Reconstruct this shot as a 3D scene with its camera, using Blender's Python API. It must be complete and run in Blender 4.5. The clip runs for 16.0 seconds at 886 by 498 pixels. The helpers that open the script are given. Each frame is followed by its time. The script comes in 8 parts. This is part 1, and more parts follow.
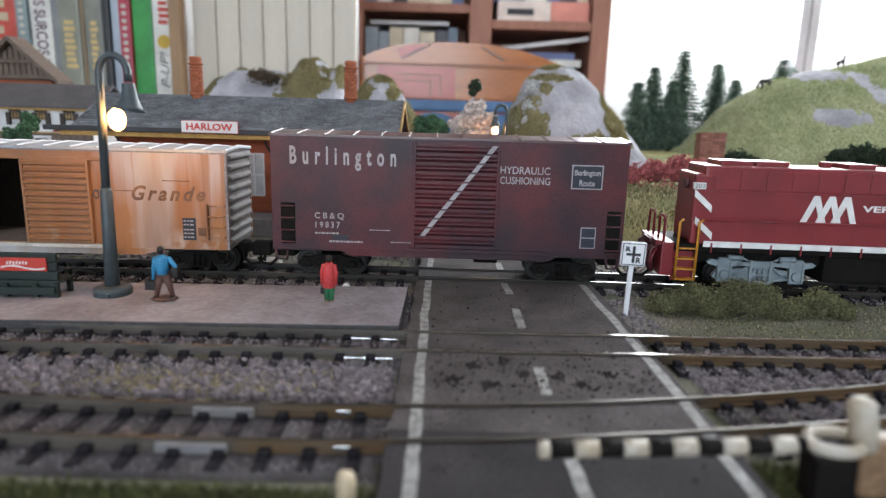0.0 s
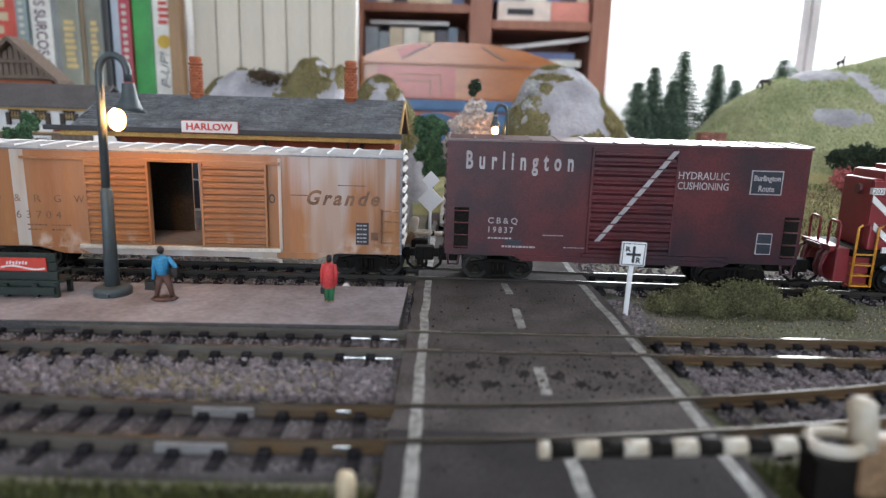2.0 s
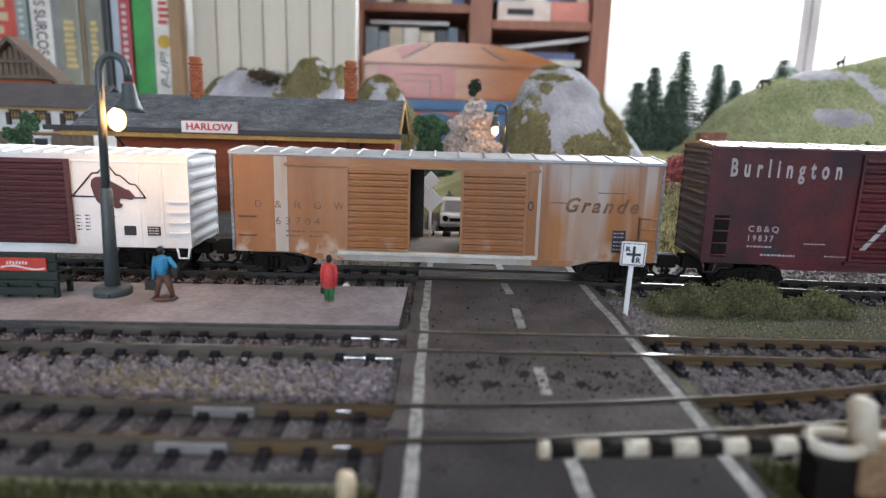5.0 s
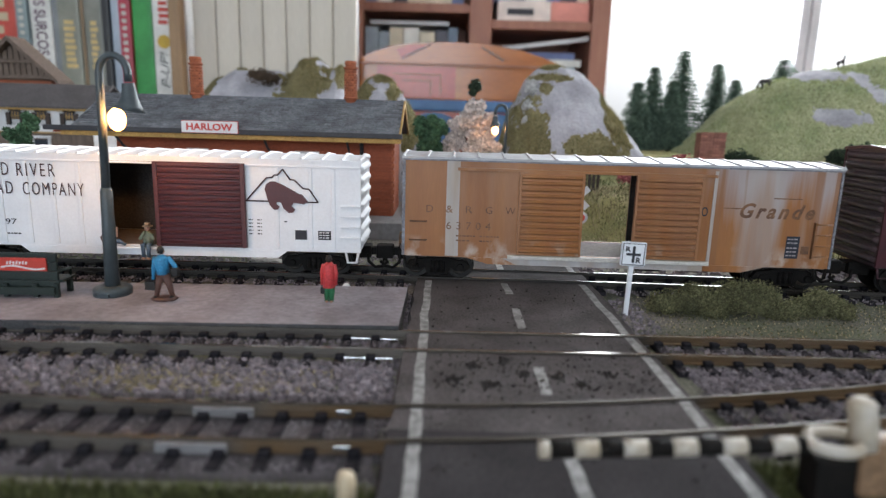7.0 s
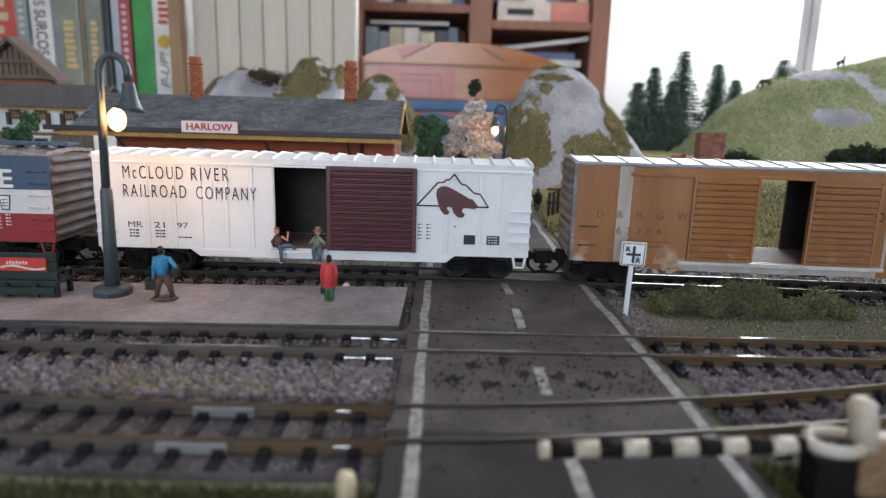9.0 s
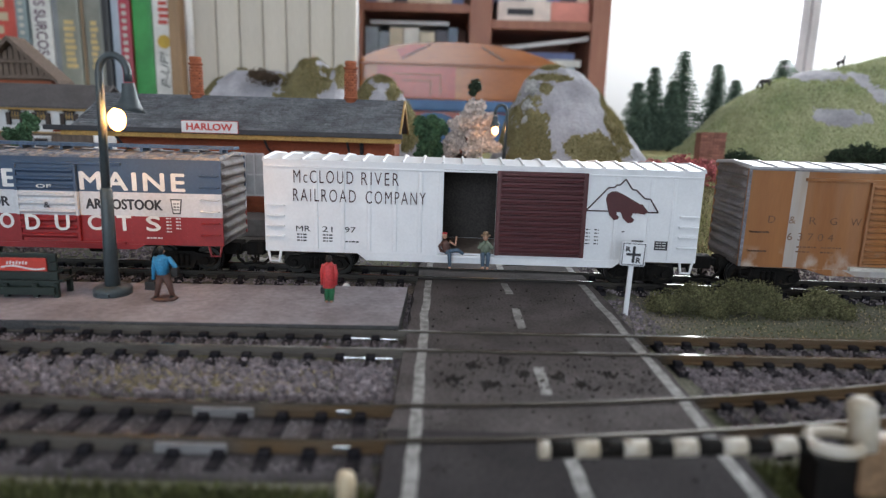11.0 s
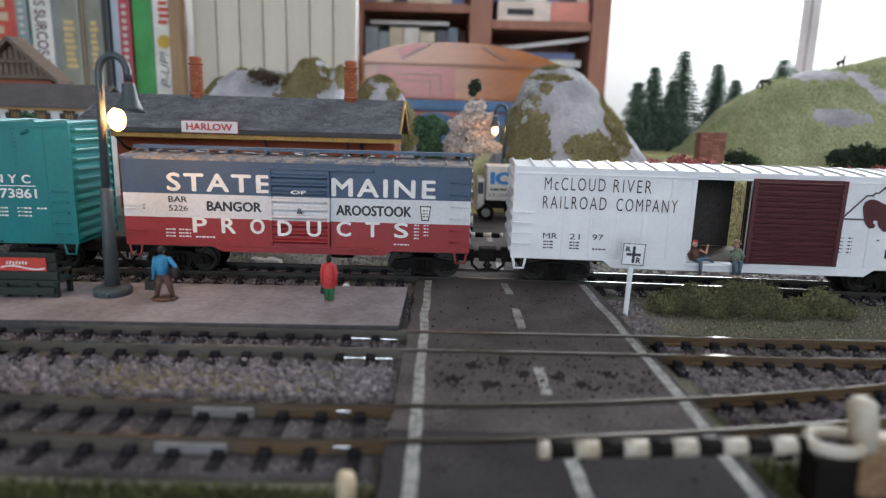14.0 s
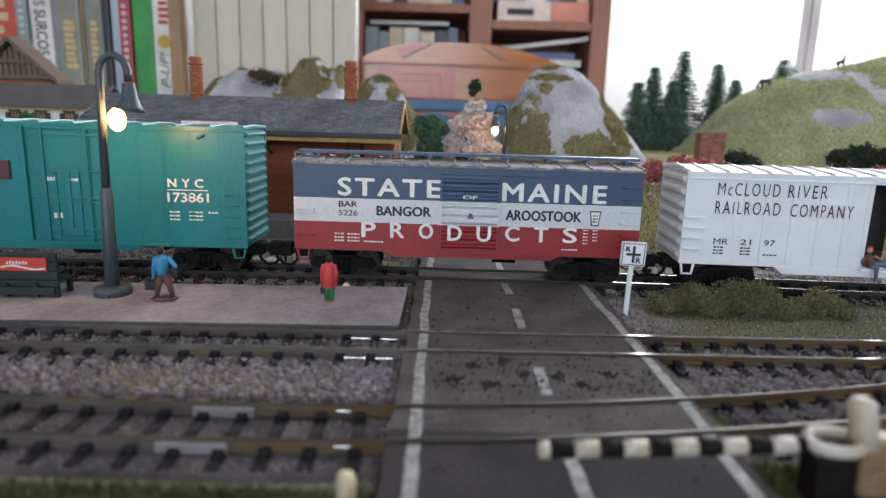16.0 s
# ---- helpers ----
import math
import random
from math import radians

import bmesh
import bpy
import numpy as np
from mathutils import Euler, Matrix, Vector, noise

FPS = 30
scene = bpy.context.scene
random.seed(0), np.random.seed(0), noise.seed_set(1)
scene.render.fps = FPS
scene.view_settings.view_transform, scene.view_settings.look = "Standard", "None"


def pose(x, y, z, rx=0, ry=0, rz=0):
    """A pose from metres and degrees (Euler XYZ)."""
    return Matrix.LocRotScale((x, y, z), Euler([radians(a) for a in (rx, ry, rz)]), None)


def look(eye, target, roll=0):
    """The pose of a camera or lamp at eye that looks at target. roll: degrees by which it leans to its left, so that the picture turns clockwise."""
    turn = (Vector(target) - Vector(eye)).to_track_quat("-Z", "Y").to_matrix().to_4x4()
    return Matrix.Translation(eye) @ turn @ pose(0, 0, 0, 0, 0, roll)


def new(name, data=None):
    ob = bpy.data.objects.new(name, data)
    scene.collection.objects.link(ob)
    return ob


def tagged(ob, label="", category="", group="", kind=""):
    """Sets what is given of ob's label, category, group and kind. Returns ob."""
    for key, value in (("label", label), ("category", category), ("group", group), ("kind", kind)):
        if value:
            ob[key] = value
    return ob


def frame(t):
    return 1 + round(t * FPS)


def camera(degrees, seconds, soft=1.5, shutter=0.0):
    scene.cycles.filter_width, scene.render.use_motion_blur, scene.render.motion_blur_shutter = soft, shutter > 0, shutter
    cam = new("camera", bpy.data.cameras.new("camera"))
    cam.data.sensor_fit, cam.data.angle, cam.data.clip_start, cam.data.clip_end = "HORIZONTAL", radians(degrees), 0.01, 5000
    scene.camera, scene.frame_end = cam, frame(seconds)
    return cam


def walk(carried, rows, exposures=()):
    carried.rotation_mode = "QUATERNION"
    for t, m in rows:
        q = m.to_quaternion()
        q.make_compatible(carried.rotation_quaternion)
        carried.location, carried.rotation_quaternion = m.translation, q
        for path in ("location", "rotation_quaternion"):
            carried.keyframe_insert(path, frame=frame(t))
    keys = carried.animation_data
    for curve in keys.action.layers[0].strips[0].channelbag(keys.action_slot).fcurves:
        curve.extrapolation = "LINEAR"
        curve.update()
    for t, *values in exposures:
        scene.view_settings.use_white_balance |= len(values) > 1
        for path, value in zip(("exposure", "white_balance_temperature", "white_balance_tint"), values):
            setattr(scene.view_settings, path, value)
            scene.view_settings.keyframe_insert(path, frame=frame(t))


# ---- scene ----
cam = camera(71.46, 16.0, soft=1.25)
EYE_Z = 0.06825            # eye above the rail tops, which lie at z = 0
PITCH = radians(11.9016)
eye = (0.0, 0.0, EYE_Z)
aim = (0.0, math.cos(PITCH), EYE_Z - math.sin(PITCH))
walk(cam, [(0.0, look(eye, aim, 1.617)), (16.0, look(eye, aim, 1.617))], exposures=[(0.0, 0.17), (1.5, 0.16), (3.5, 0.16), (7.0, -0.04), (9.0, -0.12), (12.5, -0.20), (14.5, -0.14), (16.0, -0.06)])
cam.data.dof.use_dof = True
cam.data.dof.focus_distance = 0.284
cam.data.dof.aperture_fstop = 11.0

# ---- light ----
world = bpy.data.worlds.new("world")
scene.world = world
world.use_nodes = True
sky = world.node_tree.nodes.new("ShaderNodeTexSky")
sky.sky_type = "NISHITA"
sky.sun_disc = False
sky.sun_elevation, sky.sun_rotation = radians(35), radians(40)
world.node_tree.links.new(sky.outputs[0], world.node_tree.nodes["Background"].inputs[0])
world.node_tree.nodes["Background"].inputs[1].default_value = 0.1


def window_light(name, x, y, z, w, h, energy, colour, rz):
    data = bpy.data.lights.new(name, "AREA")
    data.shape, data.size, data.size_y, data.energy, data.color = "RECTANGLE", w, h, energy, colour
    ob = new(name, data)
    ob.matrix_world = pose(x, y, z, 90, 0, rz)
    return ob


# daylight of the big back window, and fill from an added unseen rear window
window_light("window_daylight", 1.05, 1.93, 0.62, 1.30, 1.30, 106, (0.88, 0.94, 1.0), 180)
window_light("rear_fill_light", -0.55, -3.45, 0.75, 1.60, 1.30, 74, (0.76, 0.88, 1.0), 0)


# ---- materials ----
def material(name, col, rough=0.6, metal=0.0, col2=None, scale=400.0, fine=2500.0, bump=0.15, mix=0.5, spec=0.4,
             stretch=(1, 1, 1), fine_amount=0.35, distance=0.0004):
    """Two scales of colour variation and a fine relief; coordinates are the object's own, in metres."""
    m = bpy.data.materials.new(name)
    m.use_nodes = True
    nt = m.node_tree
    b = nt.nodes["Principled BSDF"]
    b.inputs["Roughness"].default_value = rough
    b.inputs["Metallic"].default_value = metal
    b.inputs["Specular IOR Level"].default_value = spec
    col2 = col2 or tuple(c * 0.72 for c in col)
    tc = nt.nodes.new("ShaderNodeTexCoord")
    mp = nt.nodes.new("ShaderNodeMapping")
    mp.inputs["Scale"].default_value = stretch
    nt.links.new(tc.outputs["Object"], mp.inputs["Vector"])
    n1 = nt.nodes.new("ShaderNodeTexNoise")
    n1.inputs["Scale"].default_value, n1.inputs["Detail"].default_value = scale, 4
    n2 = nt.nodes.new("ShaderNodeTexNoise")
    n2.inputs["Scale"].default_value, n2.inputs["Detail"].default_value = fine, 3
    for n in (n1, n2):
        nt.links.new(mp.outputs[0], n.inputs["Vector"])
    ramp = nt.nodes.new("ShaderNodeMapRange")
    ramp.inputs["From Min"].default_value, ramp.inputs["From Max"].default_value = 0.5 - 0.28 * (1.2 - mix), 0.5 + 0.28 * (1.2 - mix)
    nt.links.new(n1.outputs[0], ramp.inputs[0])
    mx = nt.nodes.new("ShaderNodeMix")
    mx.data_type = "RGBA"
    mx.inputs["A"].default_value, mx.inputs["B"].default_value = (*col, 1), (*col2, 1)
    nt.links.new(ramp.outputs[0], mx.inputs["Factor"])
    hs = nt.nodes.new("ShaderNodeHueSaturation")
    mr = nt.nodes.new("ShaderNodeMapRange")
    mr.inputs["From Min"].default_value, mr.inputs["From Max"].default_value = 0.3, 0.7
    mr.inputs["To Min"].default_value, mr.inputs["To Max"].default_value = 1 - fine_amount, 1 + fine_amount
    nt.links.new(n2.outputs[0], mr.inputs[0])
    nt.links.new(mr.outputs[0], hs.inputs["Value"])
    nt.links.new(mx.outputs["Result"], hs.inputs["Color"])
    nt.links.new(hs.outputs[0], b.inputs["Base Color"])
    if bump:
        bp = nt.nodes.new("ShaderNodeBump")
        bp.inputs["Strength"].default_value, bp.inputs["Distance"].default_value = bump, distance
        nt.links.new(n2.outputs[0], bp.inputs["Height"])
        nt.links.new(bp.outputs[0], b.inputs["Normal"])
    return m


def island_colours(m, amount=0.45):
    """Loose pieces of one mesh differ in brightness."""
    nt = m.node_tree
    b = nt.nodes["Principled BSDF"]
    src = b.inputs["Base Color"].links[0].from_socket
    g = nt.nodes.new("ShaderNodeNewGeometry")
    hs = nt.nodes.new("ShaderNodeHueSaturation")
    mr = nt.nodes.new("ShaderNodeMapRange")
    mr.inputs["To Min"].default_value, mr.inputs["To Max"].default_value = 1 - amount, 1 + amount
    nt.links.new(g.outputs["Random Per Island"], mr.inputs[0])
    nt.links.new(mr.outputs[0], hs.inputs["Value"])
    nt.links.new(src, hs.inputs["Color"])
    nt.links.new(hs.outputs[0], b.inputs["Base Color"])
    return m


def object_colours(m, amount=0.2):
    """Separate pieces that share a mesh differ in brightness."""
    nt = m.node_tree
    b = nt.nodes["Principled BSDF"]
    src = b.inputs["Base Color"].links[0].from_socket
    g = nt.nodes.new("ShaderNodeObjectInfo")
    hs = nt.nodes.new("ShaderNodeHueSaturation")
    mr = nt.nodes.new("ShaderNodeMapRange")
    mr.inputs["To Min"].default_value, mr.inputs["To Max"].default_value = 1 - amount, 1 + amount
    nt.links.new(g.outputs["Random"], mr.inputs[0])
    nt.links.new(mr.outputs[0], hs.inputs["Value"])
    nt.links.new(src, hs.inputs["Color"])
    nt.links.new(hs.outputs[0], b.inputs["Base Color"])
    return m


def banded(m, axis, bands, noise_mix=0.12):
    """Paint bands along an object axis: (from, colour) in rising order, over the material's own grain."""
    nt = m.node_tree
    b = nt.nodes["Principled BSDF"]
    hs = b.inputs["Base Color"].links[0].from_node
    tc = nt.nodes.new("ShaderNodeTexCoord")
    sep = nt.nodes.new("ShaderNodeSeparateXYZ")
    nt.links.new(tc.outputs["Object"], sep.inputs[0])
    last = None
    for i, (start, col) in enumerate(bands):
        if i == 0:
            rgb = nt.nodes.new("ShaderNodeRGB")
            rgb.outputs[0].default_value = (*col, 1)
            last = rgb.outputs[0]
            continue
        gt = nt.nodes.new("ShaderNodeMath")
        gt.operation = "GREATER_THAN"
        gt.inputs[1].default_value = start
        nt.links.new(sep.outputs[axis], gt.inputs[0])
        mx = nt.nodes.new("ShaderNodeMix")
        mx.data_type = "RGBA"
        nt.links.new(gt.outputs[0], mx.inputs["Factor"])
        nt.links.new(last, mx.inputs["A"])
        mx.inputs["B"].default_value = (*col, 1)
        last = mx.outputs["Result"]
    nt.links.new(last, hs.inputs["Color"])
    return m


def glowing(name, col, strength):
    m = bpy.data.materials.new(name)
    m.use_nodes = True
    b = m.node_tree.nodes["Principled BSDF"]
    b.inputs["Base Color"].default_value = (*col, 1)
    b.inputs["Emission Color"].default_value = (*col, 1)
    b.inputs["Emission Strength"].default_value = strength
    return m


def translucent(m, amount=0.4):
    """Thin flock and leaves let some light through."""
    nt = m.node_tree
    b = nt.nodes["Principled BSDF"]
    tr = nt.nodes.new("ShaderNodeBsdfTranslucent")
    nt.links.new(b.inputs["Base Color"].links[0].from_socket, tr.inputs[0])
    mix = nt.nodes.new("ShaderNodeMixShader")
    mix.inputs[0].default_value = amount
    nt.links.new(b.outputs[0], mix.inputs[1])
    nt.links.new(tr.outputs[0], mix.inputs[2])
    nt.links.new(mix.outputs[0], nt.nodes["Material Output"].inputs[0])
    return m


class Nodes:
    """Short forms for building a node tree."""
    def __init__(self, m):
        self.nt = m.node_tree
        self.tc = self.nt.nodes.new("ShaderNodeTexCoord")
        sep = self.nt.nodes.new("ShaderNodeSeparateXYZ")
        self.nt.links.new(self.tc.outputs["Object"], sep.inputs[0])
        self.x, self.y, self.z = sep.outputs

    def noise(self, scale, stretch=(1, 1, 1), detail=4):
        mp = self.nt.nodes.new("ShaderNodeMapping")
        mp.inputs["Scale"].default_value = stretch
        self.nt.links.new(self.tc.outputs["Object"], mp.inputs[0])
        n = self.nt.nodes.new("ShaderNodeTexNoise")
        n.inputs["Scale"].default_value, n.inputs["Detail"].default_value = scale, detail
        self.nt.links.new(mp.outputs[0], n.inputs["Vector"])
        return n.outputs[0]

    def ramp(self, src, a, b, lo=0.0, hi=1.0):
        mr = self.nt.nodes.new("ShaderNodeMapRange")
        for key, val in (("From Min", a), ("From Max", b), ("To Min", lo), ("To Max", hi)):
            mr.inputs[key].default_value = val
        self.nt.links.new(src, mr.inputs[0])
        return mr.outputs[0]

    def math(self, op, a, b):
        n = self.nt.nodes.new("ShaderNodeMath")
        n.operation = op
        for k, v in enumerate((a, b)):
            if isinstance(v, float):
                n.inputs[k].default_value = v
            else:
                self.nt.links.new(v, n.inputs[k])
        return n.outputs[0]

    def over(self, fac, under, col):
        mx = self.nt.nodes.new("ShaderNodeMix")
        mx.data_type = "RGBA"
        self.nt.links.new(fac, mx.inputs["Factor"])
        self.nt.links.new(under, mx.inputs["A"])
        mx.inputs["B"].default_value = (*col, 1)
        return mx.outputs["Result"]


def weathered_orange():
    """Faded yellow-orange paint with soft rust streaks, a chalky grey wash at one end and pale scuffs along the bottom."""
    m = material("faded_orange_paint", (0.335, 0.145, 0.050), 0.42, 0, (0.215, 0.084, 0.030), 70, 1500, 0.06, 0.2,
                 stretch=(1, 1, 0.12), fine_amount=0.05)
    q = Nodes(m)
    b = q.nt.nodes["Principled BSDF"]
    src = b.inputs["Base Color"].links[0].from_socket
    worn_end = q.ramp(q.x, 0.034, 0.041)
    streak = q.noise(150, (1, 0.3, 0.06), 3)
    broad = q.noise(55, (1, 0.3, 0.10), 3)
    # thin rust runs everywhere, heavier at the worn end
    src = q.over(q.math("MULTIPLY", q.ramp(streak, 0.52, 0.68, 0.0, 0.55), q.ramp(worn_end, 0.0, 1.0, 0.45, 1.0)), src, (0.26, 0.105, 0.042))
    # chalky wash that runs down from the eaves
    height = q.math("ADD", q.ramp(q.z, 0.020, 0.052), q.ramp(q.noise(130, (1, 0.3, 0.05), 4), 0.30, 0.70, -0.55, 0.55))
    wash = q.math("MULTIPLY", q.ramp(height, 0.30, 0.95, 0.0, 0.68), worn_end)
    src = q.over(wash, src, (0.36, 0.355, 0.385))
    run = q.math("MULTIPLY", q.ramp(q.noise(210, (1, 0.3, 0.035), 4), 0.50, 0.60, 0.0, 0.8), worn_end)
    src = q.over(run, src, (0.235, 0.105, 0.047))
    src = q.over(q.math("MULTIPLY", q.ramp(broad, 0.54, 0.64, 0.0, 0.5), q.ramp(worn_end, 0.0, 1.0, 0.15, 1.0)), src, (0.37, 0.34, 0.33))
    # pale scuffs at the foot of the sides and doors
    foot = q.math("MULTIPLY", q.ramp(q.z, 0.0205, 0.0140), q.ramp(q.noise(120, (1, 0.3, 0.8), 6), 0.53, 0.66, 0.0, 0.6))
    src = q.over(foot, src, (0.52, 0.47, 0.43))
    q.nt.links.new(src, b.inputs["Base Color"])
    return m


def rail_paint(start):
    """Drab grey rail sides that turn to brown rust on the newer lengths beyond start."""
    m = material("drab_rail_side", (0.118, 0.104, 0.092), 0.5, 0.2, (0.072, 0.062, 0.055), 60, 2000, 0.1, fine_amount=0.12)
    q = Nodes(m)
    b = q.nt.nodes["Principled BSDF"]
    src = b.inputs["Base Color"].links[0].from_socket
    rust = q.math("MULTIPLY", q.ramp(q.x, start - 0.003, start + 0.003), q.ramp(q.noise(30), 0.30, 0.55, 0.45, 0.95))
    src = q.over(rust, src, (0.115, 0.070, 0.034))
    dark = q.math("MULTIPLY", q.ramp(q.x, -0.012, -0.008), q.ramp(q.x, 0.074, 0.066))
    src = q.over(dark, src, (0.045, 0.036, 0.028))
    q.nt.links.new(src, b.inputs["Base Color"])
    return m


M = {}
M["steel_top"] = material("worn_rail_steel", (0.32, 0.305, 0.28), 0.16, 0.95, (0.17, 0.155, 0.14), 300, 3000, 0.05, fine_amount=0.1)
M["rail_side"] = rail_paint(0.066)
M["rail_side_near"] = rail_paint(-0.043)
# main line rail sides, with the shade under the train put into the colour
M["rail_side_shaded"] = material("shaded_black_brown_rail_side", (0.022, 0.020, 0.019), 0.55, 0.2, (0.040, 0.034, 0.028), 60, 2000, 0.1)
M["steel_dull"] = material("dull_brown_rail_steel", (0.060, 0.051, 0.041), 0.45, 0.7, (0.034, 0.028, 0.022), 90, 3000, 0.05, 0.6, fine_amount=0.1)
M["sleeper"] = material("dark_plastic_sleeper", (0.010, 0.010, 0.013), 0.9, 0, (0.050, 0.043, 0.050), 200, 2500, 0.2, spec=0.08)
M["grey_plastic"] = material("grey_plastic", (0.22, 0.215, 0.225), 0.6, 0, (0.16, 0.155, 0.16), 300, 2000, 0.05, fine_amount=0.1)
M["ground"] = material("layout_earth", (0.165, 0.148, 0.135), 0.95, 0, (0.115, 0.120, 0.080), 22, 900, 0.6, 0.75, fine_amount=0.5, distance=0.0008)
M["field"] = material("flocked_meadow", (0.33, 0.29, 0.13), 0.95, 0, (0.19, 0.20, 0.085), 26, 1200, 0.8, 0.6, fine_amount=0.4, distance=0.001)
M["ballast"] = island_colours(material("mauve_granite_ballast", (0.235, 0.207, 0.230), 0.9, 0, (0.140, 0.120, 0.134), 500, 3000, 0.3), 0.38)
M["asphalt"] = material("model_asphalt", (0.094, 0.083, 0.085), 0.92, 0, (0.054, 0.047, 0.048), 60, 1500, 0.8, 0.55, spec=0.2, fine_amount=0.45, distance=0.0004)
# darker copy for the near road end, light falloff painted into the colour
M["asphalt_dimmed"] = material("dimmed_near_asphalt", (0.044, 0.040, 0.043), 0.92, 0, (0.026, 0.023, 0.025), 48, 1300, 0.8, 0.55, spec=0.15, fine_amount=0.4, distance=0.0004)
M["road_paint"] = material("worn_white_road_paint", (0.33, 0.325, 0.325), 0.8, 0, (0.15, 0.147, 0.146), 350, 2200, 0.3, 0.6, fine_amount=0.25)
M["platform"] = material("mauve_grey_platform_card", (0.265, 0.245, 0.278), 0.6, 0, (0.185, 0.165, 0.185), 48, 520, 0.5, 0.8, fine_amount=0.2)
M["kerb_dark"] = material("dark_platform_edge", (0.06, 0.06, 0.065), 0.8, 0, None, 300, 1500)
M["white_paint"] = material("glossy_white_paint", (0.72, 0.73, 0.77), 0.38, 0, (0.66, 0.67, 0.71), 80, 900, 0.03, fine_amount=0.03)
M["white_dirty"] = material("dirty_white_paint", (0.55, 0.53, 0.50), 0.6, 0, (0.40, 0.37, 0.34), 120, 1200, 0.1, fine_amount=0.15)
M["maroon"] = material("weathered_maroon_paint", (0.086, 0.017, 0.022), 0.42, 0, (0.030, 0.015, 0.022), 34, 1100, 0.12, 0.75, spec=0.3, fine_amount=0.18)
M["maroon_dark"] = material("dark_oxide_paint", (0.085, 0.022, 0.026), 0.42, 0, (0.065, 0.018, 0.022), 90, 1100, 0.06, fine_amount=0.1)
M["loco_red"] = material("glossy_red_paint", (0.215, 0.026, 0.032), 0.35, 0, (0.165, 0.022, 0.028), 70, 1100, 0.03, fine_amount=0.06)
M["teal"] = material("jade_green_paint", (0.006, 0.190, 0.205), 0.34, 0, (0.005, 0.135, 0.155), 34, 900, 0.06, 0.5, fine_amount=0.08, stretch=(1, 1, 0.4))
M["tricolour"] = banded(material("three_band_paint", (0.5, 0.5, 0.5), 0.45, 0, None, 90, 1000, 0.05, fine_amount=0.08), 2,
                        [(-1, (0.24, 0.018, 0.022)), (0.0249, (0.54, 0.55, 0.59)), (0.0349, (0.040, 0.072, 0.135))])
M["slate_blue"] = material("slate_blue_paint", (0.055, 0.10, 0.18), 0.5, 0, None, 90, 1000, 0.08)
M["orange"] = weathered_orange()
M["roof_silver"] = material("silver_grey_roof_paint", (0.40, 0.41, 0.43), 0.5, 0.1, (0.30, 0.30, 0.32), 120, 1200, 0.08, fine_amount=0.1)
M["roof_dust"] = material("dusty_blue_roof_paint", (0.30, 0.25, 0.22), 0.7, 0, (0.10, 0.12, 0.17), 200, 1500, 0.3, 0.8)
M["end_grey"] = material("dirty_grey_end_paint", (0.16, 0.15, 0.16), 0.5, 0.1, (0.10, 0.08, 0.07), 150, 1500, 0.1)
M["black"] = material("matt_black_plastic", (0.0075, 0.007, 0.007), 0.7, 0, (0.012, 0.010, 0.009), 300, 2000, 0.1, spec=0.08)
M["black_gloss"] = material("black_wheel", (0.010, 0.010, 0.010), 0.35, 0.3, (0.02, 0.018, 0.016), 300, 2000, 0.05)
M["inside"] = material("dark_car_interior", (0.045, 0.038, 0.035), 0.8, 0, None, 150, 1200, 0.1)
M["inner_tan"] = material("tan_inside_board", (0.36, 0.24, 0.09), 0.6, 0, (0.28, 0.18, 0.07), 150, 1200, 0.1)
M["letter_white"] = material("white_lettering", (0.74, 0.74, 0.75), 0.5, 0, (0.6, 0.6, 0.6), 250, 2500, 0.0, fine_amount=0.08)
M["letter_grey"] = material("faded_white_lettering", (0.36, 0.345, 0.37), 0.55, 0, (0.25, 0.22, 0.24), 160, 2500, 0.0, fine_amount=0.12)
M["letter_black"] = material("black_lettering", (0.028, 0.026, 0.035), 0.5, 0, None, 250, 2500, 0.0)
M["letter_brown"] = material("worn_dark_lettering", (0.074, 0.034, 0.022), 0.6, 0, (0.2, 0.1, 0.05), 250, 2500, 0.0)
M["letter_maroon"] = material("dark_maroon_lettering", (0.055, 0.022, 0.028), 0.5, 0, None, 250, 2500, 0.0)
M["maroon_roof"] = material("glossy_maroon_roof", (0.075, 0.026, 0.030), 0.30, 0, (0.06, 0.022, 0.026), 90, 1100, 0.05, spec=0.7)
# maroon car's end paint, greyed by haze mixed into the colour
M["maroon_end"] = material("hazed_maroon_end", (0.060, 0.036, 0.044), 0.34, 0, (0.035, 0.028, 0.034), 70, 1100, 0.08, spec=0.6)
M["crumbs"] = island_colours(material("dark_road_crumbs", (0.020, 0.017, 0.016), 0.95, 0, (0.034, 0.028, 0.026), 300, 2000, 0.1), 0.5)
M["letter_red"] = material("red_lettering", (0.55, 0.035, 0.03), 0.5, 0, None, 250, 2500, 0.0, fine_amount=0.08)
M["navy"] = material("navy_label", (0.020, 0.026, 0.042), 0.5, 0, None, 250, 2500, 0.0)
M["lamp_grey"] = material("blue_grey_cast_lamp", (0.058, 0.074, 0.084), 0.45, 0.1, (0.042, 0.054, 0.062), 150, 1800, 0.12, fine_amount=0.12)
def bulb_glass():
    """Frosted glass that glows faintly and lets the filament's light through."""
    m = glowing("warm_frosted_glass", (1.0, 0.56, 0.24), 9.0)
    nt = m.node_tree
    tr = nt.nodes.new("ShaderNodeBsdfTransparent")
    mix = nt.nodes.new("ShaderNodeMixShader")
    mix.inputs[0].default_value = 0.55
    nt.links.new(nt.nodes["Principled BSDF"].outputs[0], mix.inputs[1])
    nt.links.new(tr.outputs[0], mix.inputs[2])
    nt.links.new(mix.outputs[0], nt.nodes["Material Output"].inputs[0])
    return m


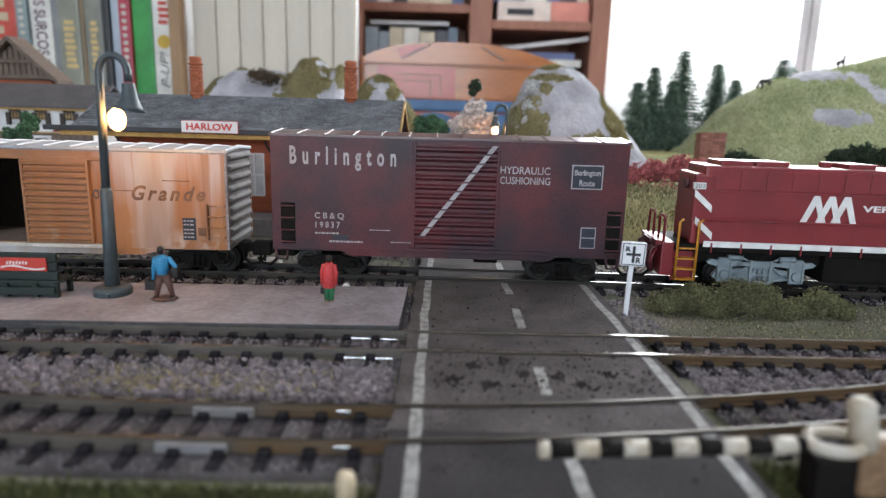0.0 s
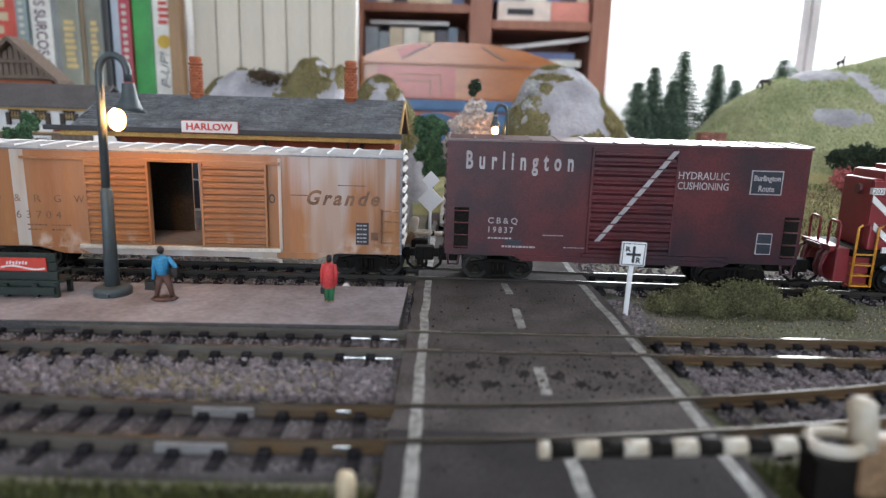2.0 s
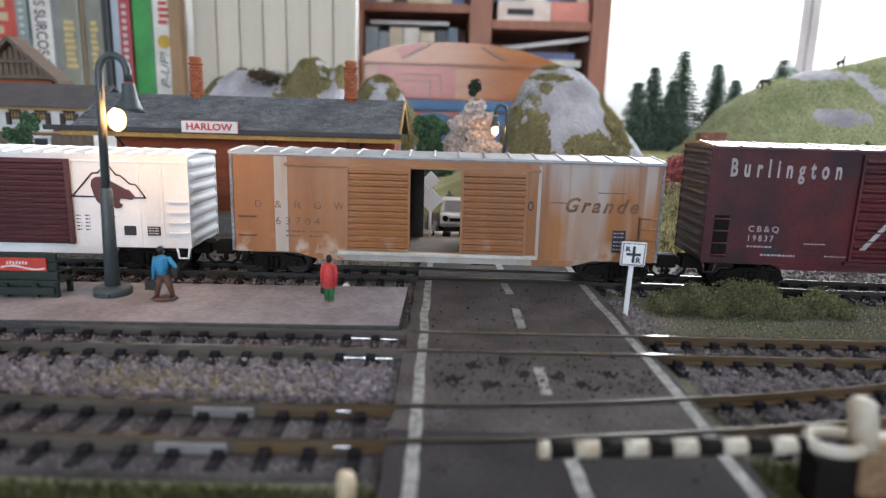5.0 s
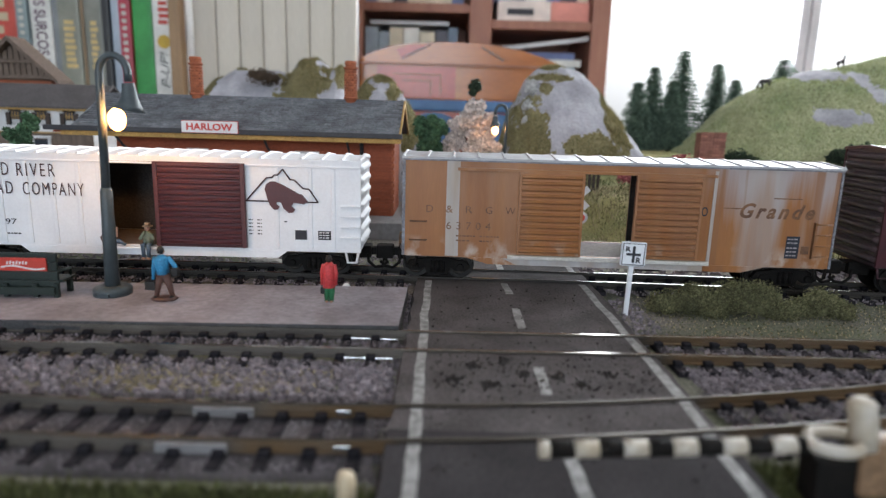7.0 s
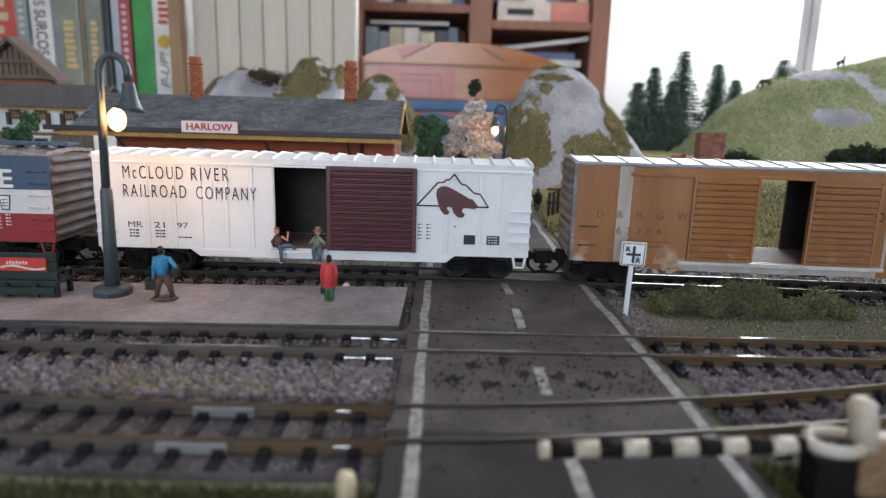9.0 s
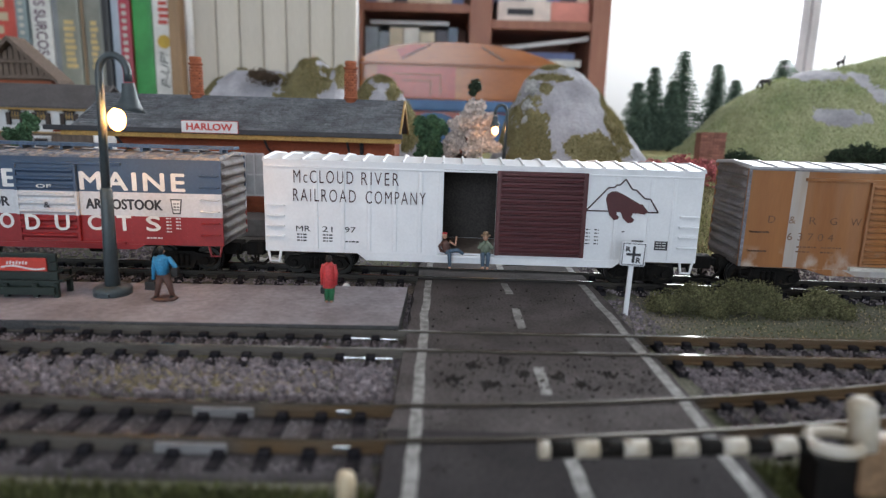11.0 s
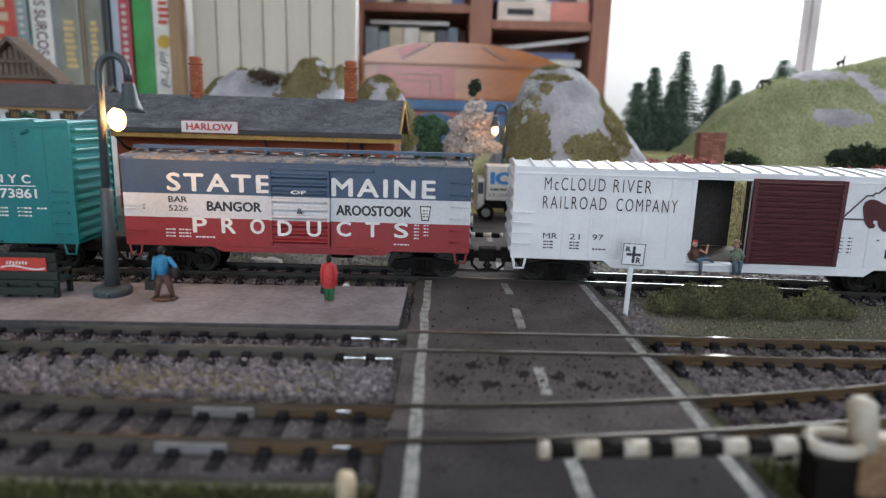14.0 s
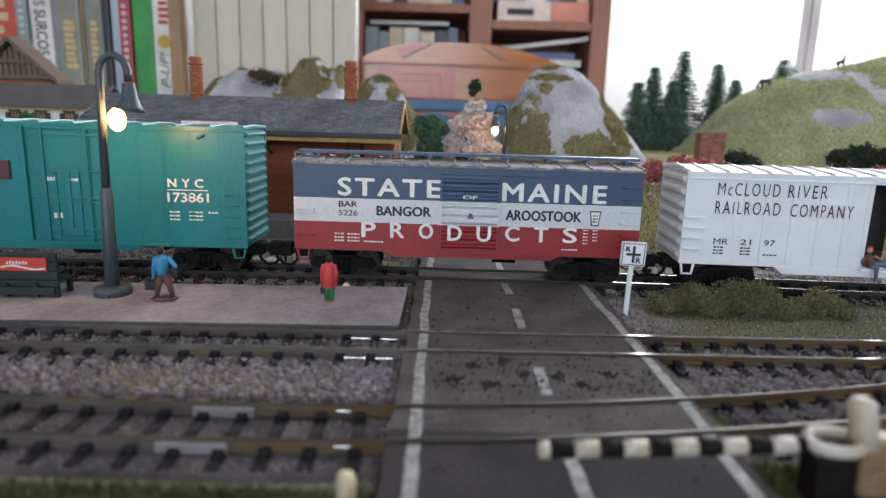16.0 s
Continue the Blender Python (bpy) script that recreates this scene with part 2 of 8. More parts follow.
M["bulb_glass"] = bulb_glass()
M["bulb"] = glowing("warm_filament", (1.0, 0.50, 0.16), 520.0)
M["bulb_far"] = glowing("warm_far_filament", (1.0, 0.50, 0.17), 150.0)
M["sand"] = material("mauve_grey_ballast_sand", (0.100, 0.090, 0.098), 0.95, 0, (0.048, 0.042, 0.047), 150, 1500, 0.8, 0.6, fine_amount=0.3)
M["bench_green"] = material("dark_green_bench", (0.009, 0.019, 0.016), 0.5, 0, None, 200, 1500, 0.1)
M["enamel_red"] = material("red_enamel_plaque", (0.55, 0.05, 0.035), 0.4, 0, None, 100, 1500, 0.0, fine_amount=0.06)
M["slate"] = material("grey_slate_roof", (0.150, 0.158, 0.178), 0.85, 0, (0.098, 0.104, 0.120), 60, 700, 0.9, 0.7, fine_amount=0.35, stretch=(1, 1, 2.2), distance=0.0009)
M["slate_far"] = material("brown_grey_slate", (0.10, 0.09, 0.095), 0.85, 0, (0.07, 0.062, 0.065), 60, 700, 0.5, fine_amount=0.25, distance=0.0006)
M["brick_red"] = material("red_brown_clapboard", (0.30, 0.078, 0.035), 0.75, 0, (0.22, 0.055, 0.025), 70, 1400, 0.3, 0.6, stretch=(0.3, 0.3, 3), fine_amount=0.25)
M["brick_orange"] = material("orange_brick", (0.36, 0.115, 0.055), 0.8, 0, (0.27, 0.08, 0.04), 150, 1500, 0.3)
M["trim_yellow"] = material("ochre_timber_trim", (0.42, 0.25, 0.07), 0.65, 0, None, 150, 1500, 0.1)
M["fascia"] = material("dark_fascia", (0.035, 0.035, 0.042), 0.6, 0, None, 150, 1500, 0.1)
M["render_white"] = material("white_rendered_wall", (0.68, 0.68, 0.70), 0.8, 0, (0.55, 0.54, 0.55), 60, 900, 0.15, fine_amount=0.06)
M["shutter"] = material("dark_brown_shutter", (0.045, 0.03, 0.025), 0.7, 0, None, 200, 1500)
M["weathered_wood"] = material("weathered_brown_wood", (0.17, 0.125, 0.10), 0.8, 0, (0.11, 0.08, 0.065), 150, 1200, 0.3, stretch=(3, 3, 0.4), fine_amount=0.3)
M["conifer"] = translucent(island_colours(material("dark_conifer_needles", (0.20, 0.27, 0.20), 0.85, 0, (0.12, 0.18, 0.14), 80, 900, 0.0), 0.5), 0.5)
M["moss"] = island_colours(material("olive_bush_foliage", (0.190, 0.180, 0.090), 0.9, 0, (0.085, 0.084, 0.042), 60, 900, 0.0), 0.5)
M["leaf_green"] = island_colours(material("mid_green_foliage", (0.085, 0.165, 0.085), 0.9, 0, (0.05, 0.11, 0.06), 60, 900, 0.0), 0.5)
M["leaf_dark"] = island_colours(material("dark_green_foliage", (0.035, 0.055, 0.03), 0.9, 0, (0.022, 0.035, 0.02), 60, 900, 0.0), 0.5)
M["blossom"] = island_colours(material("pale_pink_blossom", (0.68, 0.59, 0.55), 0.9, 0, (0.50, 0.41, 0.37), 90, 900, 0.0), 0.4)
M["red_flower"] = island_colours(material("red_bush_foliage", (0.50, 0.150, 0.155), 0.9, 0, (0.34, 0.09, 0.095), 90, 900, 0.0), 0.45)
M["white_flower"] = island_colours(material("white_flower_clumps", (0.60, 0.60, 0.60), 0.9, 0, (0.4, 0.4, 0.4), 90, 900, 0.0), 0.3)
M["grass"] = island_colours(material("olive_static_grass", (0.100, 0.108, 0.038), 0.9, 0, (0.060, 0.068, 0.024), 60, 900, 0.0), 0.5)
M["dry_grass"] = island_colours(material("straw_static_grass", (0.42, 0.36, 0.23), 0.9, 0, (0.32, 0.26, 0.16), 60, 900, 0.0), 0.4)
M["bark"] = material("brown_bark", (0.09, 0.06, 0.04), 0.9, 0, None, 200, 1500, 0.4)
M["skin"] = material("painted_flesh", (0.50, 0.28, 0.20), 0.6, 0, None, 300, 2000, 0.0)
M["fig_blue"] = material("painted_bright_blue", (0.035, 0.24, 0.46), 0.55, 0, None, 250, 2000, 0.05)
M["fig_brown"] = material("painted_brown", (0.105, 0.050, 0.040), 0.6, 0, None, 250, 2000, 0.05)
M["fig_red"] = material("painted_red", (0.55, 0.05, 0.055), 0.5, 0, None, 250, 2000, 0.05)
M["fig_green"] = material("painted_green", (0.02, 0.13, 0.055), 0.6, 0, None, 250, 2000, 0.05)
M["fig_dark"] = material("painted_black_brown", (0.011, 0.009, 0.009), 0.5, 0, None, 250, 2000, 0.05)
M["fig_denim"] = material("painted_denim", (0.085, 0.13, 0.19), 0.6, 0, None, 250, 2000, 0.05)
M["fig_sage"] = material("painted_sage", (0.17, 0.20, 0.15), 0.6, 0, None, 250, 2000, 0.05)
M["fig_tan"] = material("painted_tan", (0.34, 0.22, 0.14), 0.6, 0, None, 250, 2000, 0.05)
M["yellow"] = material("yellow_handrail_paint", (0.55, 0.24, 0.03), 0.45, 0, None, 250, 2000, 0.0)
M["bright_metal"] = material("bright_nickel_joiner", (0.75, 0.75, 0.74), 0.22, 1.0, (0.6, 0.6, 0.6), 300, 2500, 0.05, fine_amount=0.05)
M["grey_wear"] = material("pale_worn_patch", (0.40, 0.39, 0.41), 0.55, 0, (0.33, 0.26, 0.20), 90, 500, 0.03, 0.6, stretch=(1, 1, 0.15), fine_amount=0.06)
M["bogie_silver"] = material("silver_grey_bogie", (0.24, 0.29, 0.32), 0.5, 0.1, (0.17, 0.21, 0.235), 120, 1500, 0.06, fine_amount=0.08)
M["beige"] = material("ivory_plastic", (0.46, 0.38, 0.28), 0.45, 0, (0.52, 0.42, 0.28), 120, 1200, 0.05, fine_amount=0.06)
M["room_white"] = material("white_plaster", (0.78, 0.77, 0.75), 0.9, 0, (0.73, 0.72, 0.70), 2, 60, 0.1, fine_amount=0.03)
M["parquet"] = material("brown_floorboards", (0.22, 0.13, 0.07), 0.5, 0, (0.16, 0.09, 0.05), 5, 80, 0.1, stretch=(1, 8, 1))
M["panel_cream"] = object_colours(material("cream_panel_board", (0.60, 0.545, 0.48), 0.6, 0, (0.53, 0.475, 0.41), 9, 150, 0.05, stretch=(4, 4, 0.4), fine_amount=0.05), 0.05)
M["cherry_wood"] = material("brown_cherry_veneer", (0.34, 0.155, 0.105), 0.5, 0, (0.26, 0.11, 0.075), 12, 160, 0.08, stretch=(6, 6, 0.6), fine_amount=0.12)
M["light_wood"] = material("tan_beech_edge", (0.36, 0.22, 0.12), 0.5, 0, None, 15, 160, 0.08, stretch=(6, 6, 0.6), fine_amount=0.1)
M["chest_orange"] = material("orange_varnished_wood", (0.44, 0.150, 0.045), 0.2, 0, (0.35, 0.110, 0.032), 10, 140, 0.05, stretch=(0.6, 4, 4), fine_amount=0.1)
M["chest_red"] = material("red_brown_painted_wood", (0.36, 0.050, 0.030), 0.22, 0, (0.42, 0.08, 0.05), 10, 140, 0.05, fine_amount=0.08)
M["table_blue"] = material("blue_painted_wood", (0.07, 0.16, 0.34), 0.45, 0, None, 12, 150, 0.05, fine_amount=0.08)
M["glass_white"] = glowing("overcast_sky_backdrop", (0.95, 0.97, 1.0), 2.2)
_q = Nodes(M["glass_white"])                        # brighter sky above a pale hazy distance
_q.nt.links.new(_q.math("MULTIPLY", _q.ramp(_q.z, 0.05, 0.62, 0.80, 2.3), _q.ramp(_q.x, 0.40, 0.95, 0.74, 1.0)), _q.nt.nodes["Principled BSDF"].inputs["Emission Strength"])
_q.nt.nodes["Principled BSDF"].inputs["Base Color"].default_value = (0, 0, 0, 1)
M["frame_grey"] = material("white_window_frame", (0.55, 0.54, 0.56), 0.5, 0, None, 8, 100, 0.02, fine_amount=0.03)


def plain(name, col, rough=0.55, scale=25, fine=250, amount=0.08):
    if name not in M:
        M[name] = material(name, col, rough, 0, None, scale, fine, 0.05, fine_amount=amount)
    return M[name]


# ---- mesh helpers ----
def box(bm, x0, x1, y0, y1, z0, z1, mi=0):
    v = [bm.verts.new(p) for p in ((x0, y0, z0), (x1, y0, z0), (x1, y1, z0), (x0, y1, z0), (x0, y0, z1), (x1, y0, z1), (x1, y1, z1), (x0, y1, z1))]
    for f in ((0, 3, 2, 1), (4, 5, 6, 7), (0, 1, 5, 4), (1, 2, 6, 5), (2, 3, 7, 6), (3, 0, 4, 7)):
        bm.faces.new([v[i] for i in f]).material_index = mi
    return v


def bbox(bm, x0, x1, y0, y1, z0, z1, r, mi=0):
    """A box with bevelled edges."""
    tmp = bmesh.new()
    box(tmp, x0, x1, y0, y1, z0, z1)
    bmesh.ops.bevel(tmp, geom=tmp.edges[:], offset=r, segments=2, affect="EDGES", profile=0.6)
    merge(bm, tmp, mi)


def merge(bm, tmp, mi=0, m=None):
    table = {}
    for v in tmp.verts:
        table[v] = bm.verts.new(m @ v.co if m else v.co)
    for f in tmp.faces:
        g = bm.faces.new([table[v] for v in f.verts])
        g.material_index, g.smooth = mi, f.smooth
    tmp.free()


def tube(bm, pts, radii, seg=10, mi=0, cap=True):
    """A tube through points with a radius at each."""
    pts = [Vector(p) for p in pts]
    if not hasattr(radii, "__len__"):
        radii = [radii] * len(pts)
    rings = []
    for i, p in enumerate(pts):
        d = (pts[min(i + 1, len(pts) - 1)] - pts[max(i - 1, 0)]).normalized()
        up = Vector((0, 1, 0)) if abs(d.y) < 0.9 else Vector((1, 0, 0))
        u = d.cross(up).normalized()
        w = d.cross(u).normalized()
        rings.append([bm.verts.new(p + radii[i] * (math.cos(a) * u + math.sin(a) * w)) for a in [2 * math.pi * k / seg for k in range(seg)]])
    for a, b in zip(rings, rings[1:]):
        for k in range(seg):
            f = bm.faces.new((a[k], a[(k + 1) % seg], b[(k + 1) % seg], b[k]))
            f.material_index, f.smooth = mi, True
    if cap:
        bm.faces.new(rings[0]).material_index = mi
        bm.faces.new(rings[-1][::-1]).material_index = mi


def blob(bm, c, r, mi=0, sub=1, jitter=0.0, rng=random):
    tmp = bmesh.new()
    bmesh.ops.create_icosphere(tmp, subdivisions=sub, radius=1)
    for v in tmp.verts:
        k = 1 + rng.uniform(-jitter, jitter)
        v.co = Vector((c[0] + v.co.x * r[0] * k, c[1] + v.co.y * r[1] * k, c[2] + v.co.z * r[2] * k))
    for f in tmp.faces:
        f.smooth = jitter == 0
    merge(bm, tmp, mi)


def prism(bm, outline, y0, y1, mi=0):
    """An outline of (x, z) points pushed along y."""
    a = [bm.verts.new((x, y0, z)) for x, z in outline]
    b = [bm.verts.new((x, y1, z)) for x, z in outline]
    n = len(a)
    bm.faces.new(a).material_index = mi
    bm.faces.new(b[::-1]).material_index = mi
    for i in range(n):
        bm.faces.new((a[i], b[i], b[(i + 1) % n], a[(i + 1) % n])).material_index = mi


def finish(name, bm, mats, parent=None, recalc=True):
    if recalc:
        bmesh.ops.recalc_face_normals(bm, faces=bm.faces[:])
    me = bpy.data.meshes.new(name)
    bm.to_mesh(me)
    bm.free()
    for m in (mats if isinstance(mats, (list, tuple)) else [mats]):
        me.materials.append(m)
    ob = new(name, me)
    if parent is not None:
        ob.parent = parent
    return ob


def part(name, bm, mats, parent, label=""):
    return tagged(finish(name, bm, mats, parent), label)


def one_box(name, mats, parent, *dims, label="", r=0.0):
    bm = bmesh.new()
    bbox(bm, *dims, r) if r else box(bm, *dims)
    return part(name, bm, mats, parent, label)


def lettering(words, x0, x1, z0, z1, y, mat, parent, label="", slant=0.0, bold=0.0, space=1.0, name="lettering", heavy=0.0):
    """Words of the built-in font, fitted to a rectangle of a side that faces -y."""
    cu = bpy.data.curves.new(name, "FONT")
    cu.body, cu.size, cu.extrude, cu.resolution_u = words, 1.0, 0.004, 3
    cu.shear, cu.offset, cu.space_character = slant, bold, space
    tmp = bpy.data.objects.new("tmp", cu)
    scene.collection.objects.link(tmp)
    me = bpy.data.meshes.new_from_object(tmp.evaluated_get(bpy.context.evaluated_depsgraph_get()))
    bpy.data.objects.remove(tmp)
    bpy.data.curves.remove(cu)
    xs = [v.co.x for v in me.vertices]
    ys = [v.co.y for v in me.vertices]
    for v in me.vertices:
        v.co = ((v.co.x - min(xs)) / (max(xs) - min(xs)) * (x1 - x0) + x0, y - 0.00008 - v.co.z * 0.01,
                (v.co.y - min(ys)) / (max(ys) - min(ys)) * (z1 - z0) + z0)
    if heavy:                                       # strokes thickened by shifted copies
        base = bmesh.new()
        base.from_mesh(me)
        bm = bmesh.new()
        for k, (dx, dz) in enumerate(((0, 0), (heavy, 0), (-heavy, 0), (0, heavy * 0.7), (0, -heavy * 0.7))):
            merge(bm, base.copy(), 0, Matrix.Translation((dx, -0.000012 * k, dz)))
        base.free()
        bm.to_mesh(me)
        bm.free()
    me.materials.clear()
    me.materials.append(mat)
    me.name = name
    ob = new(name, me)
    ob.parent = parent
    return tagged(ob, label)


def bars(rows, y, mat, parent, name="small_print"):
    """Writing too small to read: one bar a line, (x0, x1, z, height)."""
    bm = bmesh.new()
    for x0, x1, z, h in rows:
        x = x0
        k = 0
        while x < x1 - 0.0002:
            w = min((0.0011, 0.0007, 0.0015)[k % 3], x1 - x)
            box(bm, x, x + w, y - 0.00012, y - 0.00002, z, z + h)
            x += w + 0.0004
            k += 1
    return tagged(part(name, bm, mat, parent), kind="stuff")


# ---- the room ----
FLOOR_Z, CEIL_Z = -0.95, 1.55
X0, X1, Y0, Y1 = -1.45, 2.0, -3.40, 1.85
bm = bmesh.new()
box(bm, X0, X1, Y0, Y1, FLOOR_Z - 0.05, FLOOR_Z)
tagged(finish("floor", bm, M["parquet"]), "brown wooden floor of the hobby room", "floor", kind="structure")
bm = bmesh.new()
box(bm, X0, X1, Y0, Y1, CEIL_Z, CEIL_Z + 0.05)
tagged(finish("ceiling", bm, M["room_white"]), "plain white plaster ceiling", "ceiling", kind="structure")


def wall_y(name, y0, y1, wx0, wx1, wz0, wz1):
    bm = bmesh.new()
    box(bm, X0 - 0.1, wx0, y0, y1, FLOOR_Z, CEIL_Z)
    box(bm, wx1, X1 + 0.1, y0, y1, FLOOR_Z, CEIL_Z)
    box(bm, wx0, wx1, y0, y1, FLOOR_Z, wz0)
    box(bm, wx0, wx1, y0, y1, wz1, CEIL_Z)
    return tagged(finish(name, bm, M["room_white"]), "white plaster wall with a window opening", "wall", kind="structure")


wall_y("wall_north", Y1, Y1 + 0.1, 0.40, 1.70, -0.03, 1.27)
wall_y("wall_south", Y0 - 0.1, Y0, -1.35, 0.25, 0.10, 1.40)
for nm, a0, a1 in (("wall_west", X0 - 0.1, X0), ("wall_east", X1, X1 + 0.1)):
    bm = bmesh.new()
    box(bm, a0, a1, Y0, Y1, FLOOR_Z, CEIL_Z)
    tagged(finish(nm, bm, M["room_white"]), "plain white plaster wall", "wall", kind="structure")


def window(name, y, wx0, wx1, wz0, wz1, mull):
    ob = tagged(new(name), "bright window with pale frame and mullion", "window", kind="structure")
    for a0, a1, b0, b1 in ((wx0, wx0 + 0.04, wz0, wz1), (wx1 - 0.04, wx1, wz0, wz1), (wx0 + 0.04, wx1 - 0.04, wz0, wz0 + 0.04), (wx0 + 0.04, wx1 - 0.04, wz1 - 0.04, wz1)):
        one_box("window_frame", M["frame_grey"], ob, a0, a1, y - 0.02, y + 0.02, b0, b1)
    for m0 in mull:
        one_box("mullion", M["frame_grey"], ob, m0, m0 + 0.026, y - 0.024, y + 0.02, wz0 + 0.04, wz1 - 0.04, r=0.004)
    return ob


window("window_1", 1.83, 0.40, 1.70, -0.03, 1.27, (0.972, 1.0015))
# unseen window added round the rear fill light
window("added_rear_window", -3.42, -1.35, 0.25, 0.10, 1.40, (-0.57,))
bm = bmesh.new()
box(bm, 0.0, 2.6, 2.2, 2.21, -0.6, 1.9)
tagged(finish("backdrop", bm, M["glass_white"]), "blown-out white sky outside the window", "sky", kind="structure")

# ---- layout board and scenery ground ----
GROUND = -0.0045


def smooth(a, b, x):
    t = min(1, max(0, (x - a) / (b - a)))
    return t * t * (3 - 2 * t)


def terrain(x, y):
    right = smooth(0.075, 0.12, x)
    start = 0.43 - 0.10 * right
    rise = smooth(-0.03, 0.07, x) * (smooth(start, start + 0.10, y) * (0.012 + 0.013 * right) + smooth(0.45, 0.62, y) * 0.018)
    z = GROUND + rise
    if y > 0.30 or x > 0.085 or x < -0.02:
        z += 0.0012 * noise.noise((x * 40, y * 40, 0)) * smooth(0.2, 0.35, y)
    return z


bm = bmesh.new()
xs = [-0.95 + 0.0125 * i for i in range(153)]
ys = [0.02 + 0.0125 * j for j in range(71)]
grid = [[bm.verts.new((x, y, terrain(x, y))) for x in xs] for y in ys]
for j in range(len(ys) - 1):
    for i in range(len(xs) - 1):
        f = bm.faces.new((grid[j][i], grid[j][i + 1], grid[j + 1][i + 1], grid[j + 1][i]))
        f.smooth = True
        x, y = xs[i], ys[j]
        f.material_index = 1 if (y > 0.33 and x > 0.075) or y > 0.46 else 0
tagged(finish("ground", bm, [M["ground"], M["field"]], recalc=False), "grey-brown scenic ground with green flocked meadow", "ground", kind="structure")
table = tagged(new("layout_table"), "plain wooden baseboard table carrying the model railway", "table")
one_box("baseboard", M["light_wood"], table, -0.95, 0.95, 0.02, 0.895, -0.06, -0.012)
for lx in (-0.88, 0.84):
    for ly in (0.06, 0.82):
        one_box("leg", M["light_wood"], table, lx, lx + 0.045, ly, ly + 0.045, FLOOR_Z, -0.06, r=0.003)

# platform beside the far track
bm = bmesh.new()
va = [(-0.30, 0.1833), (-0.0140, 0.1939), (-0.0138, 0.2418), (-0.30, 0.2290)]
lo = [bm.verts.new((x, y, GROUND)) for x, y in va]
hi = [bm.verts.new((x, y, 0.001)) for x, y in va]
bm.faces.new(hi)
for i in range(4):
    bm.faces.new((lo[i], lo[(i + 1) % 4], hi[(i + 1) % 4], hi[i])).material_index = 1
tagged(finish("platform", bm, [M["platform"], M["kerb_dark"]]), "flat mauve-grey station platform", "platform", kind="structure")

# level crossing road
road_y = (0.098, 0.46)
RX0, RX1 = -0.0125, 0.0675
bm = bmesh.new()
n = 60
rows_ = []
for j in range(n + 1):
    y = road_y[0] + (road_y[1] - road_y[0]) * j / n
    z = max(-0.0008, terrain(0.03, y) + 0.0012)
    rows_.append([bm.verts.new((x + 0.0012 * noise.noise((y * 90, x * 9, 3)), y, z2)) for x, z2 in ((RX0, GROUND - 0.001), (RX0 + 0.0015, z), (RX1 - 0.002, z), (RX1, GROUND - 0.001))])
for a, b in zip(rows_, rows_[1:]):
    for k in range(3):
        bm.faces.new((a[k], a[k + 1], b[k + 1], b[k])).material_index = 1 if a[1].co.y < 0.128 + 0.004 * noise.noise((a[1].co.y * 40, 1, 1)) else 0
road = tagged(finish("road", bm, [M["asphalt"], M["asphalt_dimmed"]]), "dark asphalt level-crossing road with worn white lines", "road", kind="structure")


def road_line(x0, y0, x1, y1, w, seed):
    rng = random.Random(seed)
    bm = bmesh.new()
    n = max(2, int((y1 - y0) / 0.004))
    prev = None
    for i in range(n + 1):
        t = i / n
        x, y = x0 + (x1 - x0) * t, y0 + (y1 - y0) * t
        z = max(-0.0008, terrain(0.03, y) + 0.0012) + 0.00015
        x += 0.0009 * noise.noise((y * 45, seed, 0))
        cur = [bm.verts.new((x - w / 2 + rng.uniform(-1, 1) * 0.0002, y, z)), bm.verts.new((x + w / 2 + rng.uniform(-1, 1) * 0.0002, y, z))]
        if prev:
            bm.faces.new((prev[0], prev[1], cur[1], cur[0]))
        prev = cur
    return part("road_line", bm, M["road_paint"], road)


road_line(-0.0050, 0.100, -0.0060, 0.2600, 0.0029, 1)
road_line(0.0610, 0.100, 0.0628, 0.1500, 0.0030, 2)
road_line(0.0628, 0.1500, 0.0610, 0.2600, 0.0030, 3)
road_line(-0.0060, 0.2845, -0.0062, 0.4200, 0.0029, 4)
road_line(0.0610, 0.2800, 0.0640, 0.4400, 0.0029, 5)
for k, (a0, a1) in enumerate(((0.102, 0.1175), (0.148, 0.1665), (0.1995, 0.2225), (0.2415, 0.2585), (0.283, 0.298), (0.315, 0.335), (0.352, 0.372))):
    road_line(0.0283 - 0.0006 * (k > 1), a0, 0.0280 - 0.0008 * (k > 2), a1, 0.0030, 10 + k)

# ---- tracks ----
GAUGE = 0.0165


def far_track(x):
    """Middle of the track that the train runs on."""
    return 0.25515 - 0.00874 * x - 0.107 * x * x + 0.0175


def mid_track(x):
    return 0.1928 + 0.0203 * x - GAUGE / 2


def near_track(x):
    x = max(-0.16, min(0.30, x))
    return 0.13128 + 0.0806 * x + 0.6695 * x * x


def side_point(fn, x, off):
    d = (fn(x + 0.001) - fn(x - 0.001)) / 0.002
    k = math.hypot(1, d)
    return x - off * d / k, fn(x) + off / k


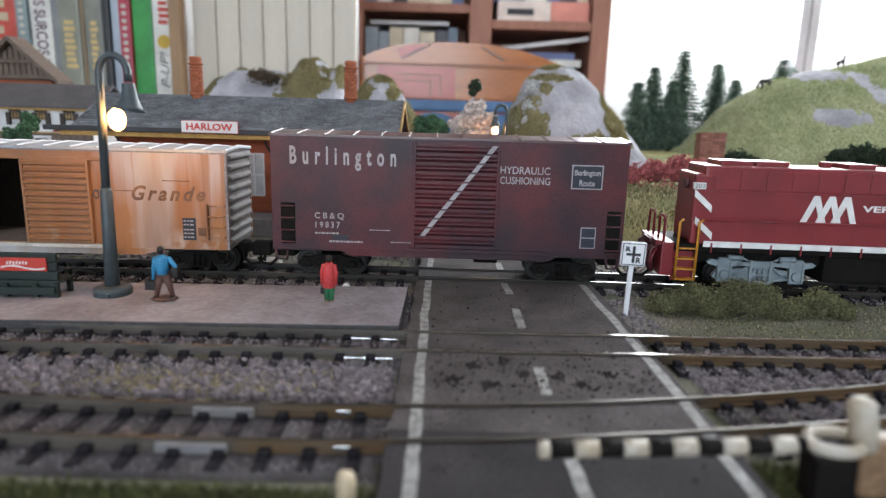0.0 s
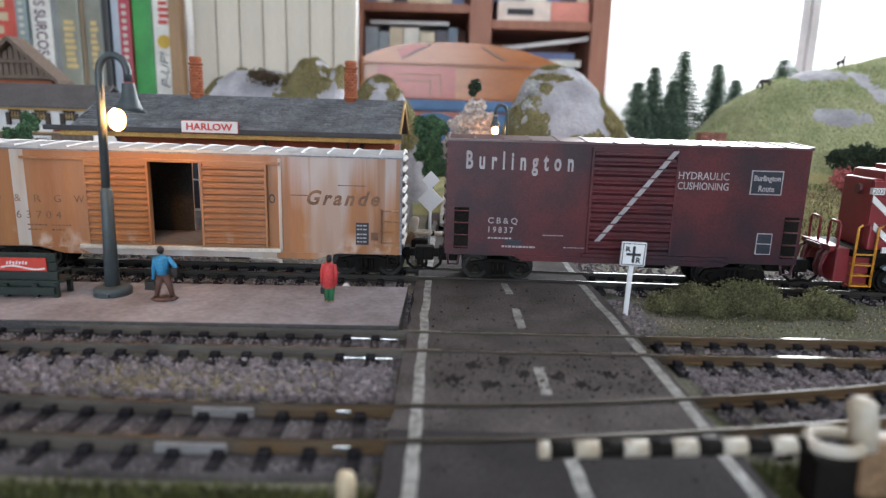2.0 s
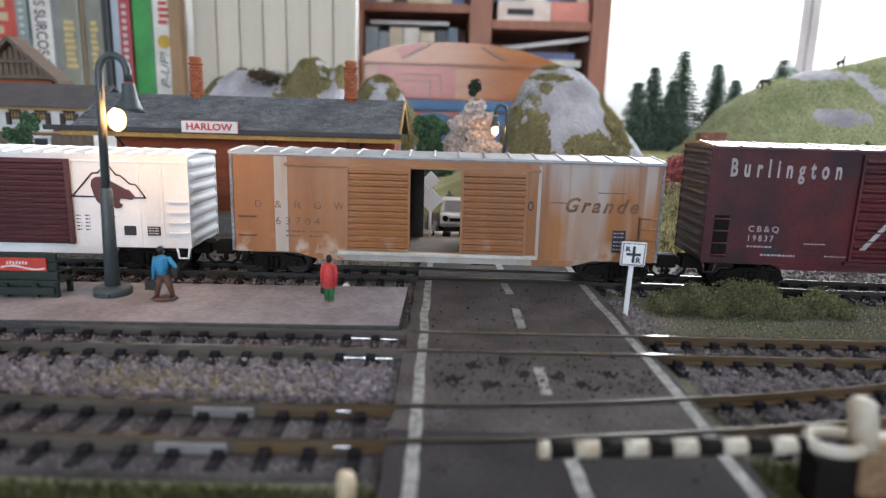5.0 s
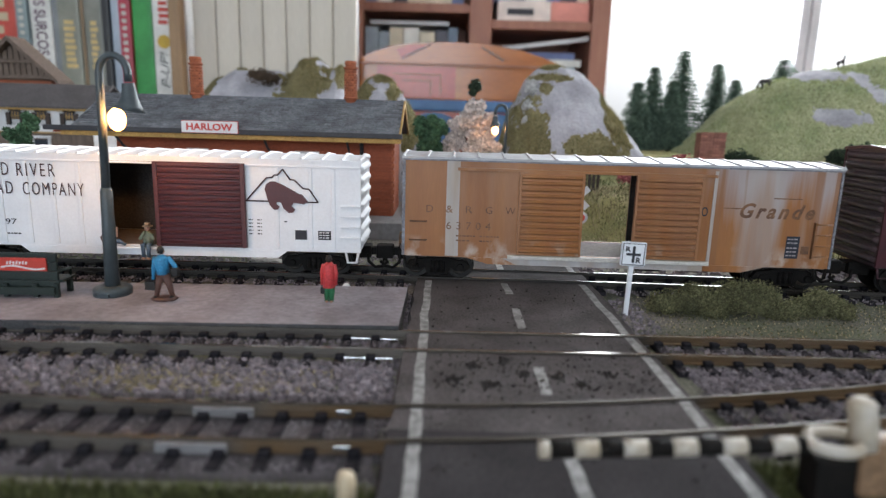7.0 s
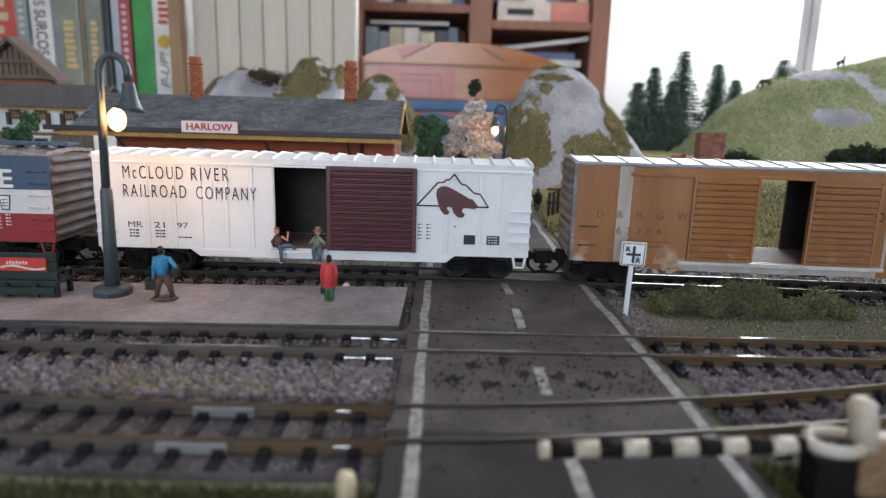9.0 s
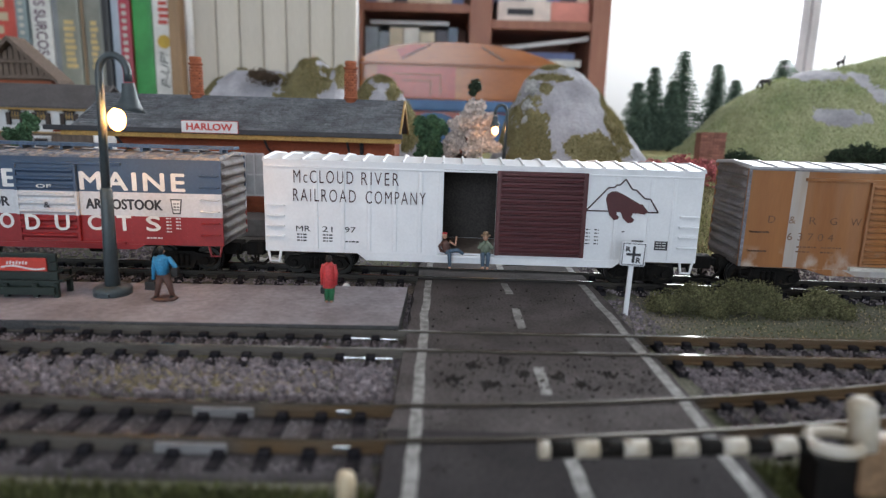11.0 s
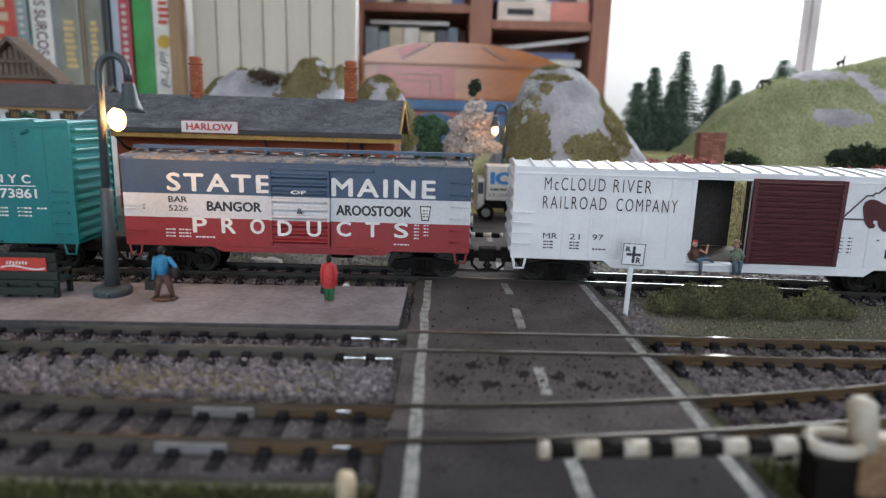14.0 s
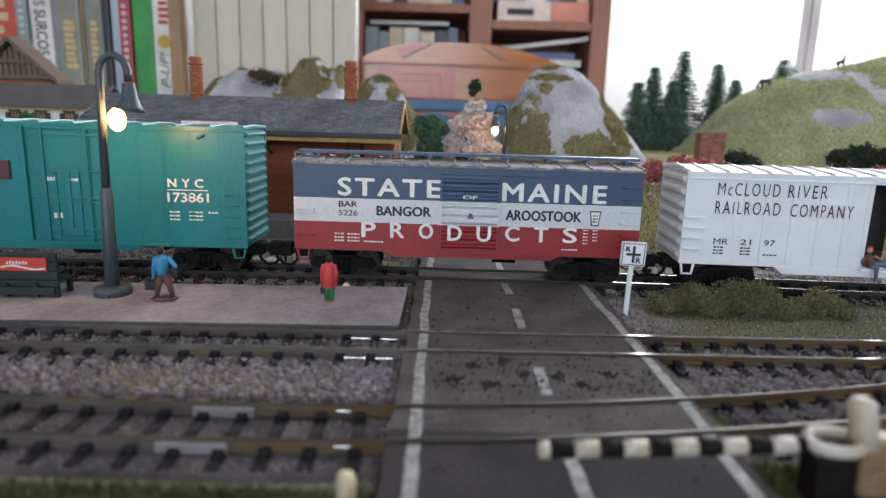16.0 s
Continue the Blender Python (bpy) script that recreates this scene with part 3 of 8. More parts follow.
def rail_mesh(fn, off, x0, x1):
    bm = bmesh.new()
    prof = [(-0.0012, -0.0029), (-0.0012, -0.0025), (-0.00035, -0.0022), (-0.00035, -0.0009), (-0.0006, -0.0007), (-0.0006, -0.0001), (-0.00045, 0.0),
            (0.00045, 0.0), (0.0006, -0.0001), (0.0006, -0.0007), (0.00035, -0.0009), (0.00035, -0.0022), (0.0012, -0.0025), (0.0012, -0.0029)]
    n = int((x1 - x0) / 0.008)
    prev = None
    for i in range(n + 1):
        x = x0 + (x1 - x0) * i / n
        cur = []
        for o, z in prof:
            px, py = side_point(fn, x, off + o)
            cur.append(bm.verts.new((px, py, z)))
        if prev:
            for k in range(len(prof)):
                f = bm.faces.new((prev[k], prev[(k + 1) % len(prof)], cur[(k + 1) % len(prof)], cur[k]))
                f.material_index = 1 if k in (5, 6, 7) else 0
        prev = cur
    return bm


bm = bmesh.new()
box(bm, -0.0015, 0.0015, -0.0155, 0.0155, -0.0048, -0.0028)
for s in (-1, 1):
    for e in (-1, 1):
        c = s * GAUGE / 2 + e * 0.0017
        bbox(bm, -0.0014, 0.0014, c - 0.0012, c + 0.0012, -0.0032, -0.0015, 0.0005)
sleeper_mesh = bpy.data.meshes.new("sleeper")
bmesh.ops.recalc_face_normals(bm, faces=bm.faces[:])
bm.to_mesh(sleeper_mesh)
bm.free()
sleeper_mesh.materials.append(M["sleeper"])


def track(label, fn, x0, x1, pitch, first, gaps, top="steel_top", side="rail_side"):
    ob = tagged(new("railway_track"), label, "railway track", group="railway tracks")
    for s in (-1, 1):
        part("rail", rail_mesh(fn, s * GAUGE / 2, x0, x1), [M[side], M[top]], ob)
    x = first
    while x < x1:
        if not any(g0 < x < g1 for g0, g1 in gaps):
            sl = new("sleeper", sleeper_mesh)
            sl.parent = ob
            d = (fn(x + 0.001) - fn(x - 0.001)) / 0.002
            sl.matrix_basis = pose(x, fn(x), 0, 0, 0, math.degrees(math.atan(d)))
        x += pitch
    return ob


ROAD_GAP = [(RX0 - 0.002, RX1 + 0.002)]
track("main line track with worn steel rails across the crossing", far_track, -0.55, 0.50, 0.0088, -0.30, ROAD_GAP, side="rail_side_shaded")
track_mid = track("straight track with dark sleepers along the platform", mid_track, -0.50, 0.50, 0.0093, -0.30, ROAD_GAP)
track_near = track("curving track with black sleepers and grey joiners", near_track, -0.155, 0.29, 0.0094, -0.15, ROAD_GAP, "steel_dull", "rail_side_near")
# grey insulating joiners on the foreground rails, bright joiner on the platform track
for off, xa, xb in ((GAUGE / 2, -0.0585, -0.0440), (-GAUGE / 2, -0.0600, -0.0450)):
    bm = bmesh.new()
    n = 4
    for i in range(n):
        p = side_point(near_track, xa + (xb - xa) * i / n, off - 0.0014)
        q = side_point(near_track, xa + (xb - xa) * (i + 1) / n, off - 0.0014)
        box(bm, p[0], q[0], min(p[1], q[1]) - 0.0005, min(p[1], q[1]) + 0.0006, -0.0028, -0.0006)
    part("rail_joiner", bm, M["grey_plastic"], track_near, "light grey plastic joiner")


for s, xa in ((1, -0.0310), (-1, -0.0300)):
    y0_ = mid_track(xa) + s * GAUGE / 2
    one_box("rail_joiner", M["bright_metal"], track_mid, xa, -0.0140, y0_ - 0.0022, y0_ - 0.0013, -0.0030, -0.0022, r=0.0001, label="bright nickel rail joiner")
for s, xa in ((1, -0.0245), (-1, -0.0225)):
    y0_ = near_track(xa) + s * GAUGE / 2
    one_box("rail_joiner", M["bright_metal"], track_near, xa, xa + 0.0036, y0_ - 0.0013, y0_ - 0.0007, -0.0022, -0.0010, r=0.0001, label="bright nickel rail joiner")


def stones(bm, region, count, smin, smax, zbase, seed, avoid=None):
    rng = random.Random(seed)
    done = 0
    while done < count:
        x, y = region(rng)
        if avoid and avoid(x, y):
            continue
        s = rng.uniform(smin, smax)
        zc = (zbase(x, y) if callable(zbase) else zbase) + s * rng.uniform(-0.1, 0.45)
        pts = [Vector((rng.uniform(0.6, 1.1) * s * math.cos(a), rng.uniform(0.6, 1.1) * s * math.sin(a), rng.uniform(-0.5, 0.1) * s)) for a in [k * 1.2566 + rng.uniform(-0.3, 0.3) for k in range(5)]]
        base = [bm.verts.new((x + p.x, y + p.y, zc + p.z - 0.3 * s)) for p in pts]
        top = [bm.verts.new((x + 0.55 * p.x + rng.uniform(-0.2, 0.2) * s, y + 0.55 * p.y + rng.uniform(-0.2, 0.2) * s, zc + rng.uniform(0.4, 0.8) * s)) for p in pts]
        bm.faces.new(top)
        for k in range(5):
            bm.faces.new((base[k], base[(k + 1) % 5], top[(k + 1) % 5], top[k]))
        done += 1


def gravel(label, region, count, smin, smax, seed, zbase=GROUND, avoid=None):
    bm = bmesh.new()
    stones(bm, region, count, smin, smax, zbase, seed, avoid)
    tagged(finish("ballast_stones", bm, M["ballast"], recalc=False), label, "gravel", kind="stuff")


def on_sleeper_or_rail(fn):
    return lambda x, y: any(abs(abs(y - fn(x)) - GAUGE / 2) < w for w in (0.0022,))


gravel("mauve-grey crushed stone between the tracks", lambda r: (r.uniform(-0.26, -0.0135), r.uniform(0.148, 0.1725)), 2600, 0.0007, 0.0018, 5,
       avoid=lambda x, y: y < near_track(x) + 0.0115 or y > mid_track(x) - 0.0115)
gravel("grey crushed stone beside the curving track", lambda r: (r.uniform(0.0705, 0.26), r.uniform(0.140, 0.183)), 1500, 0.0006, 0.0014, 6,
       avoid=lambda x, y: y < near_track(x) + 0.0115 or y > mid_track(x) - 0.0115 or (x < 0.074))
for seed, fn, xa, xb, cnt in ((11, mid_track, -0.26, -0.0135, 2300), (13, mid_track, 0.0715, 0.27, 1700), (14, near_track, 0.0715, 0.22, 1300), (15, far_track, -0.40, -0.0135, 2600), (16, far_track, 0.0715, 0.40, 2000)):
    gravel("fine grey ballast between the sleepers", lambda r, fn=fn, xa=xa, xb=xb: (lambda x: (x, fn(x) + r.uniform(-0.0165, 0.0165)))(r.uniform(xa, xb)), int(cnt * 2.2), 0.0003, 0.0007, seed,
           zbase=lambda x, y: -0.0032, avoid=on_sleeper_or_rail(fn))
bm = bmesh.new()                                    # smooth sanded bed under the curving track
prev = None
for k in range(60):
    x = -0.152 + 0.1375 * k / 59
    cur = [bm.verts.new((*side_point(near_track, x, o), z + (0.0003 * noise.noise((x * 260, o * 260, 2)) if abs(o) < 0.0175 else 0))) for o, z in ((-0.0180, GROUND - 0.0005), (-0.0165, -0.0034), (-0.011, -0.0033), (-0.006, -0.0033), (0.0, -0.0034), (0.006, -0.0033), (0.011, -0.0033), (0.0160, -0.0034), (0.0175, GROUND - 0.0005))]
    for i in range(8) if prev else ():
        bm.faces.new((prev[i], cur[i], cur[i + 1], prev[i + 1])).smooth = True
    prev = cur
tagged(finish("ballast_bed", bm, M["sand"]), "mauve-grey sanded bed under the curving track", "track bed", kind="structure")
gravel("sparse fine grit on the bed of the curving track", lambda r: (lambda x: (x, near_track(x) + r.uniform(-0.0160, 0.0160)))(r.uniform(-0.148, -0.0145)), 1500, 0.0002, 0.00045, 12,
       zbase=-0.0033, avoid=on_sleeper_or_rail(near_track))
gravel("larger brown-grey stones near the crossing", lambda r: (r.uniform(-0.075, -0.0140), r.uniform(0.148, 0.174)), 420, 0.0012, 0.0022, 35,
       avoid=lambda x, y: y < near_track(x) + 0.0120 or y > mid_track(x) - 0.0120)
gravel("dark crushed stone behind the main line", lambda r: (r.uniform(-0.36, -0.0135), r.uniform(0.285, 0.345)), 2600, 0.0006, 0.0014, 17)
gravel("dark crushed stone beyond the main line crossing", lambda r: (r.uniform(0.0690, 0.36), r.uniform(0.280, 0.325)), 2200, 0.0006, 0.0014, 30)
bm = bmesh.new()
stones(bm, lambda r: (r.uniform(-0.003, 0.060), r.choice((r.gauss(0.158, 0.008), r.uniform(0.11, 0.25)))), 420, 0.0003, 0.0007, -0.0009, 31)
for k, (cx, cy) in enumerate(((0.004, 0.157), (0.010, 0.166), (0.0135, 0.153), (0.0235, 0.161), (0.033, 0.160), (0.0385, 0.154), (0.0475, 0.162), (0.018, 0.170))):
    stones(bm, lambda r, cx=cx, cy=cy: (r.gauss(cx, 0.0011), r.gauss(cy, 0.0013)), 26, 0.0004, 0.0009, -0.0008, 70 + k)
tagged(finish("road_crumbs", bm, M["crumbs"], recalc=False), "dark crumbs of dirt scattered on the road", "dirt", kind="stuff")
gravel("loose stones at the platform end and road edge", lambda r: (r.choice((r.uniform(-0.0138, -0.0105), r.uniform(0.069, 0.080))), r.uniform(0.196, 0.25)), 420, 0.0005, 0.0011, 18)
gravel("loose stones along the crossing edges", lambda r: (r.uniform(-0.016, -0.0115), r.uniform(0.112, 0.19)), 220, 0.0005, 0.0011, 19)


def blades(label, region, count, hmin, hmax, mat, seed, zfn=lambda x, y: GROUND, width=0.0003):
    rng = random.Random(seed)
    bm = bmesh.new()
    for _ in range(count):
        x, y = region(rng)
        a, h, lean = rng.uniform(0, 6.28), rng.uniform(hmin, hmax), rng.uniform(0.1, 0.8)
        z = zfn(x, y)
        dx, dy = math.cos(a) * width, math.sin(a) * width
        b = rng.uniform(0, 6.28)
        bm.faces.new((bm.verts.new((x - dx, y - dy, z)), bm.verts.new((x + dx, y + dy, z)), bm.verts.new((x + math.cos(b) * lean * h, y + math.sin(b) * lean * h, z + h))))
    tagged(finish("grass", bm, mat, recalc=False), label, "grass", kind="stuff")


blades("olive static grass along the layout edge", lambda r: (r.uniform(-0.12, -0.012), r.uniform(0.088, 0.1085)), 9000, 0.0012, 0.0034, M["grass"], 21)
blades("straw-coloured grass patch in the ballast", lambda r: (lambda a, q: (-0.068 + 0.026 * q * math.cos(a), 0.1555 + 0.0055 * q * math.sin(a)))(r.uniform(0, 6.28), r.random() ** 0.5), 2400, 0.0008, 0.0020, M["dry_grass"], 22)
blades("thin straw-coloured grass in the ballast", lambda r: (r.uniform(-0.10, -0.03), r.uniform(0.150, 0.166)), 900, 0.001, 0.0024, M["dry_grass"], 25)
blades("green grass verge round the bushes", lambda r: (r.uniform(0.080, 0.27), r.uniform(0.205, 0.256)), 1500, 0.0004, 0.0009, M["grass"], 23)
blades("pale dry tufts on the verge", lambda r: (r.uniform(0.080, 0.27), r.uniform(0.203, 0.256)), 2200, 0.0003, 0.0008, M["dry_grass"], 28)
blades("meadow grass on the embankment", lambda r: (r.uniform(0.08, 0.35), r.uniform(0.32, 0.47)), 14000, 0.0012, 0.004, M["dry_grass"], 24, terrain)
blades("green meadow grass on the embankment", lambda r: (r.uniform(0.07, 0.35), r.uniform(0.32, 0.50)), 12000, 0.0012, 0.0035, M["grass"], 26, terrain)

blades("rough grass tufts round the gate post", lambda r: (r.uniform(0.064, 0.090), r.uniform(0.096, 0.122)), 3500, 0.001, 0.0032, M["grass"], 29)

# ---- the train ----
TRAVEL = ((0, 0.0), (0.5, 0.0186), (1, 0.0366), (1.5, 0.0548), (2, 0.0731), (2.5, 0.0908), (3, 0.1092), (3.5, 0.1277), (4, 0.1456), (4.5, 0.1636), (5, 0.1814), (5.5, 0.1992),
          (6, 0.2170), (6.5, 0.2349), (7, 0.2534), (7.5, 0.2711), (8, 0.2888), (8.5, 0.3068), (9, 0.3248), (9.5, 0.3425), (10, 0.3602), (10.5, 0.3779), (11, 0.3955), (11.5, 0.4131),
          (12, 0.4299), (12.5, 0.4472), (13, 0.4648), (13.5, 0.4830), (14, 0.5000), (14.5, 0.5179), (15, 0.5353), (15.5, 0.5535), (16, 0.5712))
WHEEL_R = 0.0054
moving, wheels = [], []


def travel(t):
    for (t0, s0), (t1, s1) in zip(TRAVEL, TRAVEL[1:]):
        if t <= t1:
            return s0 + (s1 - s0) * (t - t0) / (t1 - t0)
    return TRAVEL[-1][1]


def rolling(s):
    """The rows of a car whose middle starts at s on the main line."""
    out = []
    for t, d in TRAVEL:
        x = s + d
        slope = -0.00874 - 0.214 * x
        out.append((t, pose(x, far_track(x), 0, 0, 0, math.degrees(math.atan(slope)))))
    return out


bm = bmesh.new()
for s in (-1, 1):
    yc = s * 0.0077
    tube(bm, [(0, yc - 0.0012, 0), (0, yc + 0.0012, 0)], WHEEL_R, 20)
    tube(bm, [(0, yc - s * 0.0012, 0), (0, yc - s * 0.0019, 0)], WHEEL_R + 0.0007, 20)
    tube(bm, [(0, yc + s * 0.0012, 0), (0, yc + s * 0.0016, 0)], [WHEEL_R * 0.72, WHEEL_R * 0.6], 16, 1)
    for k in range(3):
        a = k * 2.094
        tube(bm, [(0.0027 * math.cos(a), yc + s * 0.0016, 0.0027 * math.sin(a)), (0.0027 * math.cos(a), yc + s * 0.0019, 0.0027 * math.sin(a))], 0.0008, 6)
tube(bm, [(0, -0.0115, 0), (0, 0.0115, 0)], 0.0009, 8)
bmesh.ops.recalc_face_normals(bm, faces=bm.faces[:])
wheel_mesh = bpy.data.meshes.new("wheelset")
bm.to_mesh(wheel_mesh)
bm.free()
wheel_mesh.materials.append(M["black_gloss"])
wheel_mesh.materials.append(M["rail_side"])


def bogie(parent, x, mat, base=0.0195, deep=False):
    bm = bmesh.new()
    hb = base / 2
    for s in (-1, 1):
        y0, y1 = sorted((s * 0.0106, s * 0.0126))
        prism(bm, [(-hb - 0.0045, 0.0052), (-hb - 0.0025, 0.0080), (-hb + 0.003, 0.0086), (-0.0045, 0.0094), (0.0045, 0.0094), (hb - 0.003, 0.0086), (hb + 0.0025, 0.0080), (hb + 0.0045, 0.0052),
                   (hb + 0.002, 0.0036), (hb - 0.002, 0.0036), (hb - 0.004, 0.0052), (0.0045, 0.0022), (-0.0045, 0.0022), (-hb + 0.004, 0.0052), (-hb + 0.002, 0.0036), (-hb - 0.002, 0.0036)], y0, y1)
        for e in (-1, 1):                         # axle boxes
            tube(bm, [(e * hb, s * 0.0118, 0.0054), (e * hb, s * 0.0138, 0.0054)], [0.0019, 0.0015], 10)
        for k in (-1, 0, 1):                      # springs
            tube(bm, [(k * 0.0023, s * 0.0130, 0.0032), (k * 0.0023, s * 0.0130, 0.0082)], 0.0009, 8)
    box(bm, -0.003, 0.003, -0.0108, 0.0108, 0.0045, 0.0092)
    ob = part("bogie", bm, mat, parent)
    ob.location = (x, 0, 0)
    for s in (-1, 1) if deep else ():             # cast side frames with spring box, and brake cylinders
        ya, yb = sorted((s * 0.0124, s * 0.0142))
        sm = bmesh.new()
        for e in (-1, 1):
            c = e * hb
            prism(sm, [(c + u, v) for u, v in ((-0.0078, 0.0118), (-0.0060, 0.0130), (-0.0032, 0.0126), (-0.0022, 0.0138), (0.0022, 0.0138), (0.0032, 0.0126), (0.0060, 0.0130), (0.0078, 0.0118),
                                              (0.0066, 0.0108), (0.0030, 0.0100), (0.0024, 0.0034), (-0.0024, 0.0034), (-0.0030, 0.0100), (-0.0066, 0.0108))], ya, yb)
            tube(sm, [(c, s * 0.0140, 0.0066), (c, s * 0.0154, 0.0066)], [0.0021, 0.0017], 12)
            for u in (-0.0026, 0.0026):
                box(sm, c + u - 0.0004, c + u + 0.0004, *sorted((s * 0.0140, s * 0.0148)), 0.0036, 0.0122)
            box(sm, c - 0.0032, c + 0.0032, *sorted((s * 0.0140, s * 0.0147)), 0.0100, 0.0107)
            cm = bmesh.new()
            tube(cm, [(c - e * 0.0010, s * 0.0136, 0.0140), (c - e * 0.0075, s * 0.0136, 0.0138)], [0.0013, 0.0011], 10)
            tube(cm, [(c - e * 0.0075, s * 0.0136, 0.0138), (c - e * 0.0098, s * 0.0136, 0.0128)], [0.0005, 0.0004], 6)
            part("brake_cylinder", cm, mat, ob)
            a, b_ = sorted((e * 0.0035, c - e * 0.0050))
            box(sm, a, b_, ya, yb, 0.0106, 0.0122)
            tube(sm, [(e * 0.0046, s * 0.0133, 0.0040), (c - e * 0.0022, s * 0.0133, 0.0052)], 0.0006, 6)
            tube(sm, [(e * 0.0048, s * 0.0133, 0.0106), (c - e * 0.0060, s * 0.0133, 0.0070), (c - e * 0.0024, s * 0.0133, 0.0062)], 0.0005, 6)
        bbox(sm, -0.0046, 0.0046, ya, yb, 0.0104, 0.0128, 0.0003)
        bbox(sm, -0.0046, 0.0046, ya, yb, 0.0026, 0.0042, 0.0003)
        for u in (-0.0021, 0.0, 0.0021):
            tube(sm, [(u, s * 0.0132, 0.0042), (u, s * 0.0132, 0.0104)], 0.0007, 8)
        for u in (-0.0042, 0.0042):
            box(sm, u - 0.0005, u + 0.0005, *sorted((s * 0.0140, s * 0.0149)), 0.0030, 0.0132)
        for z in (0.0034, 0.0066, 0.0098, 0.0122):
            box(sm, -0.0040, 0.0040, *sorted((s * 0.0140, s * 0.0147)), z, z + 0.0006)
        part("side_frame", sm, mat, ob)
    for e in (-1, 1):
        w = new("wheelset", wheel_mesh)
        w.parent = ob
        wheels.append((w, e * hb))
    return ob


def coupler(parent, x, e):
    """A knuckle coupler with its draft box and air hose at the end x of a car, pointing towards e."""
    bm = bmesh.new()
    a, b = sorted((x - e * 0.006, x + e * 0.0030))
    bbox(bm, a, b, -0.0042, 0.0042, 0.0064, 0.0118, 0.0005)
    a, b = sorted((x + e * 0.0030, x + e * 0.0070))
    bbox(bm, a, b, -0.0020, 0.0020, 0.0074, 0.0108, 0.0004)
    a, b = sorted((x + e * 0.0052, x + e * 0.0104))
    bbox(bm, a, b, -0.0034, 0.0034, 0.0060, 0.0120, 0.0009)
    tube(bm, [(x + e * 0.0085, -0.0012, 0.0060), (x + e * 0.0085, -0.0012, 0.0030)], [0.0006, 0.0004], 6)
    part("coupler", bm, M["black"], parent, "black knuckle coupler")
    bm = bmesh.new()
    tube(bm, [(x + e * 0.0015, -0.0045, 0.0085), (x + e * 0.0022, -0.005, 0.0050), (x + e * 0.0050, -0.005, 0.0026), (x + e * 0.0085, -0.0045, 0.0030), (x + e * 0.0108, -0.004, 0.0052)], 0.0007, 7)
    part("air_hose", bm, M["black"], parent)


def side_with_opening(bm, y0, y1, x0, x1, z0, z1, opening, mi=0):
    if not opening:
        box(bm, x0, x1, y0, y1, z0, z1, mi)
        return
    o0, o1, p0, p1 = opening
    box(bm, x0, o0, y0, y1, z0, z1, mi)
    box(bm, o1, x1, y0, y1, z0, z1, mi)
    box(bm, o0, o1, y0, y1, p1, z1, mi)
    if p0 > z0:
        box(bm, o0, o1, y0, y1, z0, p0, mi)


def ribbed_door(parent, x0, x1, z0, z1, y, mat, ribs, name="door", label="", proud=0.0011, frame_w=0.0011):
    """A sliding door pressed from one corrugated sheet, with a stile at each side."""
    prof = [(y - 0.0001, z0), (y - proud, z0)]
    step = (z1 - z0) / (ribs + 0.4)
    for k in range(ribs):
        z = z0 + step * (k + 0.35)
        for f, d in ((0.0, 0.0), (0.14, 0.35), (0.30, 0.8), (0.44, 0.8), (0.58, 0.35), (0.66, 0.0)):
            prof.append((y - proud - 0.0015 * d, z + step * f))
    prof += [(y - proud, z1), (y - 0.0001, z1)]
    bm = bmesh.new()
    a = [bm.verts.new((x0 + frame_w, p[0], p[1])) for p in prof]
    b = [bm.verts.new((x1 - frame_w, p[0], p[1])) for p in prof]
    for i in range(len(prof)):
        j = (i + 1) % len(prof)
        bm.faces.new((a[i], a[j], b[j], b[i]))
    door = part(name, bm, mat, parent, label)
    for c in (x0, x1 - frame_w):
        one_box("door_stile", mat, door, c, c + frame_w, y - proud - 0.0007, y - 0.0001, z0, z1, r=0.0002)
    return door


def ladder(parent, x0, x1, zs, y, mat, name="grab_iron"):
    for z in zs:
        bm = bmesh.new()
        tube(bm, [(x0, y, z), (x0, y - 0.0013, z), (x1, y - 0.0013, z), (x1, y, z)], 0.00032, 6)
        part(name, bm, mat, parent)


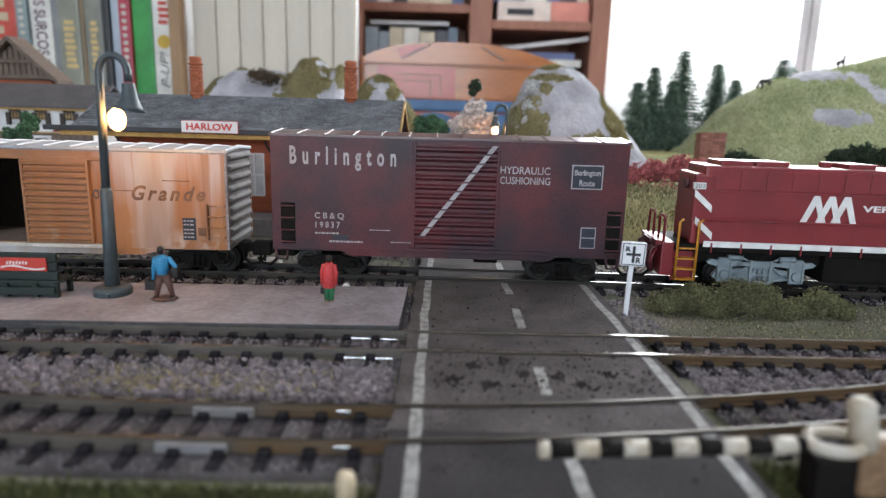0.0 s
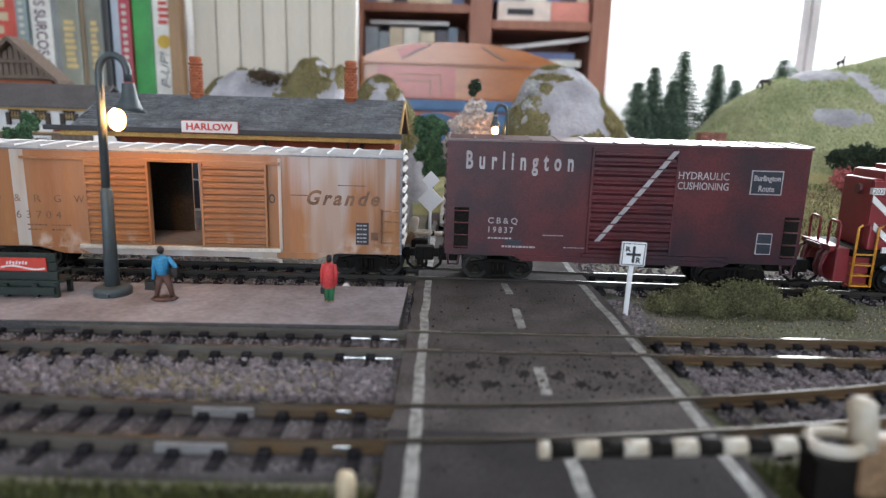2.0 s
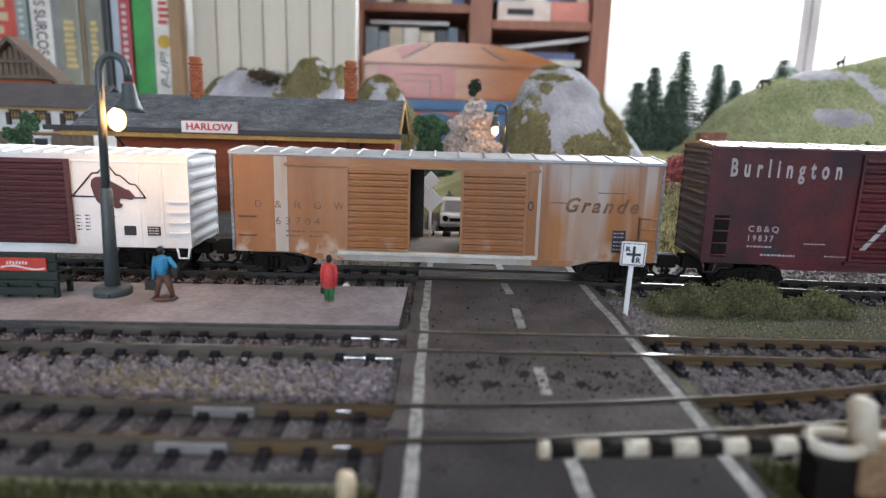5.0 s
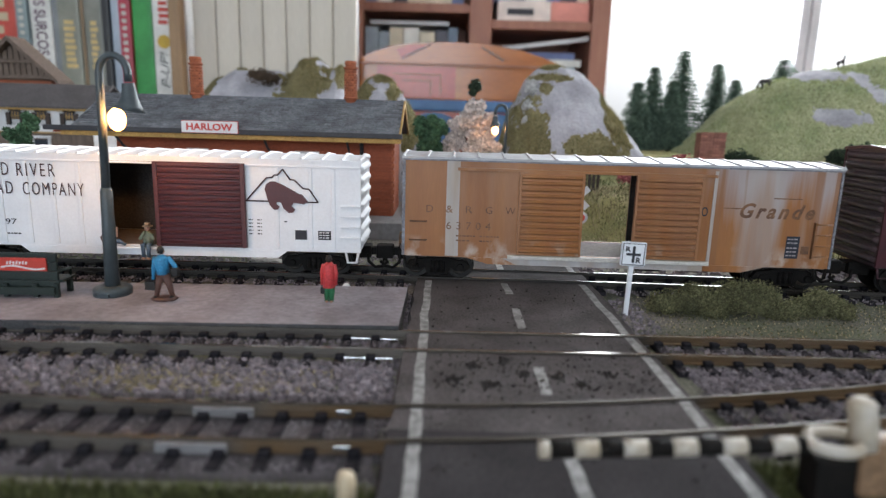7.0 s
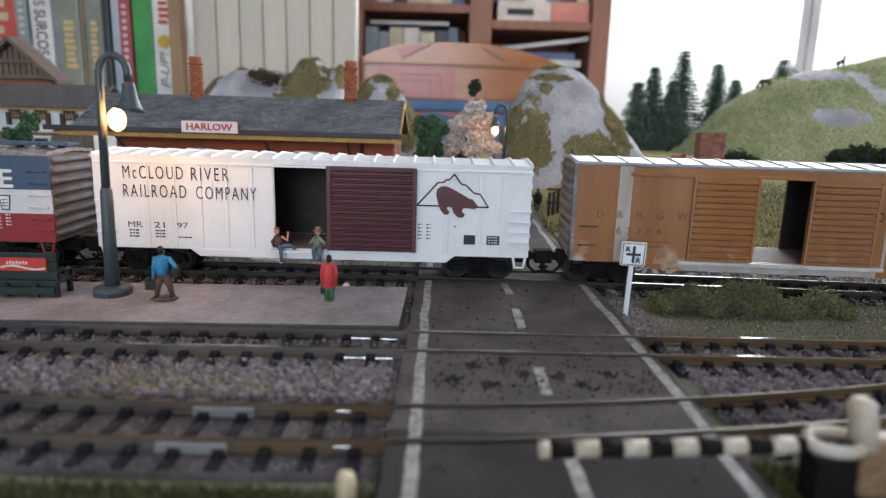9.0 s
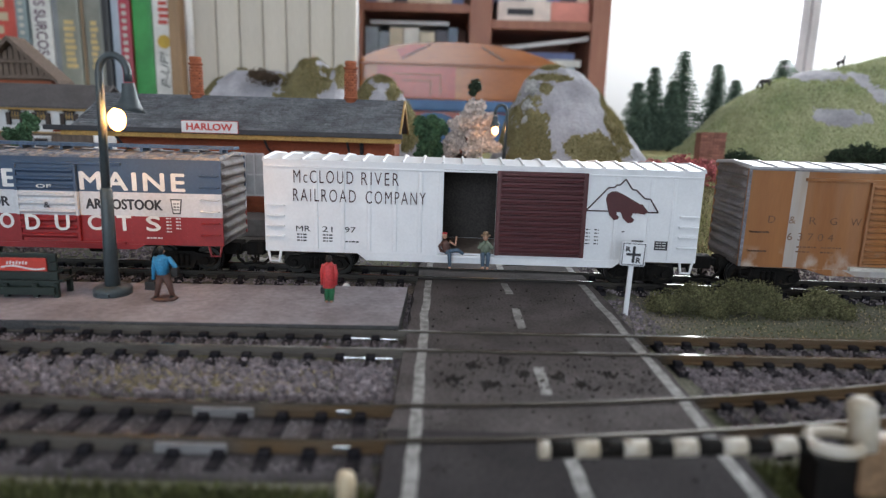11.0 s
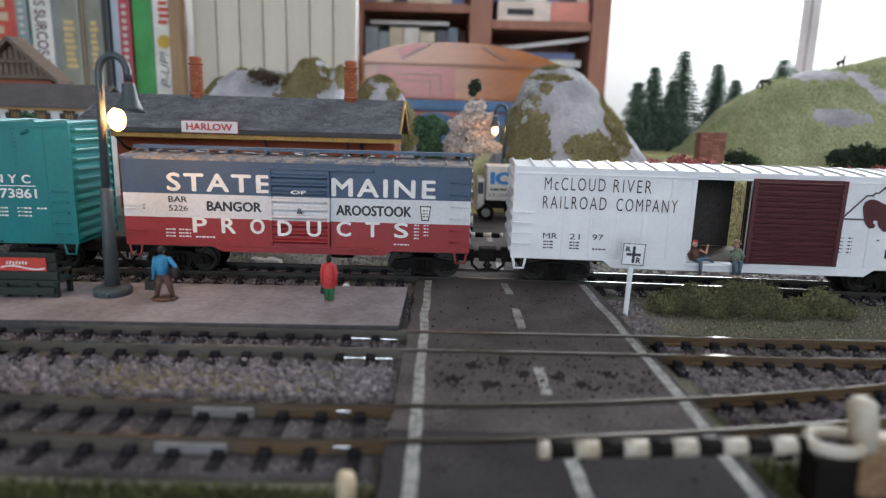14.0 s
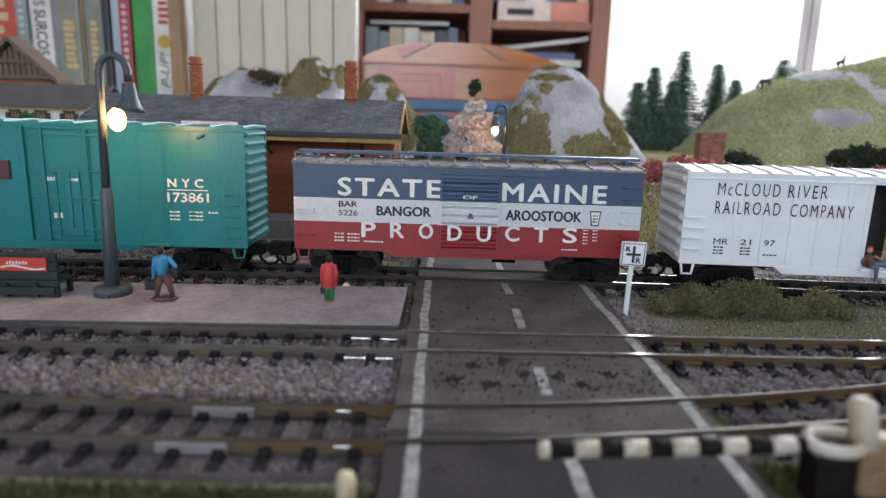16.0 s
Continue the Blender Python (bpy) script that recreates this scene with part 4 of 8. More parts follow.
def boxcar(label, s, L, z0, ze, zr, mats, bogie_x, near_open=None, far_open=None, end_ribs=10, roof_ribs=13, sill=None, steps=None, posts=(), overhang=0.0006, roof_seam=0.00045, end_mat=None):
    """A covered goods wagon: side, roof and end sheets, inside floor, underframe, bogies and couplers. mats: side, roof, end."""
    car = tagged(new("boxcar"), label, "boxcar", group="freight train")
    W = 0.0175
    h = L / 2
    bm = bmesh.new()
    side_with_opening(bm, -W, -W + 0.0009, -h, h, z0, ze, near_open)
    part("near_side", bm, mats[0], car)
    # dark inner sheets, added so that the open interiors stay dark
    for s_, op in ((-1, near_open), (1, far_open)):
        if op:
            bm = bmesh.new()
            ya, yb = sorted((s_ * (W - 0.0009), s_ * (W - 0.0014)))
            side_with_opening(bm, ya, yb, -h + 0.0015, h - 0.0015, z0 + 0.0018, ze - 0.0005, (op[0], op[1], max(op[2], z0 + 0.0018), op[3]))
            part("lining", bm, M["inside"], car, "dark inside lining added to the open car")
    bm = bmesh.new()
    side_with_opening(bm, W - 0.0009, W, -h, h, z0, ze, far_open)
    part("far_side", bm, mats[0], car)
    bm = bmesh.new()
    box(bm, -h + 0.001, h - 0.001, -W + 0.001, W - 0.001, z0 - 0.0005, z0 + 0.0016)
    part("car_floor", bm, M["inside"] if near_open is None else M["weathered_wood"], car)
    for e in (-1, 1):
        bm = bmesh.new()
        prof = [(h - 0.0012, z0), (h - 0.0004, z0)]
        step = (ze - z0) / (end_ribs + 0.3)
        for k in range(end_ribs):
            z = z0 + step * (k + 0.3)
            for f, d in ((0.0, 0.0), (0.10, 0.45), (0.24, 0.9), (0.38, 1.0), (0.52, 0.9), (0.66, 0.45), (0.76, 0.0)):
                prof.append((h - 0.0004 + 0.0014 * d, z + step * f))
        prof += [(h - 0.0004, ze), (h - 0.0012, ze)]
        cols = [[bm.verts.new((e * (h - 0.0004 + (p[0] - h + 0.0004) * k if p[0] > h - 0.0004 else p[0]), yy, p[1])) for p in prof] for yy, k in ((-W + 0.0010, 0.0), (-W + 0.0030, 1.0), (W - 0.0030, 1.0), (W - 0.0010, 0.0))]
        for ca, cb in zip(cols, cols[1:]):
            for i in range(len(prof) - 1):
                bm.faces.new((ca[i], ca[i + 1], cb[i + 1], cb[i]))
        top = [(-W + 0.0009, ze), (W - 0.0009, ze), (0, zr - 0.0006)]
        t0 = [bm.verts.new((e * (h - 0.0011), p[0], p[1])) for p in top]
        bm.faces.new(t0)
        part("end_wall", bm, end_mat or mats[0], car)
    bm = bmesh.new()
    ro = W + overhang
    hh = h + 0.0004
    prism(bm, [(-ro, ze - 0.0006), (-ro, ze + 0.0003), (0, zr), (ro, ze + 0.0003), (ro, ze - 0.0006), (0, zr - 0.0009)], -hh, hh)
    for v in bm.verts:
        v.co = Vector((v.co.y, v.co.x, v.co.z))
    roof = part("roof", bm, mats[1], car)
    bm = bmesh.new()
    v = []
    for yy, zz in ((-ro, ze + 0.0003), (0.0, zr), (ro, ze + 0.0003)):
        for dx, dz in ((-0.00065, -0.0002), (-0.00035, roof_seam * 1.4), (0.00035, roof_seam * 1.4), (0.00065, -0.0002)):
            v.append(bm.verts.new((dx, yy, zz + dz)))
    for r_ in (0, 4):
        for c_ in (0, 1, 2):
            bm.faces.new((v[r_ + c_], v[r_ + c_ + 1], v[r_ + c_ + 5], v[r_ + c_ + 4]))
    bm.faces.new((v[0], v[3], v[2], v[1]))
    bm.faces.new((v[8], v[9], v[10], v[11]))
    seam = part("roof_rib", bm, mats[1], roof)
    seam.location.x = -hh + 0.0007
    for k in range(1, roof_ribs + 1):
        o_ = new("roof_rib", seam.data)
        o_.parent = roof
        o_.location.x = min(hh - 0.0007, -hh + 2 * hh * k / roof_ribs)
    bm = bmesh.new()
    box(bm, -h + 0.002, h - 0.002, -0.004, 0.004, z0 - 0.0035, z0 - 0.0005)
    for x in (-0.3 * L, -0.1 * L, 0.1 * L, 0.3 * L):
        box(bm, x - 0.0006, x + 0.0006, -W + 0.002, W - 0.002, z0 - 0.002, z0 - 0.0005)
    tube(bm, [(0.012, -0.008, z0 - 0.003), (0.022, -0.008, z0 - 0.003)], 0.0026, 10)
    part("underframe", bm, M["black"], car)
    for p in posts:
        one_box("side_post", mats[0], car, p - 0.0009, p + 0.0009, -W - 0.0004, -W + 0.0008, z0 + 0.001, ze - 0.0032, r=0.00036)
    if sill:
        for x0_, x1_, za, zb in sill:
            bm = bmesh.new()
            prism(bm, [(x0_ + 0.004, za), (x1_ - 0.004, za), (x1_, zb), (x0_, zb)], -W - 0.0004, -W + 0.0008)
            part("side_sill", bm, mats[0], car)
    if steps:
        for e in (-1, 1):
            xa, xb = sorted((e * (h - 0.0004), e * (h - 0.0070)))
            bm = bmesh.new()
            tube(bm, [(xa + 0.0006, -W + 0.0006, z0 + 0.0005), (xa + 0.0014, -W + 0.0006, z0 - 0.0045), (xb - 0.0014, -W + 0.0006, z0 - 0.0045), (xb - 0.0006, -W + 0.0006, z0 + 0.0005)], 0.0006, 6)
            part("step", bm, steps, car)
    for e in (-1, 1):
        bogie(car, e * bogie_x, M["black"])
        coupler(car, e * h, e)
    moving.append((car, s))
    return car


NEAR = -0.0175

# weathered maroon high boxcar
car = boxcar("tall weathered maroon boxcar with pale lettering and stripe", 0.0017, 0.1475, 0.0125, 0.0605, 0.0622, (M["maroon"], M["maroon_roof"]), 0.0505,
             end_ribs=11, roof_ribs=13, sill=[(-0.045, 0.047, 0.0105, 0.0127)], steps=M["maroon"], roof_seam=0.0003, end_mat=M["maroon_end"])
S0 = -0.0017
ribbed_door(car, -0.0130 + S0, 0.0224 + S0, 0.0150, 0.0588, NEAR, M["maroon"], 11, label="maroon ribbed sliding door")
lettering("Burlington", -0.0641 + S0, -0.0201 + S0, 0.0463, 0.0560, NEAR, M["letter_grey"], car, space=1.9, bold=0.03)
lettering("HYDRAULIC", 0.0229 + S0, 0.0434 + S0, 0.0469, 0.0500, NEAR, M["letter_grey"], car, bold=0.01)
lettering("CUSHIONING", 0.0229 + S0, 0.0436 + S0, 0.0427, 0.0458, NEAR, M["letter_grey"], car, bold=0.01)
lettering("CB&Q", -0.0541 + S0, -0.0418 + S0, 0.0256, 0.0286, NEAR, M["letter_grey"], car, bold=0.01, space=1.5)
lettering("19837", -0.0538 + S0, -0.0435 + S0, 0.0221, 0.0247, NEAR, M["letter_grey"], car, bold=0.01, space=1.5)
step_ = (0.0588 - 0.0150) / 11.4
for k in range(1, 11):                              # the stripe is painted on the crests of the ribs
    za = 0.0150 + step_ * (k + 0.38)
    zb = za + step_ * 0.84
    xa, xb = -0.0076 + S0 + (za - 0.0217) * 0.770, -0.0076 + S0 + (zb - 0.0217) * 0.770
    bm = bmesh.new()
    prism(bm, [(xa - 0.0011, za), (xa + 0.0011, za), (xb + 0.0011, zb), (xb - 0.0011, zb)], NEAR - 0.00250, NEAR - 0.00185)
    part("stripe_dash", bm, M["letter_grey"], car, "pale diagonal stripe across the ribs")
one_box("herald", M["letter_grey"], car, 0.0523 + S0, 0.0652 + S0, NEAR - 0.00015, NEAR + 0.0001, 0.0414, 0.0514)
one_box("herald_field", M["navy"], car, 0.0528 + S0, 0.0647 + S0, NEAR - 0.00028, NEAR - 0.0001, 0.0419, 0.0509)
lettering("Burlington", 0.0534 + S0, 0.0641 + S0, 0.0464, 0.0494, NEAR - 0.00028, M["letter_grey"], car, bold=0.03)
lettering("Route", 0.0556 + S0, 0.0620 + S0, 0.0427, 0.0453, NEAR - 0.00028, M["letter_grey"], car, bold=0.03)
one_box("data_plate", M["letter_grey"], car, 0.0576 + S0, 0.0640 + S0, NEAR - 0.00015, NEAR + 0.0001, 0.0165, 0.0255)
one_box("data_field", M["navy"], car, 0.0580 + S0, 0.0636 + S0, NEAR - 0.00028, NEAR - 0.0001, 0.0213, 0.0251)
one_box("data_field", M["navy"], car, 0.0580 + S0, 0.0636 + S0, NEAR - 0.00028, NEAR - 0.0001, 0.0169, 0.0208)
bars([(-0.054 + S0, -0.044 + S0, 0.0195, 0.0007), (-0.048 + S0, -0.034 + S0, 0.0160, 0.0008), (-0.031 + S0, -0.022 + S0, 0.0215, 0.0004), (-0.022 + S0, -0.012 + S0, 0.0165, 0.0004)], NEAR, M["letter_grey"], car)
one_box("blue_tag", M["navy"], car, -0.0465 + S0, -0.0400 + S0, NEAR - 0.0002, NEAR, 0.0172, 0.0192)
# flat black plates, the shade of the ladder recesses painted as colour
for a0, a1 in ((-0.0700, -0.0640), (0.0665, 0.0723)):
    one_box("ladder_recess", M["black"], car, a0, a1, NEAR - 0.0002, NEAR, 0.0150, 0.0325)
    ladder(car, a0 + 0.0004, a1 - 0.0004, (0.0160, 0.0210, 0.0262, 0.0312), NEAR, M["maroon_dark"])
for z in (0.0140,):
    one_box("door_track", M["maroon"], car, -0.016, 0.045, NEAR - 0.0014, NEAR, z - 0.0007, z + 0.0007)

# weathered orange double-door boxcar
LR = 0.1796
OX = 0.00305                                        # the doors and lettering sit off the middle
car = boxcar("weathered orange boxcar with open double doors and silver roof", -0.1777 - OX, LR, 0.0112, 0.0527, 0.0543, (M["orange"], M["roof_silver"]), 0.0745,
             near_open=(-0.0178 + OX, 0.0036 + OX, 0.0130, 0.0477), far_open=(-0.0135 + OX, 0.0105 + OX, 0.0130, 0.0477), end_ribs=9, roof_ribs=17, end_mat=M["end_grey"], roof_seam=0.0004, steps=M["black"])
body_parts = set(car.children)
ribbed_door(car, -0.0445, -0.0177, 0.0132, 0.0478, NEAR, M["orange"], 13, label="orange ribbed sliding door")
ribbed_door(car, 0.0033, 0.0308, 0.0132, 0.0478, NEAR, M["orange"], 13, label="orange ribbed sliding door")
one_box("door_track", M["white_dirty"], car, -0.048, 0.036, NEAR - 0.0018, NEAR + 0.0005, 0.0112, 0.0128, r=0.0002)
one_box("door_rail", M["orange"], car, -0.070, 0.036, NEAR - 0.0014, NEAR + 0.0003, 0.0478, 0.0490, r=0.0002)
one_box("pale_panel", M["grey_wear"], car, -0.0745, -0.0690, NEAR - 0.0001, NEAR, 0.0115, 0.0520)
one_box("pale_panel", M["grey_wear"], car, 0.0352, 0.0365, NEAR - 0.0004, NEAR, 0.0115, 0.0505)
bm = bmesh.new()
prism(bm, [(-0.044, 0.0085), (0.034, 0.0085), (0.034, 0.0112), (-0.050, 0.0112)], NEAR - 0.0003, NEAR + 0.0009)
part("side_sill", bm, M["grey_wear"], car, "grubby pale sill")
for pts in ([(0.0342, 0.0085), (0.050, 0.0085), (0.060, 0.0112), (0.0342, 0.0112)], [(-0.056, 0.0085), (-0.0442, 0.0085), (-0.0502, 0.0112), (-0.066, 0.0112)]):
    bm = bmesh.new()
    prism(bm, pts, NEAR - 0.0003, NEAR + 0.0009)
    part("side_sill", bm, M["orange"], car)
for k, ch in enumerate("D&RGW"):
    x = -0.0827 + 0.00825 * k
    lettering(ch, x, x + (0.0028 if ch != "W" else 0.0042), 0.0300, 0.0330, NEAR, M["letter_brown"], car)
lettering("63704", -0.0742, -0.0556, 0.0230, 0.0262, NEAR, M["letter_brown"], car, space=1.7)
bars([(-0.070, -0.062, 0.0200, 0.0006), (-0.060, -0.052, 0.0200, 0.0006), (-0.070, -0.064, 0.0180, 0.0006), (-0.060, -0.055, 0.0180, 0.0006)], NEAR, M["letter_brown"], car)
lettering("Grande", 0.0470, 0.0775, 0.0316, 0.0380, NEAR, M["letter_brown"], car, slant=0.35, space=1.35, bold=0.03)
one_box("swash", M["letter_brown"], car, 0.0400, 0.0480, NEAR - 0.0002, NEAR - 0.00003, 0.0353, 0.0358)
one_box("swash", M["letter_brown"], car, 0.0600, 0.0715, NEAR - 0.0002, NEAR - 0.00003, 0.0399, 0.0403)
lettering("o", 0.0312, 0.0338, 0.0318, 0.0358, NEAR, M["letter_black"], car)
one_box("data_plate", M["navy"], car, 0.0674, 0.0728, NEAR - 0.0002, NEAR, 0.0152, 0.0246)
bars([(0.0678, 0.0725, z, 0.0006) for z in (0.0162, 0.0178, 0.0194, 0.0215, 0.0231)], NEAR - 0.0002, M["letter_grey"], car)
one_box("route_card", M["letter_brown"], car, 0.0738, 0.0768, NEAR - 0.0005, NEAR, 0.0172, 0.0206)
M["edge_blue"] = material("blue_grey_worn_edge", (0.20, 0.21, 0.25), 0.5, 0.1, (0.13, 0.12, 0.13), 120, 1200, 0.06)
one_box("eave_strip", M["edge_blue"], car, -LR / 2 - OX, LR / 2 - OX, NEAR - 0.0005, NEAR + 0.0002, 0.0515, 0.0524)
one_box("corner_strip", M["edge_blue"], car, -LR / 2 - OX, -LR / 2 + 0.0012 - OX, NEAR - 0.0005, NEAR + 0.0002, 0.0113, 0.0514)
one_box("corner_strip", M["edge_blue"], car, LR / 2 - 0.0009 - OX, LR / 2 - OX, NEAR - 0.0005, NEAR + 0.0002, 0.0113, 0.0514)
ladder(car, 0.0782, 0.0850, (0.0165, 0.0210, 0.0256, 0.0300), NEAR, M["orange"])
ladder(car, -0.0895, -0.0825, (0.0182, 0.0262), NEAR, M["letter_brown"])
bm = bmesh.new()
for zz in (0.0160, 0.0300):
    box(bm, 0.0778, 0.0784, NEAR - 0.0014, NEAR, 0.0155, 0.0306)
part("ladder_rail", bm, M["orange"], car)
for piece in car.children:
    if piece not in body_parts:
        piece.location.x += OX

# glossy white boxcar with a maroon door
LM = 0.1820
S0 = 0.0002
car = boxcar("glossy white boxcar with half-open maroon door", -0.3797, LM, 0.0115, 0.0500, 0.0518, (M["white_paint"], M["white_paint"]), 0.0705,
             near_open=(-0.0160, 0.0060, 0.0128, 0.0479), far_open=(0.0130, 0.0190, 0.0128, 0.0479), end_ribs=7, roof_ribs=22, steps=M["white_paint"],
             posts=(-0.0693, -0.0580, -0.0470, -0.0362, -0.0256, -0.0172, 0.0560, 0.0700, 0.0795), sill=[(-0.052, 0.060, 0.0086, 0.0116)], roof_seam=0.0006)
one_box("eave_strip", M["white_paint"], car, -0.0905, 0.0905, NEAR - 0.0007, NEAR + 0.0002, 0.0470, 0.0478, r=0.0002)
ribbed_door(car, 0.0060, 0.0433, 0.0128, 0.0482, NEAR - 0.0004, M["maroon_dark"], 15, label="dark maroon ribbed sliding door", frame_w=0.0018)
lettering("McCLOUD", -0.0784, -0.0535, 0.0408, 0.0461, NEAR - 0.00034, M["letter_maroon"], car, bold=-0.006, space=1.3)
lettering("RIVER", -0.0502, -0.0346, 0.0406, 0.0459, NEAR - 0.00034, M["letter_maroon"], car, bold=-0.006, space=1.3)
lettering("RAILROAD", -0.0787, -0.0525, 0.0331, 0.0384, NEAR - 0.00034, M["letter_maroon"], car, bold=-0.006, space=1.3)
lettering("COMPANY", -0.0484, -0.0234, 0.0329, 0.0382, NEAR - 0.00034, M["letter_maroon"], car, bold=-0.006, space=1.3)
for words, a0, a1 in (("MR", -0.0778, -0.0718), ("21", -0.0668, -0.0624), ("97", -0.0572, -0.0526)):
    lettering(words, a0, a1, 0.0203, 0.0227, NEAR - 0.0001, M["letter_black"], car)
bars([(-0.0775, -0.0735, z, 0.0006) for z in (0.0187, 0.0174, 0.0161)] + [(-0.0665, -0.0625, z, 0.0006) for z in (0.0187, 0.0174, 0.0161)] + [(-0.0570, -0.0510, 0.0161, 0.0006)]
     + [(0.0440, 0.0458, z, 0.0005) for z in (0.0245, 0.0230, 0.0215, 0.0200, 0.0185)] + [(0.0476, 0.0494, z, 0.0005) for z in (0.0245, 0.0230, 0.0215, 0.0200, 0.0185)]
     + [(0.0555, 0.0562, 0.0240, 0.0005), (0.0590, 0.0603, 0.0240, 0.0005)], NEAR, M["letter_black"], car)
one_box("data_plate", M["letter_black"], car, 0.0634, 0.0683, NEAR - 0.0003, NEAR, 0.0167, 0.0207)
one_box("data_plate", M["letter_black"], car, 0.0731, 0.0785, NEAR - 0.0003, NEAR, 0.0168, 0.0206)
bars([(0.0736, 0.0782, z, 0.0004) for z in (0.0175, 0.0186, 0.0197)], NEAR - 0.0003, M["letter_white"], car)
# mountain outline and bear silhouette
bm = bmesh.new()
peak = [(0.0434, 0.0328), (0.0520, 0.0425), (0.0545, 0.0427), (0.0553, 0.0438), (0.0566, 0.0437), (0.0588, 0.0462), (0.0618, 0.0420), (0.0636, 0.0418), (0.0672, 0.0384), (0.0696, 0.0382), (0.0733, 0.0327)]
for p, q in zip(peak, peak[1:] + peak[:1]):
    tube(bm, [(p[0], NEAR - 0.0005, p[1]), (q[0], NEAR - 0.0005, q[1])], 0.0003, 6)
part("mountain_outline", bm, M["letter_maroon"], car, "thin brown mountain outline")
bm = bmesh.new()
prism(bm, [(0.0513, 0.0376), (0.0518, 0.0398), (0.0535, 0.0410), (0.0556, 0.0411), (0.0590, 0.0396), (0.0630, 0.0374), (0.0655, 0.0360), (0.0665, 0.0360), (0.0675, 0.0348), (0.0690, 0.0330), (0.0675, 0.0318),
           (0.0650, 0.0322), (0.0628, 0.0322), (0.0622, 0.0308), (0.0636, 0.0295), (0.0628, 0.0283), (0.0610, 0.0280), (0.0588, 0.0300), (0.0580, 0.0322), (0.0562, 0.0330), (0.0560, 0.0316), (0.0572, 0.0305), (0.0566, 0.0294),
           (0.0550, 0.0292), (0.0532, 0.0312), (0.0522, 0.0340)], NEAR - 0.0008, NEAR - 0.00003)
part("bear_mark", bm, M["maroon_dark"], car, "brown bear silhouette")
for e in (-1, 1):
    for z in (0.0180, 0.0224, 0.0268, 0.0312):
        a, b = sorted((e * 0.0905, e * 0.0825))
        one_box("grab_iron", M["white_paint"], car, a, b, NEAR - 0.0014, NEAR, z - 0.0003, z + 0.0003, r=0.0001)
one_box("inner_board", M["inner_tan"], car, 0.0192, 0.0360, 0.0150, 0.0160, 0.0135, 0.0470, r=0.0002, label="tan inside board of the far door")
one_box("door_step", M["white_paint"], car, -0.0180, 0.0060, NEAR - 0.0026, NEAR + 0.0004, 0.0112, 0.0124, r=0.0004)

# red, white and blue boxcar with a roof walk
LS = 0.1450
car = boxcar("red, white and blue boxcar with roof walk and bold lettering", -0.5615, LS, 0.0128, 0.0495, 0.0512, (M["tricolour"], M["roof_dust"]), 0.0530,
             end_ribs=8, roof_ribs=13, steps=M["loco_red"], sill=[(-0.036, 0.040, 0.0108, 0.0130)], roof_seam=0.0005, overhang=0.0008, end_mat=M["end_grey"])
ribbed_door(car, -0.0113, 0.0138, 0.0140, 0.0458, NEAR, M["tricolour"], 9, label="ribbed door painted in the three bands")
one_box("door_rail", M["tricolour"], car, -0.0115, 0.0320, NEAR - 0.0014, NEAR + 0.0002, 0.0460, 0.0471, r=0.0002)
one_box("door_rail", M["tricolour"], car, -0.0115, 0.0320, NEAR - 0.0014, NEAR + 0.0002, 0.0129, 0.0139, r=0.0002)
for yy in (-0.0042, -0.0012, 0.0018):
    one_box("roof_walk_plank", M["slate_blue"], car, -0.0735, 0.0740, yy, yy + 0.0028, 0.0526, 0.0538)
for k in range(9):
    x = -0.068 + 0.017 * k
    one_box("roof_walk_bracket", M["slate_blue"], car, x, x + 0.0012, -0.0040, 0.0042, 0.0508, 0.0526)
lettering("STATE", -0.0537, -0.0113, 0.0362, 0.0434, NEAR, M["letter_white"], car, space=1.2, heavy=0.00032)
lettering("OF", -0.0020, 0.0042, 0.0362, 0.0378, NEAR - 0.0024, M["letter_white"], car, bold=0.02)
lettering("MAINE", 0.0147, 0.0574, 0.0358, 0.0430, NEAR, M["letter_white"], car, space=1.2, heavy=0.00032)
lettering("BAR", -0.0537, -0.0457, 0.0313, 0.0338, NEAR, M["letter_black"], car, bold=0.02)
lettering("5226", -0.0537, -0.0457, 0.0276, 0.0300, NEAR, M["letter_black"], car, bold=0.01)
lettering("BANGOR", -0.0376, -0.0151, 0.0281, 0.0320, NEAR, M["letter_black"], car, heavy=0.00022)
lettering("&", 0.0004, 0.0030, 0.0280, 0.0304, NEAR - 0.0024, M["letter_black"], car, bold=0.02)
lettering("AROOSTOOK", 0.0164, 0.0477, 0.0277, 0.0319, NEAR, M["letter_black"], car, heavy=0.00022)
for k, ch in enumerate("PRODUCTS"):
    x = -0.0439 + 0.0121 * k
    on_door = ch in "DU" and k in (3, 4)
    lettering(ch, x, x + 0.0056, 0.0188, 0.0250, NEAR - (0.0024 if on_door else 0), M["letter_white"], car, heavy=0.00025)
bm = bmesh.new()
prism(bm, [(0.0512, 0.0325), (0.0560, 0.0325), (0.0552, 0.0262), (0.0520, 0.0262)], NEAR - 0.0002, NEAR - 0.00003)
part("shield_mark", bm, M["letter_black"], car, "small outlined shield mark")
bm = bmesh.new()
prism(bm, [(0.0517, 0.0320), (0.0555, 0.0320), (0.0548, 0.0267), (0.0524, 0.0267)], NEAR - 0.0003, NEAR - 0.00015)
part("shield_field", bm, M["letter_white"], car)
bars([(0.0525, 0.0548, z, 0.0005) for z in (0.0278, 0.0290, 0.0303)], NEAR - 0.0003, M["letter_black"], car)
